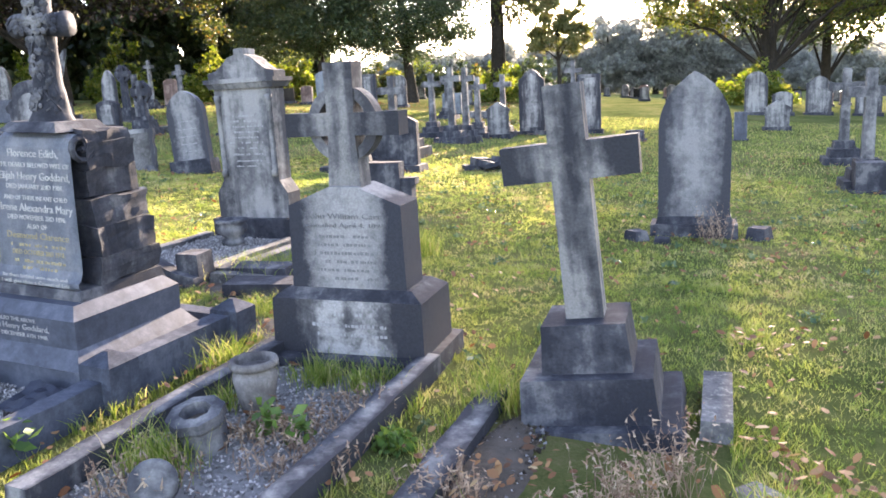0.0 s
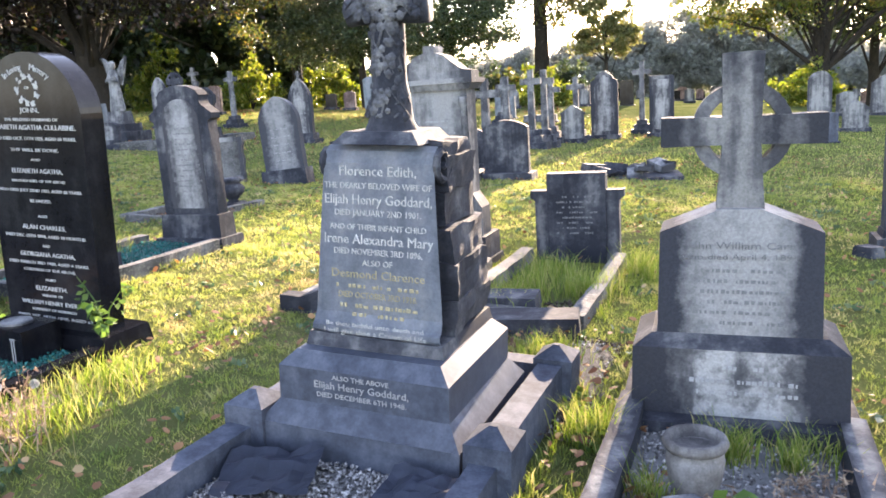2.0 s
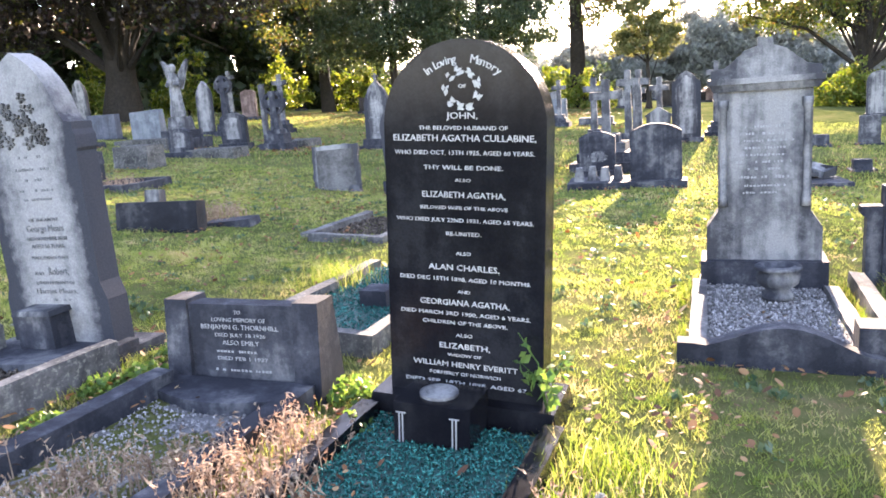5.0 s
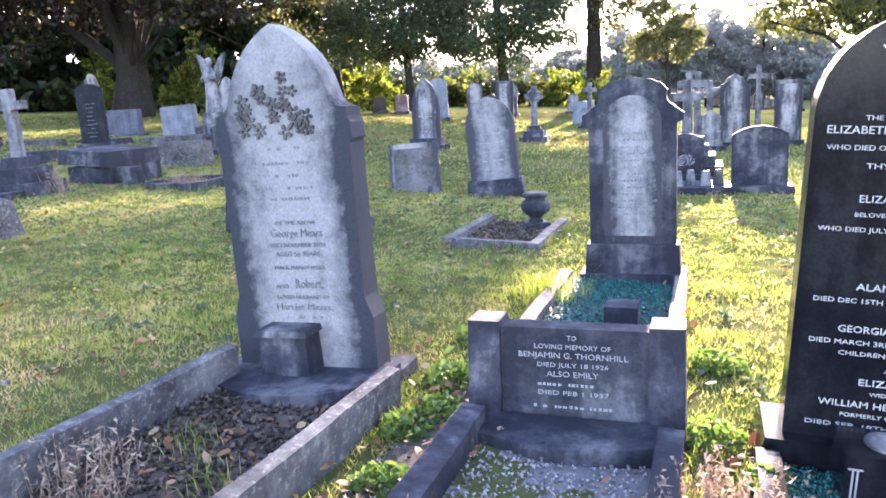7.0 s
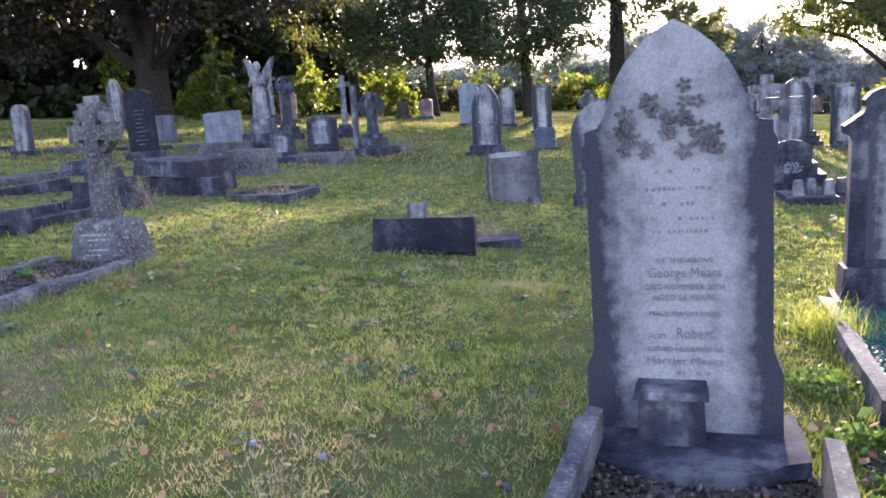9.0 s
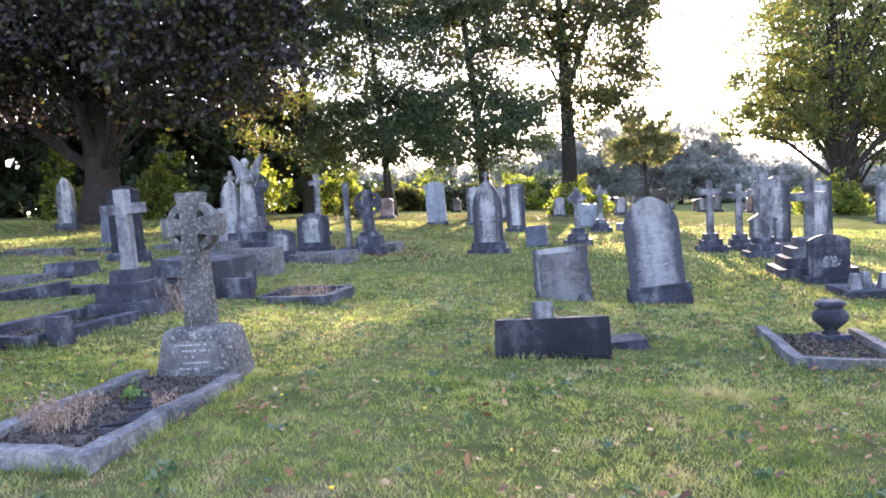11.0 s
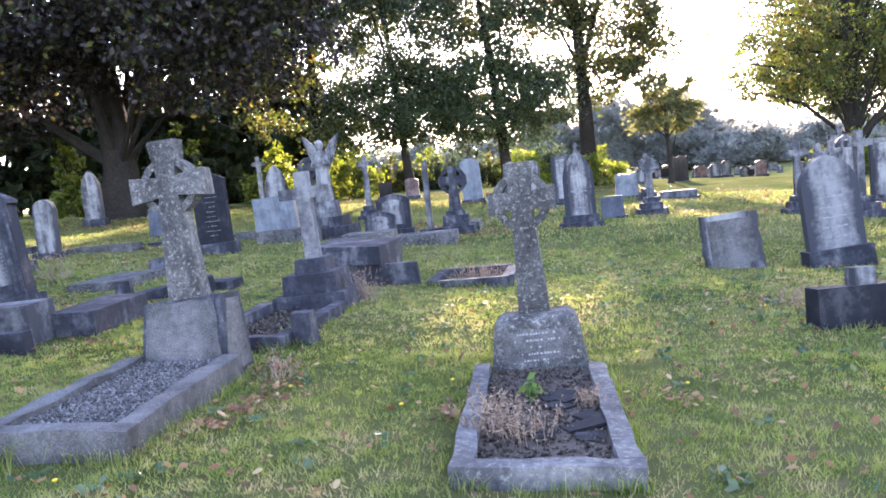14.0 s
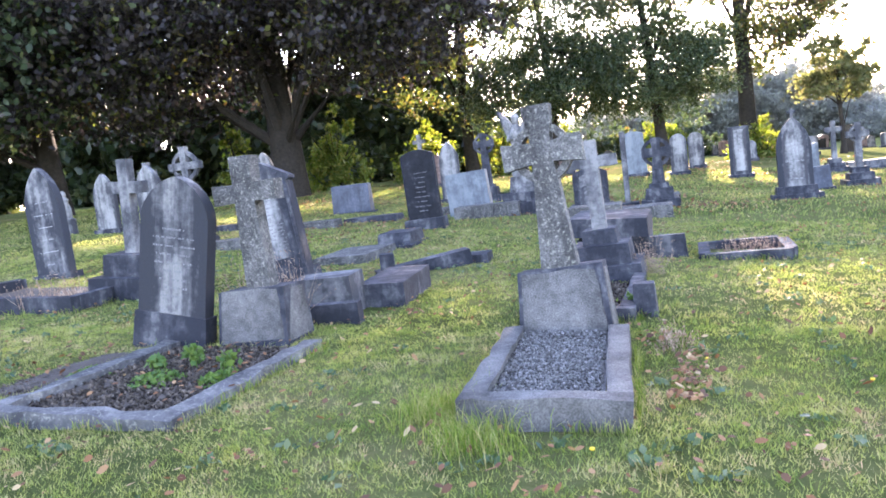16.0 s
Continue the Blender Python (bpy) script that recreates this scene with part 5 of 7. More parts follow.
lettering(e, [("", 0, 1.22 - 0.05 * k, 0.026, 0.26 + 0.12 * ((k * 7) % 3) / 2) for k in range(7)] + [("", 0, 0.86, 0.03, 0.34), ("", 0, 0.80, 0.024, 0.30), ("", 0, 0.75, 0.024, 0.28)], 0.0965, FADED)
km = place(-1.84, 7.16, -18.5)
e = kerbs(km, 0.98, 1.50, "pale kerb filled with grey stone chips", 0.10, 0.12, front=False, fill=GRIT, fill_label="grey stone chips", fill_z=0.08)
bm = slab([(-0.55, -0.05), (0.55, -0.05), (0.55, 0.11), (0.46, 0.13)] + [(0.40 - 0.8 * k / 12, 0.135 + 0.125 * math.sin(math.pi * k / 12) ** 1.3) for k in range(13)] + [(-0.46, 0.14), (-0.55, 0.14)], -1.62, -1.50, 0.012)
part("curved_front_kerb", bm, SOOTY_DARK, e)
e = thing("stone_urn", "squat round stone urn in front of a pale headstone", "urn", place(-1.89, 6.80, 0, z=gz(-1.89, 6.80) + 0.10))
part("urn_body", lathe([(0.10, -0.02), (0.10, 0.02), (0.07, 0.04), (0.13, 0.09), (0.14, 0.14), (0.12, 0.17), (0.15, 0.185), (0.15, 0.205), (0.10, 0.21), (0.09, 0.18)], 24), SOOTY, e, smooth_angle=True)

# rounded tall stone on broken base
e = headstone(place(2.46, 7.40, -18, 0, 0), "tall lancet headstone streaked pale down its middle", "lancet_blunt", 0.68, 1.62, 0.16, STREAKED, [(0.84, 0.40, 0.14), (0.72, 0.26, 0.07)], SOOTY_DARK)
for (x, y, s, r) in ((1.92, 7.2, 0.17, 20), (2.98, 7.2, 0.2, -40), (2.16, 7.08, 0.13, 70)):
    e = thing("broken_kerb", "broken lump of kerb stone lying on turf", "kerb stone", place(x, y, r))
    part("kerb_piece", block(s, s * 1.4, s * 0.8, s * 0.8, s, z=-0.03, bevel=0.02, wear=0.012), SOOTY_DARK, e)

# low dark headstone between piers with its kerb
e = thing("low_headstone", "low dark stained headstone between carved side pieces", "headstone", place(-0.62, 7.31, -18, 0, 0))
part("slab", slab(outline("flat", 0.50, 0.79, -0.04), 0.0, 0.14, 0.012), SOOTY_DARK, e)
for s in (-1, 1):
    part("side_piece", slab([(s * 0.25 - 0.0, -0.04), (s * 0.36, -0.04), (s * 0.36, 0.55), (s * 0.40, 0.58), (s * 0.40, 0.64), (s * 0.25, 0.64)][::s], 0.02, 0.14, 0.01), SOOTY_DARK, e)
lettering(e, [("", 0, 0.58 - 0.045 * k, 0.024, 0.24 + 0.1 * (k % 2)) for k in range(8)], -0.003, LEAD)
kerbs(place(-0.66, 7.28, -20), 0.92, 1.85, "pale kerb of an overgrown grassy grave", 0.11, 0.13, back=False, front=True)
for (x, y, r) in ((-1.45, 5.6, -15), (-1.25, 5.1, -10)):
    e = thing("fallen_slab", "fallen dark stone slab among grass", "stone slab", place(x, y, r))
    part("slab", block(0.6, 0.26, 0.16, 0.58, 0.24, z=-0.03, bevel=0.014, wear=0.006), SOOTY_DARK, e)
e = thing("stump_post", "short square dark kerb post in weeds", "kerb post", place(-1.9, 5.55, -20))
part("post", block(0.2, 0.2, 0.3, 0.19, 0.19, z=-0.05, bevel=0.012), SOOTY_DARK, e)

# pale arched stone with green chips
headstone(place(-4.25, 8.0, -20, 0, 0), "scalloped pale headstone with sooty edge and dark lettering", "scalloped", 0.63, 1.55, 0.14, SOOTY_DARK, [(0.80, 0.36, 0.10), (0.70, 0.24, 0.22)], panel=("round", 0.42, 0.38, 1.42, PALE_PANEL), rows=[("", 0, 1.14 - 0.05 * k, 0.024, 0.22 + 0.1 * ((k * 5) % 3) / 2) for k in range(13)], row_mat=LEAD)
kerbs(place(-4.32, 7.98, -20), 0.92, 1.85, "pale kerb filled with green glass chips", 0.09, 0.13, fill=GREEN_BED, fill_label="green glass chippings", fill_z=0.06)
e = thing("flower_block", "small square stone flower block on green chips", "flower block", place(-4.62, 6.85, -20, z=gz(-4.62, 6.85) + 0.05))
part("block", block(0.2, 0.2, 0.12, z=0, bevel=0.01), SOOTY_DARK, e)

# urn in a tray
e = kerbs(place(-4.65, 11.0, -20), 0.95, 1.5, "low pale kerb round an urn grave", 0.10, 0.10, fill=EARTH, fill_label="weedy earth", fill_z=0.02)
e = thing("lidded_urn", "dark round stone urn on a square foot", "urn", place(-4.58, 10.72, 0))
part("foot", block(0.34, 0.34, 0.10, 0.26, 0.26, z=-0.02, y=-0.17, bevel=0.012), SOOTY_DARK, e)
part("urn_body", lathe([(0.09, 0.07), (0.06, 0.11), (0.08, 0.14), (0.15, 0.20), (0.165, 0.26), (0.13, 0.31), (0.10, 0.33), (0.14, 0.35), (0.14, 0.385), (0.10, 0.40)], 24), SOOTY_DARK, e, smooth_angle=True)

# leaning lancet and broken pale slab
headstone(place(-4.70, 14.28, -14, 2, -4.5), "leaning pale arched headstone on a dark foot", "round_point", 0.76, 1.54, 0.15, STREAKED, [(0.88, 0.34, 0.28)], SOOTY_DARK, bars=5)
e = thing("broken_slab", "broken pale stone slab with ragged edges leaning back", "stone slab", place(-5.95, 14.85, -8, 8, -2))
rng = random.Random(3)
pts = [(-0.40 + 0.02 * rng.random(), -0.05), (0.40, -0.05)] + [(0.41 + 0.02 * rng.uniform(-1, 1), 0.1 * k) for k in range(1, 8)] + [(0.40 - 0.1 * k, 0.80 + 0.012 * rng.uniform(-1, 1)) for k in range(9)] + [(-0.41 + 0.02 * rng.uniform(-1, 1), 0.78 - 0.1 * k) for k in range(1, 8)]
part("slab", slab(pts, 0, 0.10, 0.014, 0.008), PALE, e)
part("panel", slab(outline("flat", 0.66, 0.72, 0.04), -0.005, 0.02, 0.003), GRANULAR, e)
e = thing("broken_kerb", "dark broken stone lying against a slab", "stone", place(-5.62, 14.75, 20))
part("kerb_piece", block(0.3, 0.2, 0.16, 0.15, 0.12, z=-0.03, bevel=0.02, wear=0.012), SOOTY_DARK, e)

# cross on dark steps with trailing kerb
stepped_cross(place(-11.86, 13.55, -20, 0, -2), "slim pale cross on three dark steps", [(0.86, 0.80, 0.18), (0.64, 0.60, 0.22), (0.38, 0.36, 0.16)], 0.16, 1.54, 1.30, 0.125, 0.28, 0.13, GREY, SOOTY_DARK, top_w=0.15)
kerbs(place(-11.9, 13.5, -20), 0.95, 1.75, "dark kerb with a broken end post", 0.13, 0.13, mat=SOOTY_DARK, fill=EARTH, fill_z=0.02)
e = thing("kerb_post", "short dark kerb post with sloping top", "kerb post", place(-11.95, 11.75, -20))
part("post", block(0.2, 0.24, 0.34, 0.17, 0.14, z=-0.05, bevel=0.016), SOOTY_DARK, e)
e = thing("chest_tomb", "broken dark chest tomb with displaced lid", "tomb", place(-11.3, 15.2, -20))
part("chest", block(0.90, 1.2, 0.34, z=-0.05, bevel=0.014, wear=0.006), SOOTY_DARK, e)
lid = part("lid", block(1.02, 1.3, 0.24, 0.98, 1.26, z=0, y=-0.05, bevel=0.016, wear=0.006), SOOTY_DARK, e)
lid.matrix_local = Matrix.Translation((-0.05, -0.03, 0.31)) @ Matrix.Rotation(radians(4), 4, "Y")
part("leaning_slab", block(0.5, 0.1, 0.3, 0.45, 0.08, z=-0.04, x=0.66, y=0.1, bevel=0.014, wear=0.008), SOOTY_DARK, e)
e = thing("sunken_tray", "sunken broken kerb tray with weeds", "grave kerb", place(-9.85, 14.5, -20))
for (w, d, x, y) in ((1.0, 0.14, 0, 0), (0.14, 1.1, -0.5, 0.1), (0.14, 0.9, 0.48, 0.12), (0.9, 0.14, 0, 1.1)):
    part("kerb_piece", block(w, d, 0.16, z=-0.04, x=x, y=y, bevel=0.016, wear=0.01), SOOTY_DARK, e)
plot(place(-9.85, 14.5, -20), -0.55, 0.55, 0, 1.2)

# left-hand group at the end of the walk
headstone(place(-15.50, 15.0, -18, 3, -8), "gabled headstone with pale leaded inscription panel", "gable", 0.70, 1.62, 0.18, SOOTY_DARK, [(0.80, 0.4, 0.22)], SOOTY_DARK, panel=("lancet_blunt", 0.38, 0.38, 1.34, PALE_PANEL), rows=[("", 0, 1.12 - 0.045 * k, 0.024, 0.28 + 0.06 * (k % 2)) for k in range(15)], row_mat=LEAD, trim=True)
for (x, y, w, d, h, r, t) in ((-14.75, 12.9, 0.62, 0.5, 0.42, -12, 0), (-14.2, 13.2, 0.5, 1.2, 0.30, -14, 2), (-14.6, 12.45, 0.48, 0.16, 0.24, -12, 0), (-13.7, 15.6, 1.3, 0.3, 0.2, 10, -6), (-14.2, 15.5, 0.2, 0.2, 0.34, 0, 0), (-13.3, 15.9, 0.9, 0.5, 0.16, -15, 0)):
    e = thing("ledger_block", "displaced dark ledger stone of a ruined tomb", "tomb stone", place(x, y, r, 0, t))
    part("ledger", block(w, d, h, w - 0.02, d - 0.02, z=-0.04, bevel=0.014, wear=0.006), GREY if w > 0.49 and d < 0.6 and h > 0.4 else SOOTY_DARK, e)
headstone(place(-19.75, 18.1, -20, 2, -3), "tall streaked lancet headstone leaning on a dark kerb", "lancet", 0.68, 1.84, 0.14, SOOTY, [(0.8, 0.3, 0.1)], SOOTY_DARK, bars=6)
kerbs(place(-18.5, 16.6, -20), 2.6, 1.6, "dark weedy kerb of a family plot", 0.14, 0.2, mat=SOOTY_DARK, fill=EARTH, fill_z=0.05)
stepped_cross(place(-17.6, 15.2, -20, 0, 4), "plain grey cross on a stepped dark block with carved figure niche", [(0.9, 0.8, 0.3), (0.62, 0.5, 0.28)], 0.17, 1.78, 1.42, 0.15, 0.27, 0.14, GREY, SOOTY_DARK, top_w=0.15)

e = thing("figure_statue", "small weathered pale stone figure beside a cross", "statue", place(-24.02, 28.61, -20))
bm = lathe([(0.26, -0.05), (0.24, 0.45), (0.17, 0.5), (0.15, 0.75), (0.12, 0.95), (0.14, 1.05), (0.06, 1.12), (0.08, 1.2), (0.07, 1.28), (0.02, 1.32)], 14)
for v in bm.verts:
    v.co += noise.noise_vector(v.co * 7) * 0.03
part("figure", bm, PALE, e)

# ---- further graves ----
G = "older graves across the lawn"


def simple(x, y, kind, w, h, mat, label, side=0.0, yaw=-18, base=None, panel=None, bars=0, d=0.14, row_mat=None):
    base = base if base is not None else [(w + 0.16, 0.34, 0.14)]
    p = (kind, w * 0.66, 0.25, h - w * 0.16, panel) if panel else None
    return headstone(place(x, y, yaw, random.Random(int(x * 31 + y)).uniform(-1, 2), side), label, kind, w, h, d, mat, base, SOOTY_DARK, p, bars=bars, group=G, row_mat=row_mat)


def steps_cross(x, y, h, label, half=0.26, mat=None, wheel=0.0, base=0.7, side=0.0, yaw=-18):
    return stepped_cross(place(x, y, yaw, 0, side), label, [(base, base * 0.9, 0.16), (base * 0.72, base * 0.65, 0.16), (base * 0.5, base * 0.45, 0.14)], 0.17, h, h - half * 1.1, 0.15, half, 0.14, mat or GREY, SOOTY_DARK, wheel=wheel, top_w=0.14, group=G)


def wheel_head(x, y, h, label, side=0.0):
    e = stepped_cross(place(x, y, -18, 0, side), label, [(0.82, 0.6, 0.2), (0.6, 0.42, 0.24), (0.44, 0.3, 0.1)], 0.28, h, h - 0.32, 0.2, 0.31, 0.16, SOOTY_DARK, SOOTY_DARK, wheel=0.31, top_w=0.18, flare=1.15, group=G)
    return e


def low_grave(x, y, w, h, d, mat, label, yaw=-18, side=0.0):
    e = thing("low_gravestone", label, "gravestone", place(x, y, yaw, 0, side), G)
    part("slab", block(w, d, h + 0.05, w * 0.96, d * 0.8, z=-0.05, bevel=0.014), mat, e)
    part("foot", block(w + 0.12, d + 0.14, 0.1, z=-0.05, y=-0.06, bevel=0.01), SOOTY_DARK, e)
    return e


e = simple(-5.80, 21.2, "lancet", 0.68, 1.72, SOOTY, "pointed headstone with cross finial and pale tablet", base=[(1.0, 0.5, 0.12), (0.80, 0.36, 0.16)], panel=PALE_PANEL, bars=5)
part("finial", cross_bm(0.05, 1.70, 1.90, 1.83, 0.05, 0.08, 0.06, 0.20, bevel=0.006), SOOTY, e)
low_grave(-3.95, 23.8, 0.58, 0.58, 0.2, SLATE, "small dark upright gravestone", side=-3)
wheel_head(-8.53, 21.75, 1.53, "dark wheel-head cross on tapered stepped base")
e = thing("angel_monument", "white marble angel statue with raised wings on stone blocks", "memorial", place(-11.42, 22.55, -20), G)
part("lower_block", block(1.2, 1.0, 0.34, z=-0.05, bevel=0.014), SOOTY_DARK, e)
part("middle_block", block(0.86, 0.7, 0.22, z=0.29, y=0.15, bevel=0.012), SOOTY_DARK, e)
part("pedestal", block(0.55, 0.5, 0.36, 0.45, 0.42, z=0.51, y=0.25, bevel=0.012), GREY, e)
e2 = thing("angel_statue", "weathered white marble winged figure", "statue", place(-11.27, 22.98, -20, z=gz(-11.42, 22.55) + 0.86), G)
bm = lathe([(0.20, 0), (0.21, 0.05), (0.17, 0.4), (0.14, 0.75), (0.17, 0.95), (0.12, 1.10), (0.06, 1.16), (0.09, 1.24), (0.10, 1.32), (0.05, 1.40)], 14)
for s in (-1, 1):
    slab([(s * 0.06, 0.8), (s * 0.16, 0.72), (s * 0.28, 1.0), (s * 0.44, 1.5), (s * 0.36, 1.48), (s * 0.22, 1.34), (s * 0.08, 1.15)][::s], 0.08, 0.16, bm=bm)
    tube(bm, [(s * 0.13, 0, 1.02), (s * 0.2, -0.08, 0.82), (s * 0.08, -0.18, 0.86)], [0.05, 0.045, 0.04], 7)
for v in bm.verts:
    v.co += noise.noise_vector(v.co * 7) * 0.018
part("figure", bm, PALE, e2)
simple(-13.62, 20.75, "low", 0.68, 1.60, BLACKENED, "tall black headstone with faded lettering", side=-1.5, base=[(0.82, 0.4, 0.22)], bars=9, row_mat=LEAD)
low_grave(-12.46, 23.66, 1.02, 1.06, 0.3, BLUISH, "blue-grey polished desk headstone", side=-3)
low_grave(-15.6, 27.9, 1.2, 0.85, 0.3, SLATE, "broad dark polished low headstone")
low_grave(-14.2, 18.5, 0.6, 0.26, 0.9, SOOTY_DARK, "sunken dark flat stone tomb slab")
simple(-19.15, 34.1, "lancet", 0.70, 2.0, PALE, "pale lancet headstone in tree shade", base=[(0.85, 0.4, 0.3)])
simple(-5.2, 34.6, "low", 0.78, 1.75, BLUISH, "tall smooth grey arched headstone", side=-2)
simple(-3.75, 34.0, "round", 0.62, 1.55, PALE, "pale round-topped stone headstone on lawn")
simple(-2.9, 30.6, "flat", 0.66, 1.72, SOOTY, "tall pale block headstone with pilasters", panel=PALE_PANEL)
simple(-2.0, 36.9, "round", 0.62, 1.5, PALE, "pale round-topped stone headstone on lawn")
steps_cross(-2.8, 23.9, 1.56, "stone cross on a rounded dark block", base=0.8, wheel=0.2)
steps_cross(1.72, 22.7, 1.82, "grey stone cross on dark square steps")
steps_cross(0.55, 20.3, 1.95, "pale stone cross on dark steps")
steps_cross(-0.35, 21.2, 1.75, "grey stone cross on dark square steps")
steps_cross(0.15, 19.7, 1.92, "pale stone cross on dark steps", base=0.85)
steps_cross(0.95, 22.2, 1.74, "slender stone cross on dark steps")
simple(1.56, 22.2, "gable", 0.62, 1.05, PALE, "small pale gabled headstone among crosses")
simple(2.7, 23.5, "pediment", 0.78, 1.98, SOOTY, "tall pedimented headstone with cornice", panel=PALE_PANEL)
simple(4.6, 24.4, "flat", 0.72, 1.85, SOOTY, "tall pale column headstone with panel", panel=PALE_PANEL)
steps_cross(4.3, 25.7, 2.3, "tall pale cross on steps", half=0.3)
e = thing("stepped_plinth_cross", "pale cross on broad dark steps with figure niche", "stone cross", place(-1.2, 15.9, -20), G)
for i, (w, h) in enumerate(((1.25, 0.22), (1.0, 0.18), (0.76, 0.16), (0.5, 0.16))):
    part("step", block(w, w * 0.9, h + 0.02, z=-0.05 + sum((0.22, 0.18, 0.16, 0.16)[:i]), y=(1.25 - w) * 0.45, bevel=0.012), SOOTY_DARK if i < 2 else GREY, e)
part("cross", cross_bm(0.16, 0.66, 1.70, 1.40, 0.15, 0.30, 0.14, 0.5, 0.14), GREY, e)
simple(-1.45, 15.2, "low", 0.62, 0.82, SOOTY_DARK, "low dark arched headstone with fine lettering", bars=8)
for (x, y, w, r) in ((-1.75, 13.6, 0.95, -14), (0.6, 13.8, 0.4, 10)):
    e = thing("broken_tray", "low broken kerb with piled stones", "grave kerb", place(x, y, r), G)
    part("kerb", block(w, 0.9 if w > 0.5 else 0.3, 0.16, z=-0.04, bevel=0.014, wear=0.008), SOOTY_DARK, e)
    for k in range(4 if w > 0.5 else 0):
        part("loose_stone", block(0.16, 0.16, 0.22, 0.1, 0.1, z=0.12, x=-0.3 + 0.2 * k, y=0.2 + 0.12 * (k % 2), bevel=0.02, wear=0.015), GREY, e)
e = thing("ruined_tomb", "heap of broken slabs from a collapsed tomb", "tomb", place(1.3, 13.4, -10), G)
rng = random.Random(41)
part("kerb", block(1.5, 1.0, 0.10, z=-0.05, bevel=0.014, wear=0.008), SOOTY_DARK, e)
for i in range(15):
    piece = part("loose_stone", block(rng.uniform(0.18, 0.5), rng.uniform(0.14, 0.3), rng.uniform(0.06, 0.14), z=-0.04, bevel=0.016, wear=0.012), rng.choice((SOOTY_DARK, SOOTY_DARK, GREY, PALE)), e)
    piece.matrix_local = pose(rng.uniform(-0.6, 0.6), rng.uniform(0.1, 0.8), 0.07 + 0.10 * rng.random(), rng.uniform(-22, 22), rng.uniform(-22, 22), rng.uniform(0, 180))
simple(-0.86, 13.6, "low", 0.78, 1.0, SOOTY_DARK, "low dark arched headstone on footing", base=[(0.95, 0.5, 0.12)])
simple(11.0, 25.5, "gable", 0.75, 1.0, PALE, "small white gabled headstone on lawn")
simple(13.0, 32.3, "round", 0.9, 1.8, PALE, "white round-topped twin headstone")
simple(14.1, 32.3, "low", 0.8, 1.0, PALE, "low white arched marble headstone")
simple(15.85, 32.8, "pediment", 1.0, 1.65, PALE, "pale pedimented headstone under green tree")
simple(17.8, 32.5, "low", 1.0, 1.3, PALE, "pale broad low-arched white headstone")
steps_cross(7.5, 14.3, 1.80, "slim pale cross on low grey steps", base=0.74, half=0.3)
low_grave(5.98, 10.65, 0.4, 0.45, 0.4, SOOTY_DARK, "dark kerb block by an overgrown grave")
steps_cross(6.1, 10.9, 1.75, "slim pale cross on low dark steps", base=0.7, half=0.3)
low_grave(8.08, 21.0, 0.34, 0.8, 0.2, SLATE, "narrow dark upright gravestone")
low_grave(6.75, 21.5, 0.5, 0.76, 0.2, GREY, "small plain grey headstone")
low_grave(5.2, 21.0, 0.5, 0.3, 0.4, SOOTY_DARK, "low dark square stone tomb block")
low_grave(3.2, 15.2, 0.3, 0.22, 0.3, SOOTY_DARK, "small dark stump of stone")
wheel_head(-11.6, 28.2, 2.05, "dark wheel-head cross on a stepped base")
simple(-12.6, 29.4, "lancet", 0.62, 1.9, PALE, "pale lancet headstone under trees")
simple(-8.97, 22.7, "flat", 0.12, 1.7, GREY, "slender grey stone shaft on footing", base=[(0.5, 0.4, 0.1)])
simple(-9.8, 22.65, "low", 0.78, 0.95, SOOTY_DARK, "low dark arched headstone with pale face", panel=PALE_PANEL)
simple(-10.4, 20.0, "low", 0.6, 0.7, SOOTY_DARK, "low dark arched headstone with pale face", panel=PALE_PANEL)
steps_cross(-9.85, 29.0, 2.05, "pale cross on steps beside trees")
steps_cross(-13.4, 35.6, 2.2, "white cross among dark graves")
simple(-12.9, 37.0, "low", 0.75, 1.35, BROWN, "brown polished granite headstone beside trees")
steps_cross(0.1, 30.2, 1.7, "white cross on a low block", base=0.8)
low_grave(0.4, 32.7, 0.85, 0.9, 0.25, BLUISH, "blue-grey low polished granite headstone")
low_grave(1.6, 30.9, 1.3, 0.3, 0.5, GREY, "low grey flat stone tomb slab")
low_grave(7.3, 41.5, 0.7, 1.3, 0.25, BLACK, "tall polished black granite headstone")
e = simple(-19.5, 22.4, "lancet", 0.62, 1.75, PALE, "pale lancet headstone by dark trees")
steps_cross(-18.4, 21.2, 2.05, "pale wheel cross behind other graves", wheel=0.3, half=0.36)
simple(-17.4, 23.0, "round", 0.5, 1.3, PALE, "small pale round-topped headstone")
steps_cross(-20.8, 26.0, 1.9, "grey cross in tree shade", base=0.7)
simple(-22.5, 27.5, "lancet", 0.7, 1.7, PALE, "pale lancet headstone in tree shade")
for (x, y, w, d, h) in ((-16.4, 23.4, 1.6, 0.5, 0.16), (-17.6, 20.0, 1.5, 0.6, 0.18), (-13.2, 24.6, 1.6, 0.6, 0.18), (-9.6, 19.8, 1.3, 0.7, 0.22), (-12.2, 22.6, 1.5, 0.6, 0.3), (-10.8, 18.2, 0.9, 0.6, 0.5), (-18.9, 25.0, 1.4, 0.5, 0.15), (-15.0, 17.2, 0.9, 1.4, 0.14), (-14.9, 24.2, 1.4, 0.6, 0.14), (-8.2, 22.6, 0.8, 1.0, 0.2)):
    e = thing("kerb_slab", "low weathered kerb slab of an old grave", "grave kerb", place(x, y, -18), G)
    part("slab", block(w, d, h + 0.05, w - 0.03, d - 0.03, z=-0.05, bevel=0.016, wear=0.008), SOOTY_DARK if int(x * 10) % 2 else ROUGH, e)

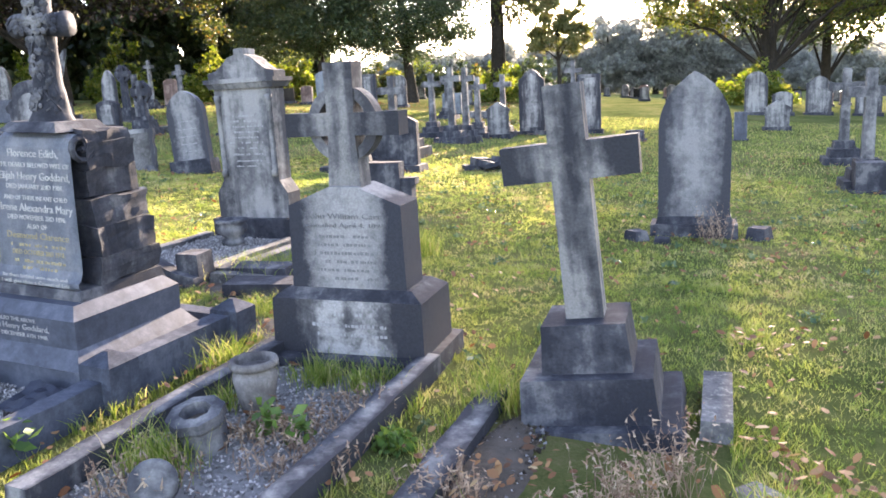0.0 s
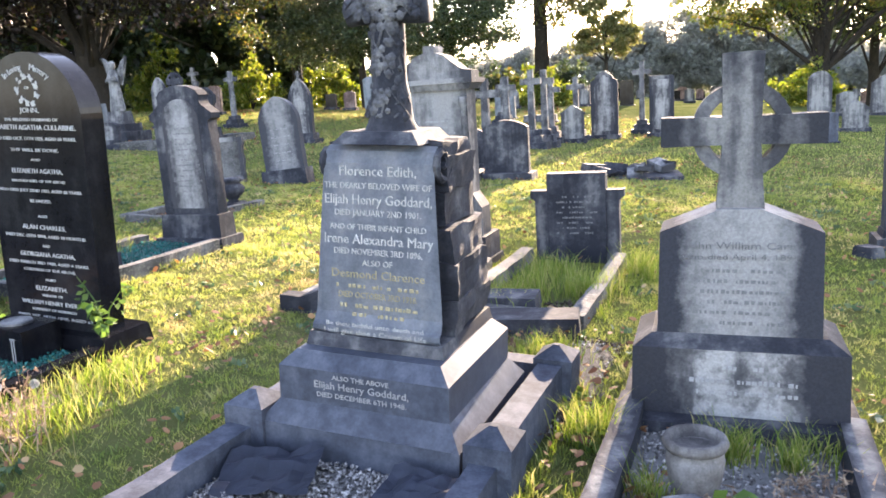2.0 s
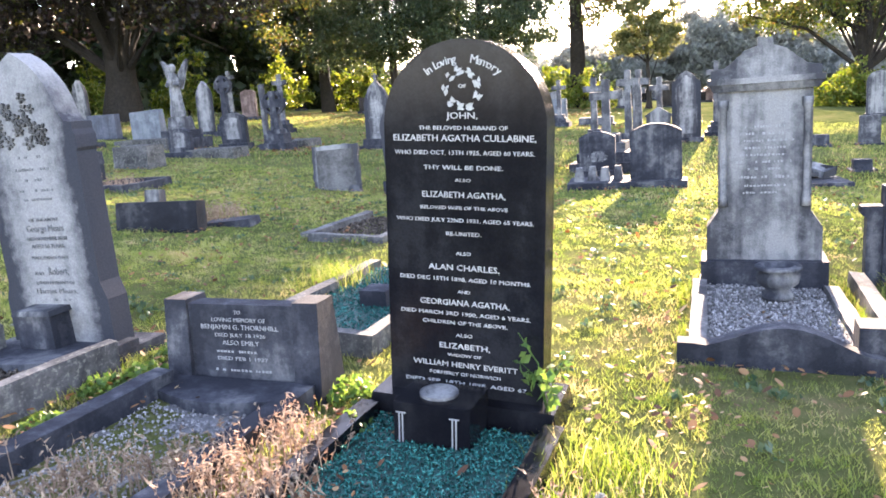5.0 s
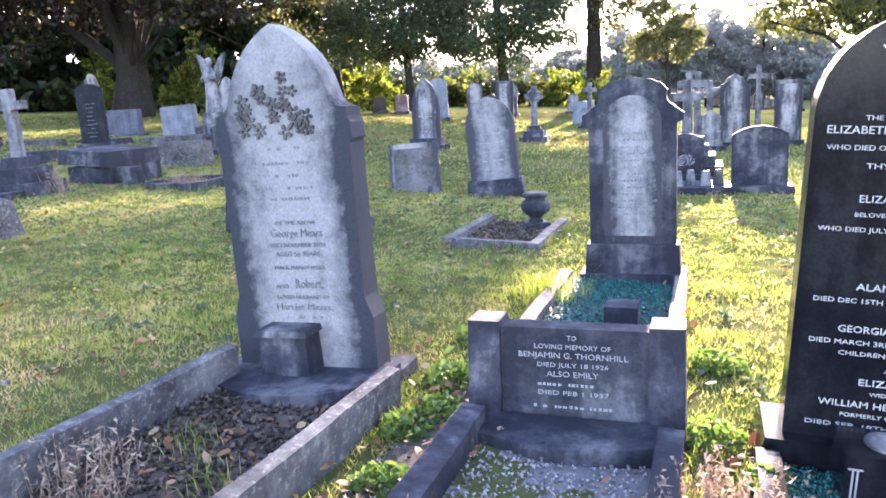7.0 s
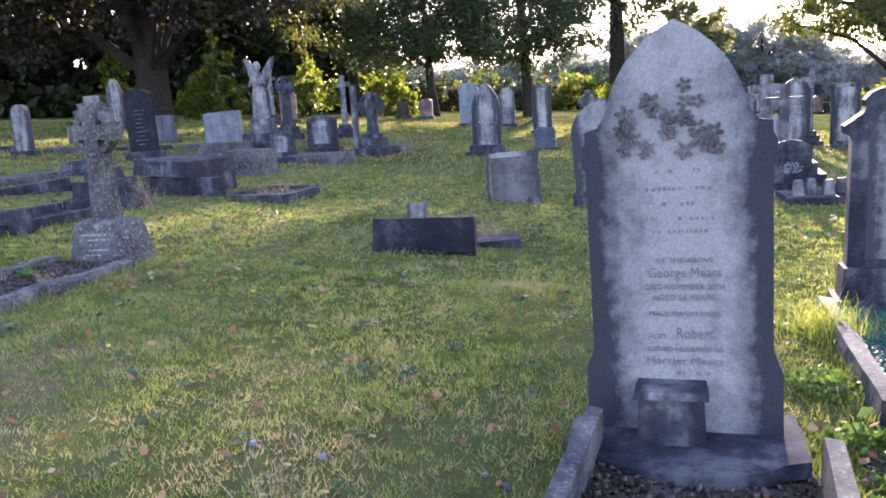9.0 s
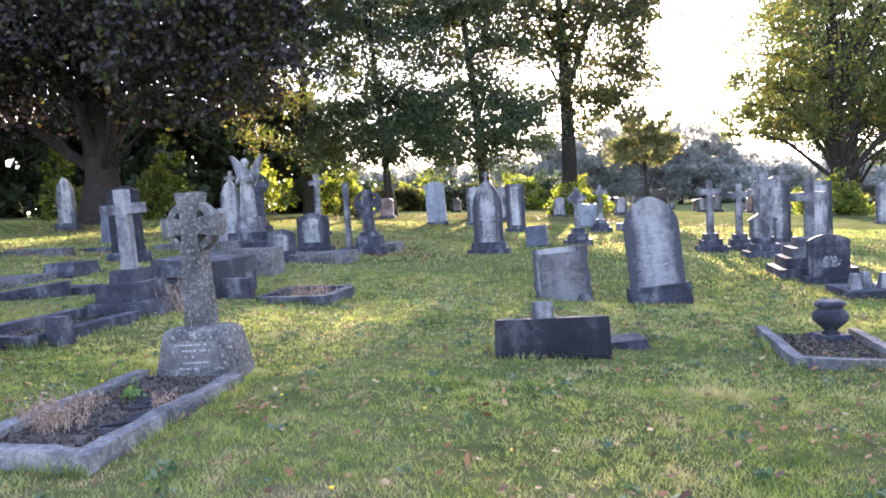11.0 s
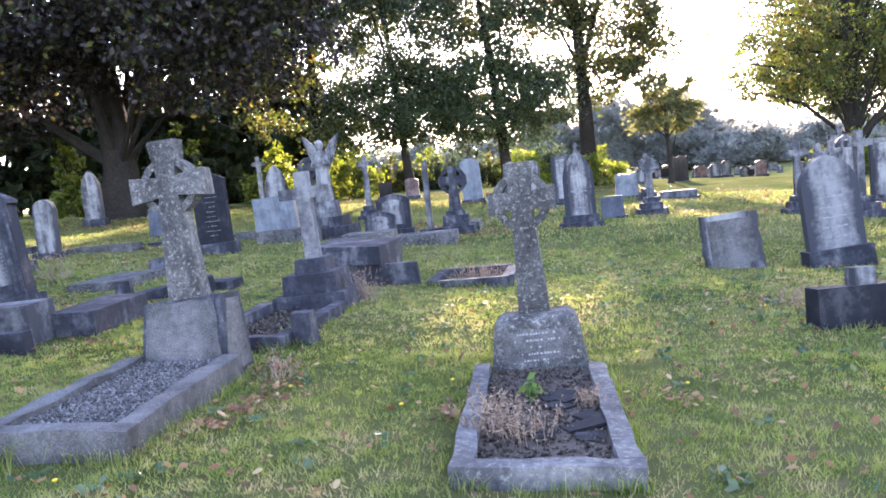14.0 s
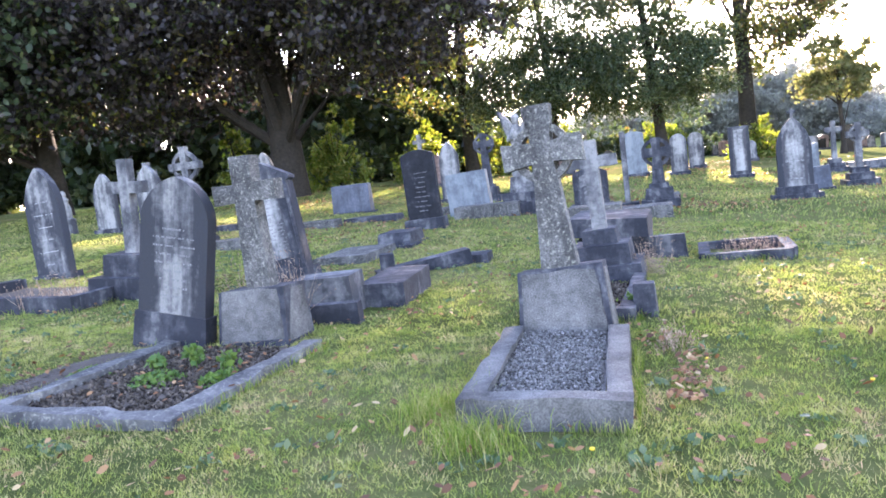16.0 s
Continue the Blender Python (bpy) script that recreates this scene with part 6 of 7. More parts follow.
# small stones scattered into the distance
rng = random.Random(77)
protos = [simple(-6.9, 39.5, "low", 0.62, 0.95, BROWN, "small brown modern headstone"), simple(-8.0, 40.5, "flat", 0.6, 0.8, BLACK, "small black modern headstone"), simple(1.2, 39.0, "round", 0.55, 0.95, GREY, "small grey modern headstone"), simple(5.0, 41.0, "low", 0.6, 0.9, PALE, "small white modern headstone")]
for i in range(150):
    y = rng.uniform(44, 95)
    x = rng.uniform(-14, 12) if i < 50 else rng.uniform(6, 58)
    p = protos[rng.choice((0, 1, 1, 2, 2, 3))]
    s = rng.uniform(0.8, 1.15)
    copy_thing(p, place(x, y, -18 + rng.uniform(-5, 5)) @ Matrix.Diagonal((s, s, s, 1)))

# ---- turf, litter and small plants ----
# bare earth where kerbs stand close: x, y, half length, half width, turn
SOIL = ((-1.12, 4.45, 0.75, 0.20, 68), (-0.98, 3.15, 0.55, 0.13, 68), (0.10, 2.55, 0.75, 0.17, 68), (-5.72, 5.55, 0.85, 0.16, 68), (-4.62, 4.65, 0.75, 0.13, 68), (-16.6, 11.5, 0.7, 0.25, 60), (-1.35, 5.5, 0.5, 0.35, 0))


def soil(x, y, a, b, turn, seed):
    g = np.random.default_rng(seed)
    c, s = math.cos(radians(turn)), math.sin(radians(turn))
    vs, fs, seg, ring = [], [], 40, 6
    for i in range(ring + 1):
        for j in range(seg):
            t = 2 * math.pi * j / seg
            r = i / ring * (1 + 0.22 * noise.noise(Vector((2 * math.cos(t), 2 * math.sin(t), seed))) + 0.12 * noise.noise(Vector((7 * math.cos(t), 7 * math.sin(t), seed))))
            lx, ly = a * r * math.cos(t), b * r * math.sin(t)
            px, py = x + lx * c - ly * s, y + lx * s + ly * c
            vs.append((px, py, gz(px, py) + 0.014 * (1 - (i / ring) ** 3) - 0.006 * (i == ring) + 0.008 * noise.noise(Vector((px * 9, py * 9, 0)))))
    for i in range(ring):
        for j in range(seg):
            fs.append((i * seg + j, i * seg + (j + 1) % seg, (i + 1) * seg + (j + 1) % seg, (i + 1) * seg + j))
    tagged(new("bare_soil", mesh_from("bare_soil", np.array(vs), np.array(fs)[:, ::-1], EARTH)), "bare dark soil strewn with leaves", "soil", kind="stuff")
    m = place(x, y, turn - 90)
    plot(m, -b * 0.62, b * 0.62, -a * 0.75, a * 0.75)


for i, s_ in enumerate(SOIL):
    soil(*s_, i)
FLOWERS = ((-11.36, 9.56), (-10.97, 9.95), (-12.02, 10.23), (-13.08, 8.86), (-9.28, 7.55), (-8.34, 7.92), (-9.63, 9.35), (-9.59, 10.15), (-8.7, 8.82), (-7.74, 11.44))
PEBBLES = ((-7.15, 5.79, 0.07), (-7.21, 5.9, 0.05), (-6.97, 6.65, 0.06), (-8.15, 6.22, 0.08), (-7.85, 6.1, 0.07))
PLOT_ARR = [(np.array(m), x0, x1, y0, y1) for m, x0, x1, y0, y1 in PLOTS]


def bare(x, y, pad=0.0):
    """True where a grave plot covers the ground."""
    out = np.zeros(len(x), bool)
    for m, x0, x1, y0, y1 in PLOT_ARR:
        lx, ly = m[0, 0] * x + m[0, 1] * y + m[0, 3], m[1, 0] * x + m[1, 1] * y + m[1, 3]
        out |= (lx > x0 - pad) & (lx < x1 + pad) & (ly > y0 - pad) & (ly < y1 + pad)
    return out


def patchy(x, y):
    return 0.5 + 0.25 * np.sin(1.7 * x + 0.9 * np.sin(1.3 * y)) * np.cos(1.4 * y + 0.8 * np.sin(0.9 * x)) + 0.25 * np.sin(4.1 * x + 2.0 * np.sin(2.7 * y)) * np.sin(3.7 * y + 1.1 * x)


def blades(name, x, y, z, h, w, mat, rng, bend=0.5, three=True):
    k = len(x)
    a, b2 = rng.uniform(0, 2 * np.pi, k), rng.uniform(0, 2 * np.pi, k)
    root = np.stack([x, y, z], 1)
    side = np.stack([np.cos(a), np.sin(a), np.zeros(k)], 1) * w[:, None] / 2
    lean_ = np.stack([np.cos(b2), np.sin(b2), np.zeros(k)], 1) * (h * bend * rng.uniform(0.2, 1.4, k))[:, None]
    up = np.zeros((k, 3))
    up[:, 2] = h
    if three:
        mid = root + up * 0.6 + lean_ * 0.3
        tip = root + up + lean_
        vs = np.stack([root - side, root + side, mid + side * 0.8, mid - side * 0.8, tip], 1).reshape(-1, 3)
        i = np.arange(k) * 5
        f = np.concatenate([np.stack([i, i + 1, i + 2], 1), np.stack([i, i + 2, i + 3], 1), np.stack([i + 3, i + 2, i + 4], 1)])
    else:
        vs = np.stack([root - side, root + side, root + up + lean_], 1).reshape(-1, 3)
        i = np.arange(k) * 3
        f = np.stack([i, i + 1, i + 2], 1)
    return mesh_from(name, vs, f, mat)


rng = np.random.default_rng(12)
for name, k, v0, v1, per, three in (("grass", 112000, 1.2, 6.5, 7, False), ("lawn_grass", 84000, 6.2, 15.0, 5, False)):
    x = rng.uniform(-22, 10, k)
    y = -0.4 * x + v0 + (v1 - v0) * rng.random(k) ** 1.25
    p = patchy(x * 1.3, y * 1.3)
    keep = ~bare(x, y, 0.0) & (rng.random(k) < 0.6 + 0.5 * p)
    x, y, p = x[keep], y[keep], p[keep]
    tall = (0.020 + 0.026 * p + 0.05 * np.clip(p - 0.72, 0, 1)) * rng.uniform(0.5, 1.4, len(x))
    spread = 0.012 + 0.020 * rng.random(len(x))
    xx = (x[:, None] + rng.normal(size=(len(x), per)) * spread[:, None]).ravel()
    yy = (y[:, None] + rng.normal(size=(len(x), per)) * spread[:, None]).ravel()
    h = np.repeat(tall, per) * rng.uniform(0.5, 1.3, len(xx))
    wide = rng.uniform(0.004, 0.0085, len(xx)) if name == "grass" else rng.uniform(0.006, 0.012, len(xx))
    ob = new(name, blades(name, xx, yy, ground_z(xx, yy) - 0.004, h, wide, BLADE, rng, 0.9, three))
    tagged(ob, "short green mown lawn grass blades", "grass", kind="stuff")
k = 150000
x = rng.uniform(-30, 22, k)
y = -0.4 * x + rng.uniform(11, 34, k)
keep = ~bare(x, y)
x, y = x[keep], y[keep]
ob = new("far_grass", blades("far_grass", x, y, ground_z(x, y) - 0.004, rng.uniform(0.03, 0.075, len(x)), rng.uniform(0.010, 0.022, len(x)), BLADE, rng, 0.8, False))
tagged(ob, "short green mown lawn grass farther off", "grass", kind="stuff")

# longer grass where the mower cannot reach, along kerbs
xs, ys = [], []
for m_, x0, x1, y0, y1 in PLOTS[:-len(SOIL)]:
    inv = m_.inverted()
    kk = 900
    t = rng.random(kk)
    s = rng.integers(0, 3, kk)
    lx = np.where(s == 0, x0 - np.abs(rng.normal(0, 0.03, kk)), np.where(s == 1, x1 + np.abs(rng.normal(0, 0.03, kk)), x0 + (x1 - x0) * t))
    ly = np.where(s == 2, y0 - np.abs(rng.normal(0, 0.03, kk)), y0 + (y1 - y0) * t)
    gate = np.sin(lx * 9 + x0 * 50) * np.sin(ly * 7 + y0 * 31) > -0.1
    lx, ly = lx[gate], ly[gate]
    mm = np.array(inv)
    xs.append(mm[0, 0] * lx + mm[0, 1] * ly + mm[0, 3])
    ys.append(mm[1, 0] * lx + mm[1, 1] * ly + mm[1, 3])
x, y = np.concatenate(xs), np.concatenate(ys)
keep = ~bare(x, y, -0.01)
x, y = x[keep], y[keep]
ob = new("kerb_grass", blades("kerb_grass", x, y, ground_z(x, y), rng.uniform(0.03, 0.10, len(x)), rng.uniform(0.003, 0.006, len(x)), LONG_BLADE, rng, 0.6))
tagged(ob, "longer unmown grass along the kerbs", "grass", kind="stuff")


def tussock(x, y, r, h, count, seed, z=0.0, mat=None):
    g = np.random.default_rng(seed)
    px, py = x + g.normal(0, r * 0.45, count), y + g.normal(0, r * 0.45, count)
    ob = new("grass_tussock", blades("grass_tussock", px, py, ground_z(px, py) + z, h * g.uniform(0.4, 1.2, count), g.uniform(0.003, 0.006, count), mat or LONG_BLADE, g, 0.7))
    return tagged(ob, "tuft of long unmown green grass", "grass tuft", "long grass tufts", "stuff")


for i, (x, y, r, h, c, z) in enumerate(((-1.28, 4.35, 0.22, 0.12, 300, 0), (-1.18, 4.8, 0.2, 0.13, 300, 0), (-0.62, 3.62, 0.16, 0.11, 200, 0.02), (-0.30, 3.60, 0.16, 0.11, 200, 0.02), (-1.12, 3.78, 0.13, 0.19, 260, 0.0), (-1.0, 3.29, 0.08, 0.13, 120, 0.02), (-0.41, 3.49, 0.07, 0.13, 120, 0.02), (-0.6, 3.6, 0.08, 0.14, 120, 0.02), (-1.17, 2.75, 0.10, 0.12, 160, 0.02), (-1.14, 6.2, 0.16, 0.22, 260, 0), (-1.1, 2.75, 0.18, 0.16, 300, 0.02), (-0.72, 6.2, 0.3, 0.20, 600, 0), (-0.9, 6.8, 0.25, 0.18, 400, 0), (-1.4, 5.9, 0.35, 0.17, 600, 0), (0.25, 3.35, 0.16, 0.22, 300, 0),
                                                 (1.15, 2.25, 0.2, 0.2, 350, 0), (-4.95, 7.6, 0.3, 0.22, 500, 0), (-3.5, 4.5, 0.3, 0.13, 420, 0), (-3.55, 4.0, 0.3, 0.14, 420, 0), (-13.75, 9.6, 0.25, 0.18, 450, 0), (-13.6, 9.1, 0.3, 0.16, 450, 0), (-6.75, 5.3, 0.2, 0.10, 90, 0.02), (-6.5, 5.0, 0.2, 0.10, 90, 0.02), (-0.2, 6.7, 0.2, 0.25, 350, 0), (0.1, 2.1, 0.2, 0.16, 300, 0))):
    tussock(x, y, r, h, c, 200 + i, z)


def weeds(x, y, r, h, count, seed, z=0.0, mat=None, label="clump of dry straw-coloured seeded weeds", name="dry_weed"):
    """Branching dead stems with seed heads."""
    g = np.random.default_rng(seed)
    tri = []
    for _ in range(count):
        a, d = g.uniform(0, 6.28), r * g.random() ** 0.6
        root = np.array([d * math.cos(a), d * math.sin(a), 0])
        top = root + np.array([g.normal(0, 0.25 * h), g.normal(0, 0.25 * h), h * g.uniform(0.4, 1.1)])
        w = np.array([0.0025, 0.0025, 0])
        tri += [root - w, root + w, top]
        for _ in range(9):
            q = root + (top - root) * g.uniform(0.35, 1.05)
            o = g.normal(0, 0.015, 3)
            u = np.cross(o, g.normal(size=3))
            u *= 0.005 / (np.linalg.norm(u) + 1e-9)
            tri += [q - u, q + u, q + o]
    vs = np.array(tri)
    i = np.arange(len(vs)).reshape(-1, 3)
    ob = new(name, mesh_from(name, vs, i, mat or STRAW))
    ob.matrix_world = pose(x, y, gz(x, y) + z)
    return tagged(ob, label, "weed", "dry weeds", "stuff")


for i, (x, y, r, h, c, z) in enumerate(((0.62, 2.45, 0.16, 0.2, 60, 0), (0.85, 2.62, 0.12, 0.28, 40, 0), (0.45, 2.25, 0.2, 0.12, 70, 0), (0.0, 2.55, 0.16, 0.12, 70, 0), (-0.15, 2.2, 0.2, 0.12, 80, 0), (-0.55, 2.75, 0.25, 0.1, 90, 0.02), (-0.75, 3.0, 0.2, 0.1, 80, 0.02), (-0.4, 3.2, 0.2, 0.1, 70, 0.02), (-1.1, 2.6, 0.2, 0.14, 60, 0.02),
                                                 (-10.98, 8.85, 0.16, 0.20, 60, 0.04), (-10.86, 8.7, 0.16, 0.22, 50, 0.04), (-10.85, 9.2, 0.14, 0.15, 36, 0.04), (-10.35, 9.1, 0.1, 0.12, 30, 0.04), (-4.75, 4.75, 0.2, 0.22, 90, 0), (-4.95, 4.4, 0.2, 0.2, 90, 0), (-3.75, 4.0, 0.15, 0.25, 40, 0), (-3.6, 3.75, 0.2, 0.3, 50, 0), (-5.5, 4.45, 0.25, 0.14, 100, 0.03), (-5.1, 4.5, 0.22, 0.14, 90, 0.03), (-4.75, 4.3, 0.2, 0.16, 70, 0.03), (-7.0, 5.0, 0.2, 0.22, 80, 0), (-6.0, 4.6, 0.15, 0.18, 50, 0),
                                                 (-15.4, 12.6, 0.14, 0.55, 50, 0.1), (-14.95, 12.5, 0.14, 0.6, 50, 0.1), (-18.3, 15.0, 0.4, 0.35, 70, 0.08), (-7.2, 11.6, 0.4, 0.2, 130, 0), (-6.9, 11.2, 0.35, 0.18, 110, 0), (-9.6, 14.9, 0.4, 0.28, 120, 0), (-11.2, 13.9, 0.2, 0.4, 60, 0), (2.6, 7.15, 0.15, 0.35, 50, 0), (-16.0, 18.8, 0.3, 0.5, 50, 0), (-12.1, 10.6, 0.12, 0.2, 40, 0), (-7.92, 5.47, 0.05, 0.5, 10, 0))):
    weeds(x, y, r, h, c, 300 + i, z)


def broad_weed(x, y, h, count, seed, z=0.0, label="low green broad-leaved weed among stones"):
    g = np.random.default_rng(seed)
    e = thing("weed_plant", label, "weed", pose(x, y, gz(x, y) + z), "green weeds")
    bm = bmesh.new()
    pts = []
    for s in range(4):
        a = g.uniform(0, 6.28)
        tip = (0.3 * h * math.cos(a), 0.3 * h * math.sin(a), h * g.uniform(0.6, 1))
        tube(bm, [(0, 0, -0.02), (tip[0] * 0.3, tip[1] * 0.3, tip[2] * 0.6), tip], [0.005, 0.004, 0.002], 5)
        for _ in range(count // 4):
            f = g.uniform(0.25, 1.0)
            pts.append([tip[0] * f + g.normal(0, 0.03), tip[1] * f + g.normal(0, 0.03), tip[2] * f + g.normal(0, 0.02)])
    part("stem", bm, WEED, e)
    ob = tagged(new("leafage", leaf_mesh("leafage", np.array(pts), 0.055, WEED, g, 0.2)), kind="stuff")
    ob.parent = e


broad_weed(-3.68, 4.98, 0.38, 44, 1, 0.1, "tall green weed growing against a black kerb")
broad_weed(-0.72, 3.05, 0.14, 50, 2, 0.02)
broad_weed(-0.6, 2.95, 0.12, 40, 3, 0.02)
broad_weed(-1.72, 2.85, 0.16, 24, 4)
broad_weed(-15.5, 11.2, 0.16, 70, 5, 0.04)
broad_weed(-15.2, 11.0, 0.14, 60, 6, 0.04)
broad_weed(-15.75, 11.1, 0.12, 60, 7, 0.04)
broad_weed(-10.6, 9.35, 0.12, 30, 8, 0.04)
broad_weed(-5.62, 6.0, 0.2, 30, 9)
broad_weed(-12.0, 12.0, 0.2, 40, 10)

for i, (x, y, h) in enumerate(((-4.02, 3.72, 0.24), (-3.95, 3.45, 0.22), (-3.70, 3.95, 0.2), (-3.62, 4.1, 0.16))):
    e = thing("dandelion_clock", "white dandelion seed head on a thin stem", "dandelion", pose(x, y, gz(x, y)), "dandelion clocks")
    bm = bmesh.new()
    tube(bm, [(0, 0, 0), (0.01, 0, h * 0.5), (0, 0.01, h)], [0.003, 0.0025, 0.002], 5)
    part("stem", bm, WEED, e)
    g = np.random.default_rng(i)
    d = g.normal(size=(260, 3))
    d /= np.linalg.norm(d, axis=1)[:, None]
    u = np.cross(d, g.normal(size=(260, 3))) * 0.002
    c = np.array([0, 0.01, h])
    vs = np.stack([c + d * 0.004, c + d * 0.022 - u, c + d * 0.022 + u], 1).reshape(-1, 3)
    ob = new("seed_head", mesh_from("seed_head", vs, np.arange(780).reshape(-1, 3), LETTER))
    ob.parent = e


def litter(name, x, y, z, size, mat, label, seed, curl=0.5):
    g = np.random.default_rng(seed)
    k = len(x)
    a = g.uniform(0, 6.28, k)
    s = size * g.uniform(0.5, 1.4, k)
    tilt = g.normal(0, 0.35, (k, 2))
    base = np.array([[-1, 0], [-0.3, -0.55], [0.5, -0.5], [1, 0], [0.5, 0.5], [-0.3, 0.55]])
    vs = []
    for bx, by in base:
        lx, ly = bx * s * 0.5, by * s * 0.5
        px, py = lx * np.cos(a) - ly * np.sin(a), lx * np.sin(a) + ly * np.cos(a)
        vs.append(np.stack([x + px, y + py, z + 0.012 + px * tilt[:, 0] + py * tilt[:, 1] + curl * s * (abs(by) + 0.4 * abs(bx)) * 0.3], 1))
    vs = np.stack(vs, 1).reshape(-1, 3)
    i = np.arange(k) * 6
    f = np.concatenate([np.stack([i, i + 1, i + 5], 1), np.stack([i + 1, i + 2, i + 5], 1), np.stack([i + 2, i + 4, i + 5], 1), np.stack([i + 2, i + 3, i + 4], 1)])
    return tagged(new(name, mesh_from(name, vs, f, mat)), label, "fallen leaves", kind="stuff")


g = np.random.default_rng(5)
k = 11000
x = g.uniform(-20, 9, k)
y = -0.4 * x + 1.4 + 18 * g.random(k) ** 1.3
keep = ~bare(x, y) | (g.random(k) < 0.15)
x, y = x[keep], y[keep]
cl = [(-12.42, 9.5, 0.06, 40), (-12.3, 9.75, 0.06, 45), (-12.2, 10.0, 0.06, 45), (-12.1, 10.3, 0.06, 40), (1.45, 2.6, 0.14, 45), (0.45, 2.55, 0.2, 40), (-0.1, 2.2, 0.25, 60), (-1.6, 3.1, 0.25, 45), (-11.1, 9.3, 0.08, 30), (-9.8, 9.1, 0.12, 50), (-3.0, 5.3, 0.3, 60), (2.1, 4.2, 0.12, 18), (-2.0, 5.1, 0.3, 40), (-8.6, 8.0, 0.25, 24), (-6.9, 9.6, 0.3, 24), (-4.4, 17.0, 0.9, 90), (-1.0, 3.9, 0.25, 30), (-7.3, 16.0, 0.9, 80), (-12.15, 10.9, 0.15, 40)]
for i in range(95):     # drifts of leaves among the turf
    cx = g.uniform(-19, 8)
    cl.append((cx, -0.4 * cx + 2.5 + 15 * g.random() ** 1.2, g.uniform(0.08, 0.3), int(g.uniform(8, 26))))
for i in range(26):     # under the trees
    cl.append((g.uniform(-22, 6), g.uniform(25, 40), g.uniform(0.5, 1.2), 120))
cl += [(-6.5, 5.2, 0.25, 60), (-6.3, 4.9, 0.25, 50), (-15.4, 11.1, 0.4, 60), (-10.6, 9.2, 0.2, 40), (0.6, 2.4, 0.3, 60), (-3.2, 4.9, 0.2, 30), (-1.2, 5.0, 0.3, 50)]
for s_ in SOIL:
    cl += [(s_[0] + g.normal(0, 0.12), s_[1] + g.normal(0, 0.3), 0.12, 16) for _ in range(3)]
xs, ys = [x], [y]
for cx, cy, r, c in cl:
    xs.append(g.normal(cx, r, c))
    ys.append(g.normal(cy, r, c))
x, y = np.concatenate(xs), np.concatenate(ys)
litter("fallen_leaves", x, y, ground_z(x, y) + 0.032, 0.046, FALLEN, "scattered brown and orange fallen leaves", 6)


x, y = [], []
for i in range(70):     # brown drifts under the far trees
    cx, cy, r = g.uniform(-20, 5), g.uniform(21, 41), g.uniform(0.5, 1.3)
    x.append(g.normal(cx, r, 80))
    y.append(g.normal(cy, r * 0.8, 80))
x, y = np.concatenate(x), np.concatenate(y)
litter("far_fallen_leaves", x, y, ground_z(x, y) + 0.03, 0.08, FALLEN, "brown leaf drifts under distant trees", 9)


def chips(m, w, length, count, size, z, mat, label, seed, y0=0.0):
    """Loose stone chips heaped over a plot."""
    g = np.random.default_rng(seed)
    lx, ly = g.uniform(-w / 2, w / 2, count), g.uniform(y0 - length, y0, count)
    m = m @ pose(0, 0, 0, -1.0, 2.8, 0)
    mm = np.array(m)
    c = np.stack([mm[0, 0] * lx + mm[0, 1] * ly + mm[0, 3], mm[1, 0] * lx + mm[1, 1] * ly + mm[1, 3], mm[2, 0] * lx + mm[2, 1] * ly + mm[2, 3] + z + g.uniform(-0.004, 0.012, count)], 1)
    corners = np.array([[1, 0, -0.5], [-0.5, 0.87, -0.5], [-0.5, -0.87, -0.5], [0, 0, 0.9]])
    s = size * g.uniform(0.5, 1.3, (count, 1, 1))
    q = g.normal(size=(count, 3, 3))
    u, _, vt = np.linalg.svd(q)
    pts = c[:, None] + np.einsum("kij,lj->kli", u @ vt, corners) * s * 0.6
    i = np.arange(count)[:, None] * 4
    f = np.concatenate([i + np.array([t]) for t in ((0, 2, 1), (0, 1, 3), (1, 2, 3), (2, 0, 3))])
    return tagged(new("chippings", mesh_from("chippings", pts.reshape(-1, 3), f, mat)), label, "chippings", kind="stuff")


chips(KM, 0.90, 1.43, 7000, 0.016, 0.058, CHIPS, "pale grey gravel in a granite kerb", 1, 0.02)
chips(place(-0.47, 3.9, -20), 0.74, 1.7, 2600, 0.016, 0.022, CHIPS, "sparse grey gravel among weeds", 2)
chips(place(-4.08, 5.0, -21), 0.76, 1.82, 9000, 0.014, 0.055, GLASS_CHIPS, "green glass chippings in a black kerb", 3)
chips(place(-4.32, 7.98, -20), 0.72, 1.8, 3500, 0.016, 0.065, GLASS_CHIPS, "green glass chippings in a pale kerb", 4)
chips(place(-12.79, 10.86, -15.5), 0.58, 1.52, 4500, 0.018, 0.155, GREY_CHIPS, "grey gravel in a granite kerb", 5)
chips(place(-1.84, 7.16, -18.5), 0.76, 1.48, 3500, 0.018, 0.085, CHIPS, "grey stone chips in a pale kerb", 6)
chips(place(-5.20, 5.42, -20), 0.68, 1.75, 3000, 0.015, 0.022, CHIPS, "sparse grey gravel among weeds", 7, -0.15)
chips(KM, 0.86, 0.75, 1200, 0.016, 0.0, CHIPS, "grey gravel behind a monument", 8, 0.9)
for i, (x, y, a, b, turn) in enumerate(SOIL[:5]):
    chips(place(x, y, turn - 90), b * 1.7, a * 1.7, 500, 0.018, 0.012, CHIPS, "loose stones on bare soil", 20 + i, a * 0.85)


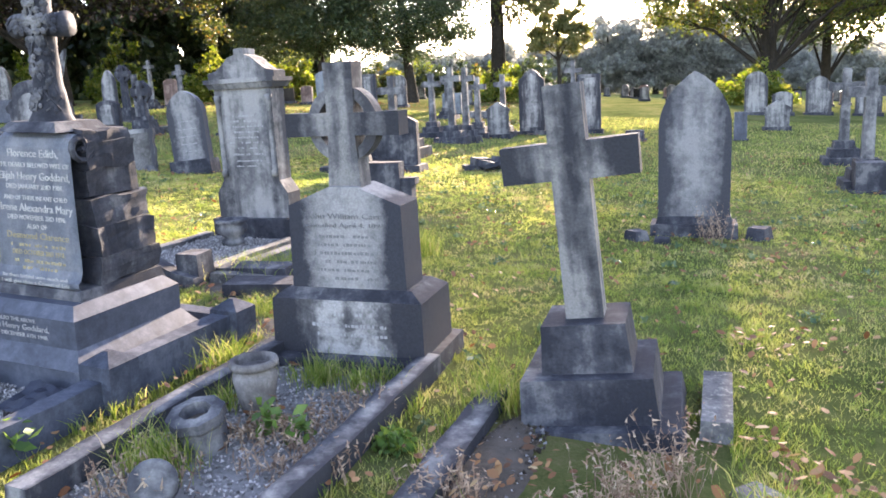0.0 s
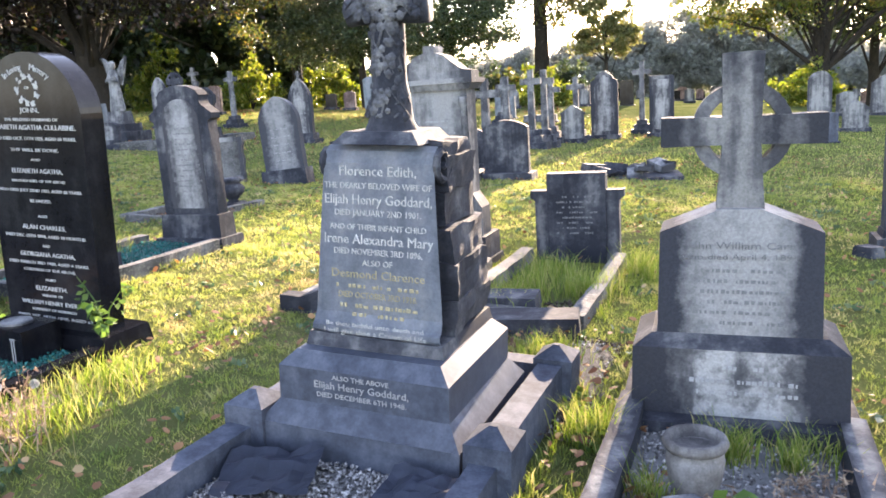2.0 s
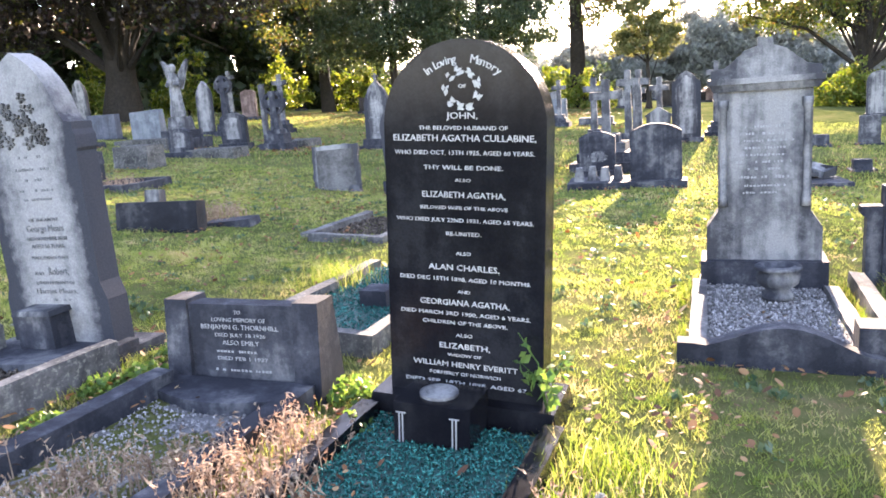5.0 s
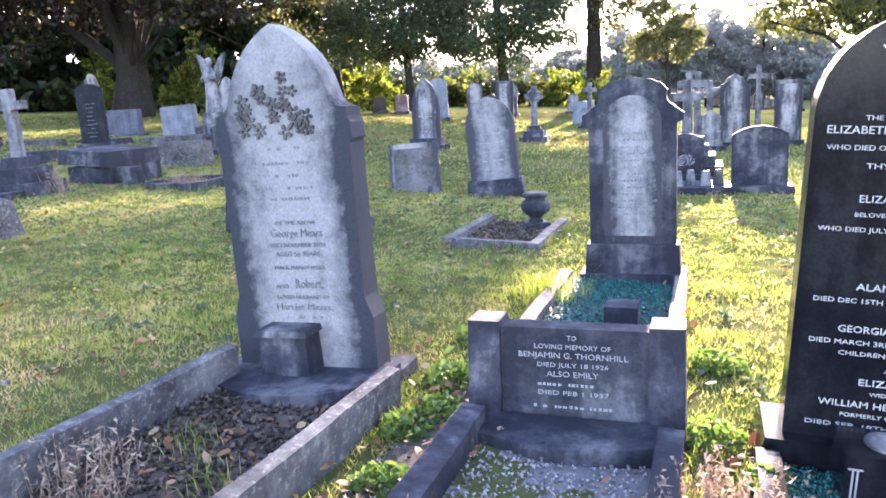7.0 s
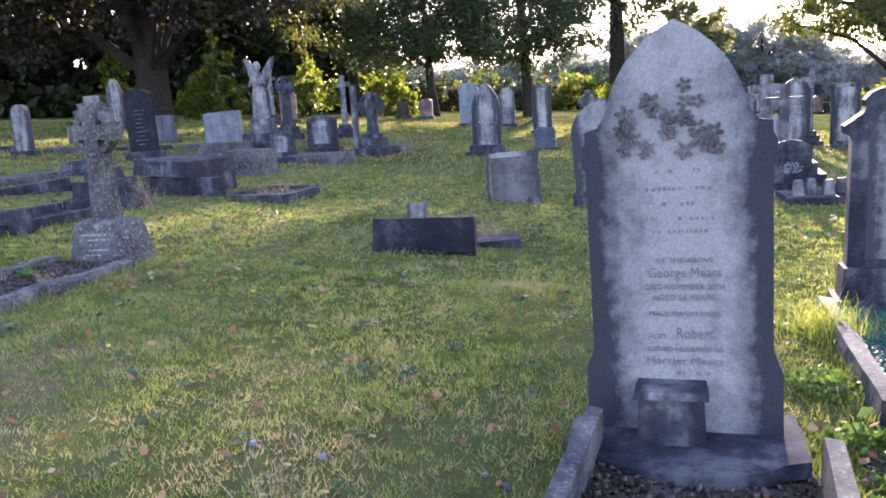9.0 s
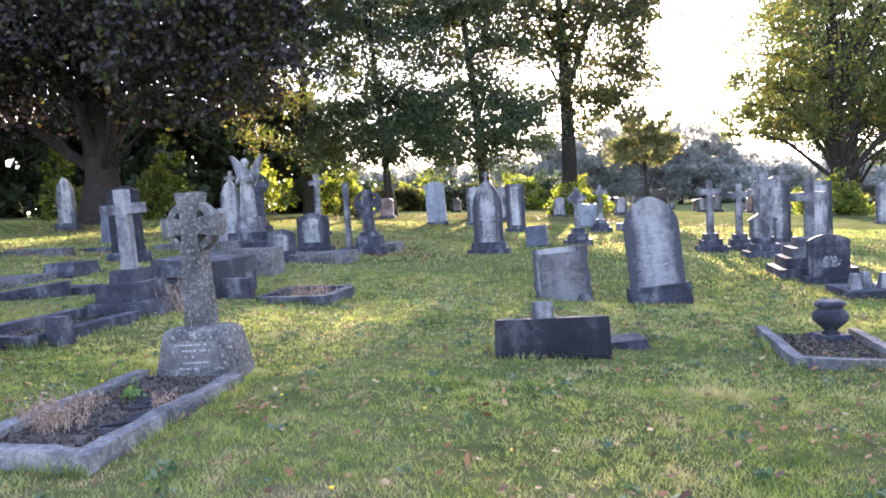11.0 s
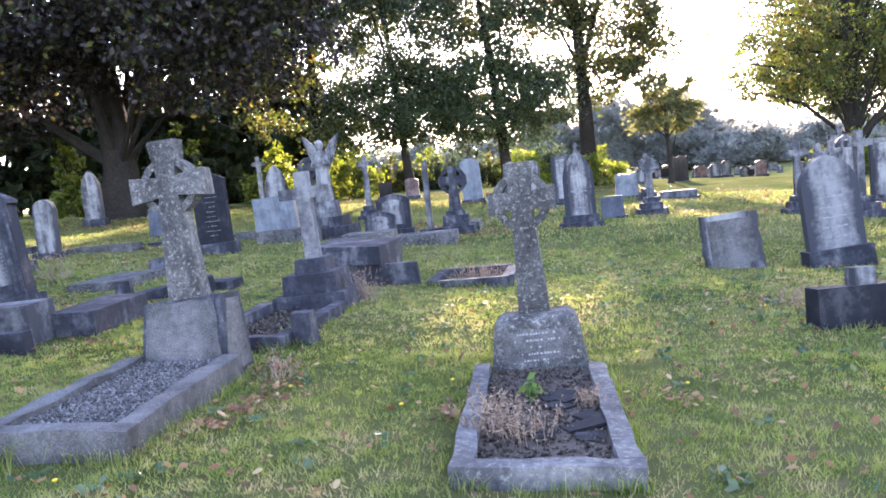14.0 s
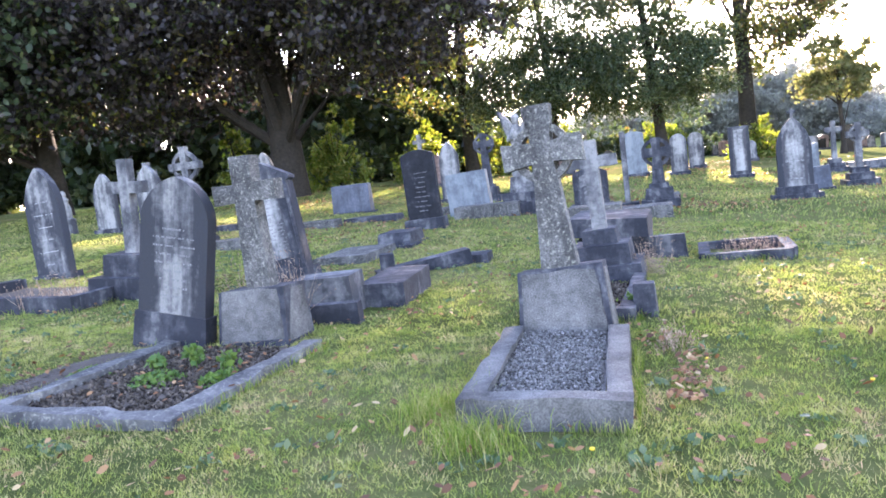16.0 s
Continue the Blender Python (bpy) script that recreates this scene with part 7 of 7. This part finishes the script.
def low_weeds(x, y, r, h, count, seed):
    """A low spreading clump of small leaves."""
    g = np.random.default_rng(seed)
    a, d = g.uniform(0, 6.28, count), r * g.random(count) ** 0.6
    px, py = x + d * np.cos(a), y + d * np.sin(a)
    pts = np.stack([px, py, ground_z(px, py) + 0.012 + h * g.random(count) * (1 - (d / r) ** 2 * 0.7)], 1)
    tagged(new("weed_clump", leaf_mesh("weed_clump", pts, 0.036, WEED, g, -0.4)), "low clump of small-leaved green weeds", "weed", "green weeds", "stuff")


for i, (x, y, r, h) in enumerate(((-5.65, 6.06, 0.16, 0.10), (-5.72, 5.66, 0.13, 0.09), (-5.43, 6.77, 0.2, 0.1), (-5.88, 5.5, 0.12, 0.08), (-5.95, 5.05, 0.12, 0.07), (-4.6, 5.4, 0.14, 0.12), (-4.55, 5.0, 0.1, 0.1), (-4.25, 6.3, 0.16, 0.08), (-1.1, 3.75, 0.1, 0.06), (-1.2, 4.2, 0.13, 0.07), (-0.2, 2.95, 0.1, 0.06), (-15.7, 10.9, 0.2, 0.08), (-15.2, 10.75, 0.18, 0.08), (-16.3, 11.3, 0.2, 0.06))):
    low_weeds(x, y, r, h, int(1500 * r), 400 + i)

g = np.random.default_rng(31)
k = 900
x = g.uniform(-19, 8, k)
y = -0.4 * x + 1.8 + 12 * g.random(k) ** 1.2
keep = ~bare(x, y, 0.05)
x, y = x[keep], y[keep]
px, py = (x[:, None] + g.normal(0, 0.035, (len(x), 9))).ravel(), (y[:, None] + g.normal(0, 0.035, (len(x), 9))).ravel()
pts = np.stack([px, py, ground_z(px, py) + g.uniform(0.015, 0.04, len(px))], 1)
tagged(new("lawn_weeds", leaf_mesh("lawn_weeds", pts, 0.045, LAWN_WEED, g, 0.0)), "flat broad-leaved weeds among mown grass", "weed", kind="stuff")
for i, (x, y) in enumerate(FLOWERS):
    e = thing("dandelion_flower", "small yellow dandelion flower in short grass", "dandelion", pose(x, y, gz(x, y)), "yellow dandelions")
    part("flower_head", lathe([(0.002, 0.030), (0.010, 0.034), (0.014, 0.042), (0.008, 0.046), (0.003, 0.047)], 10), DANDELION, e)
    bm = bmesh.new()
    tube(bm, [(0, 0, -0.01), (0.002, 0, 0.02), (0, 0, 0.04)], [0.003, 0.0025, 0.002], 5)
    part("stem", bm, WEED, e)
for i, (x, y, s) in enumerate((px_, py_, 0.6 * s_) for px_, py_, s_ in PEBBLES):
    e = thing("pale_pebble", "small pale stone lying in short grass", "stone", pose(x, y, gz(x, y), 0, 0, 40 * i), "pale pebbles")
    part("pebble", block(s, s * 0.8, s * 0.6, s * 0.7, s * 0.55, z=-0.005, bevel=0.012, wear=0.008), PALE, e)
chips(place(-15.32, 11.85, -20), 1.15, 1.7, 2600, 0.030, 0.03, CLODS, "clods of dark soil in an old kerb", 11, -0.05)
chips(place(-6.34, 5.95, -23), 0.80, 1.7, 2200, 0.026, 0.04, CLODS, "dark soil and debris in a sunken grave", 12, -0.02)
chips(place(-10.36, 10.0, -17), 0.62, 1.72, 1800, 0.022, 0.05, CLODS, "dark soil crumbs among dead weeds", 13, -0.02)
chips(place(-11.9, 13.5, -20), 0.66, 1.7, 1200, 0.03, 0.03, CLODS, "dark soil crumbs in an old kerb", 14, -0.02)
chips(place(-4.65, 11.0, -20), 0.72, 1.45, 1500, 0.03, 0.03, CLODS, "dark soil crumbs in a pale kerb", 15, -0.02)
for i, (x, y, a, b, turn) in enumerate(SOIL):
    chips(place(x, y, turn - 90), b * 1.8, a * 1.8, 700, 0.026, 0.010, CLODS, "dark soil crumbs and debris", 40 + i, a * 0.9)
g = random.Random(6)
for i in range(9):
    e = thing("slate_piece", "broken flat piece of slate lying on a grave", "slate", pose(-10.62 + g.uniform(-0.22, 0.25), 8.7 + g.uniform(-0.2, 0.7), gz(-10.62, 8.9) + 0.05, g.uniform(-6, 5), g.uniform(-5, 5), g.uniform(0, 360)), "slate pieces")
    part("piece", block(g.uniform(0.1, 0.26), g.uniform(0.08, 0.16), 0.016, z=0, bevel=0.002, wear=0.008), BLACKENED, e)
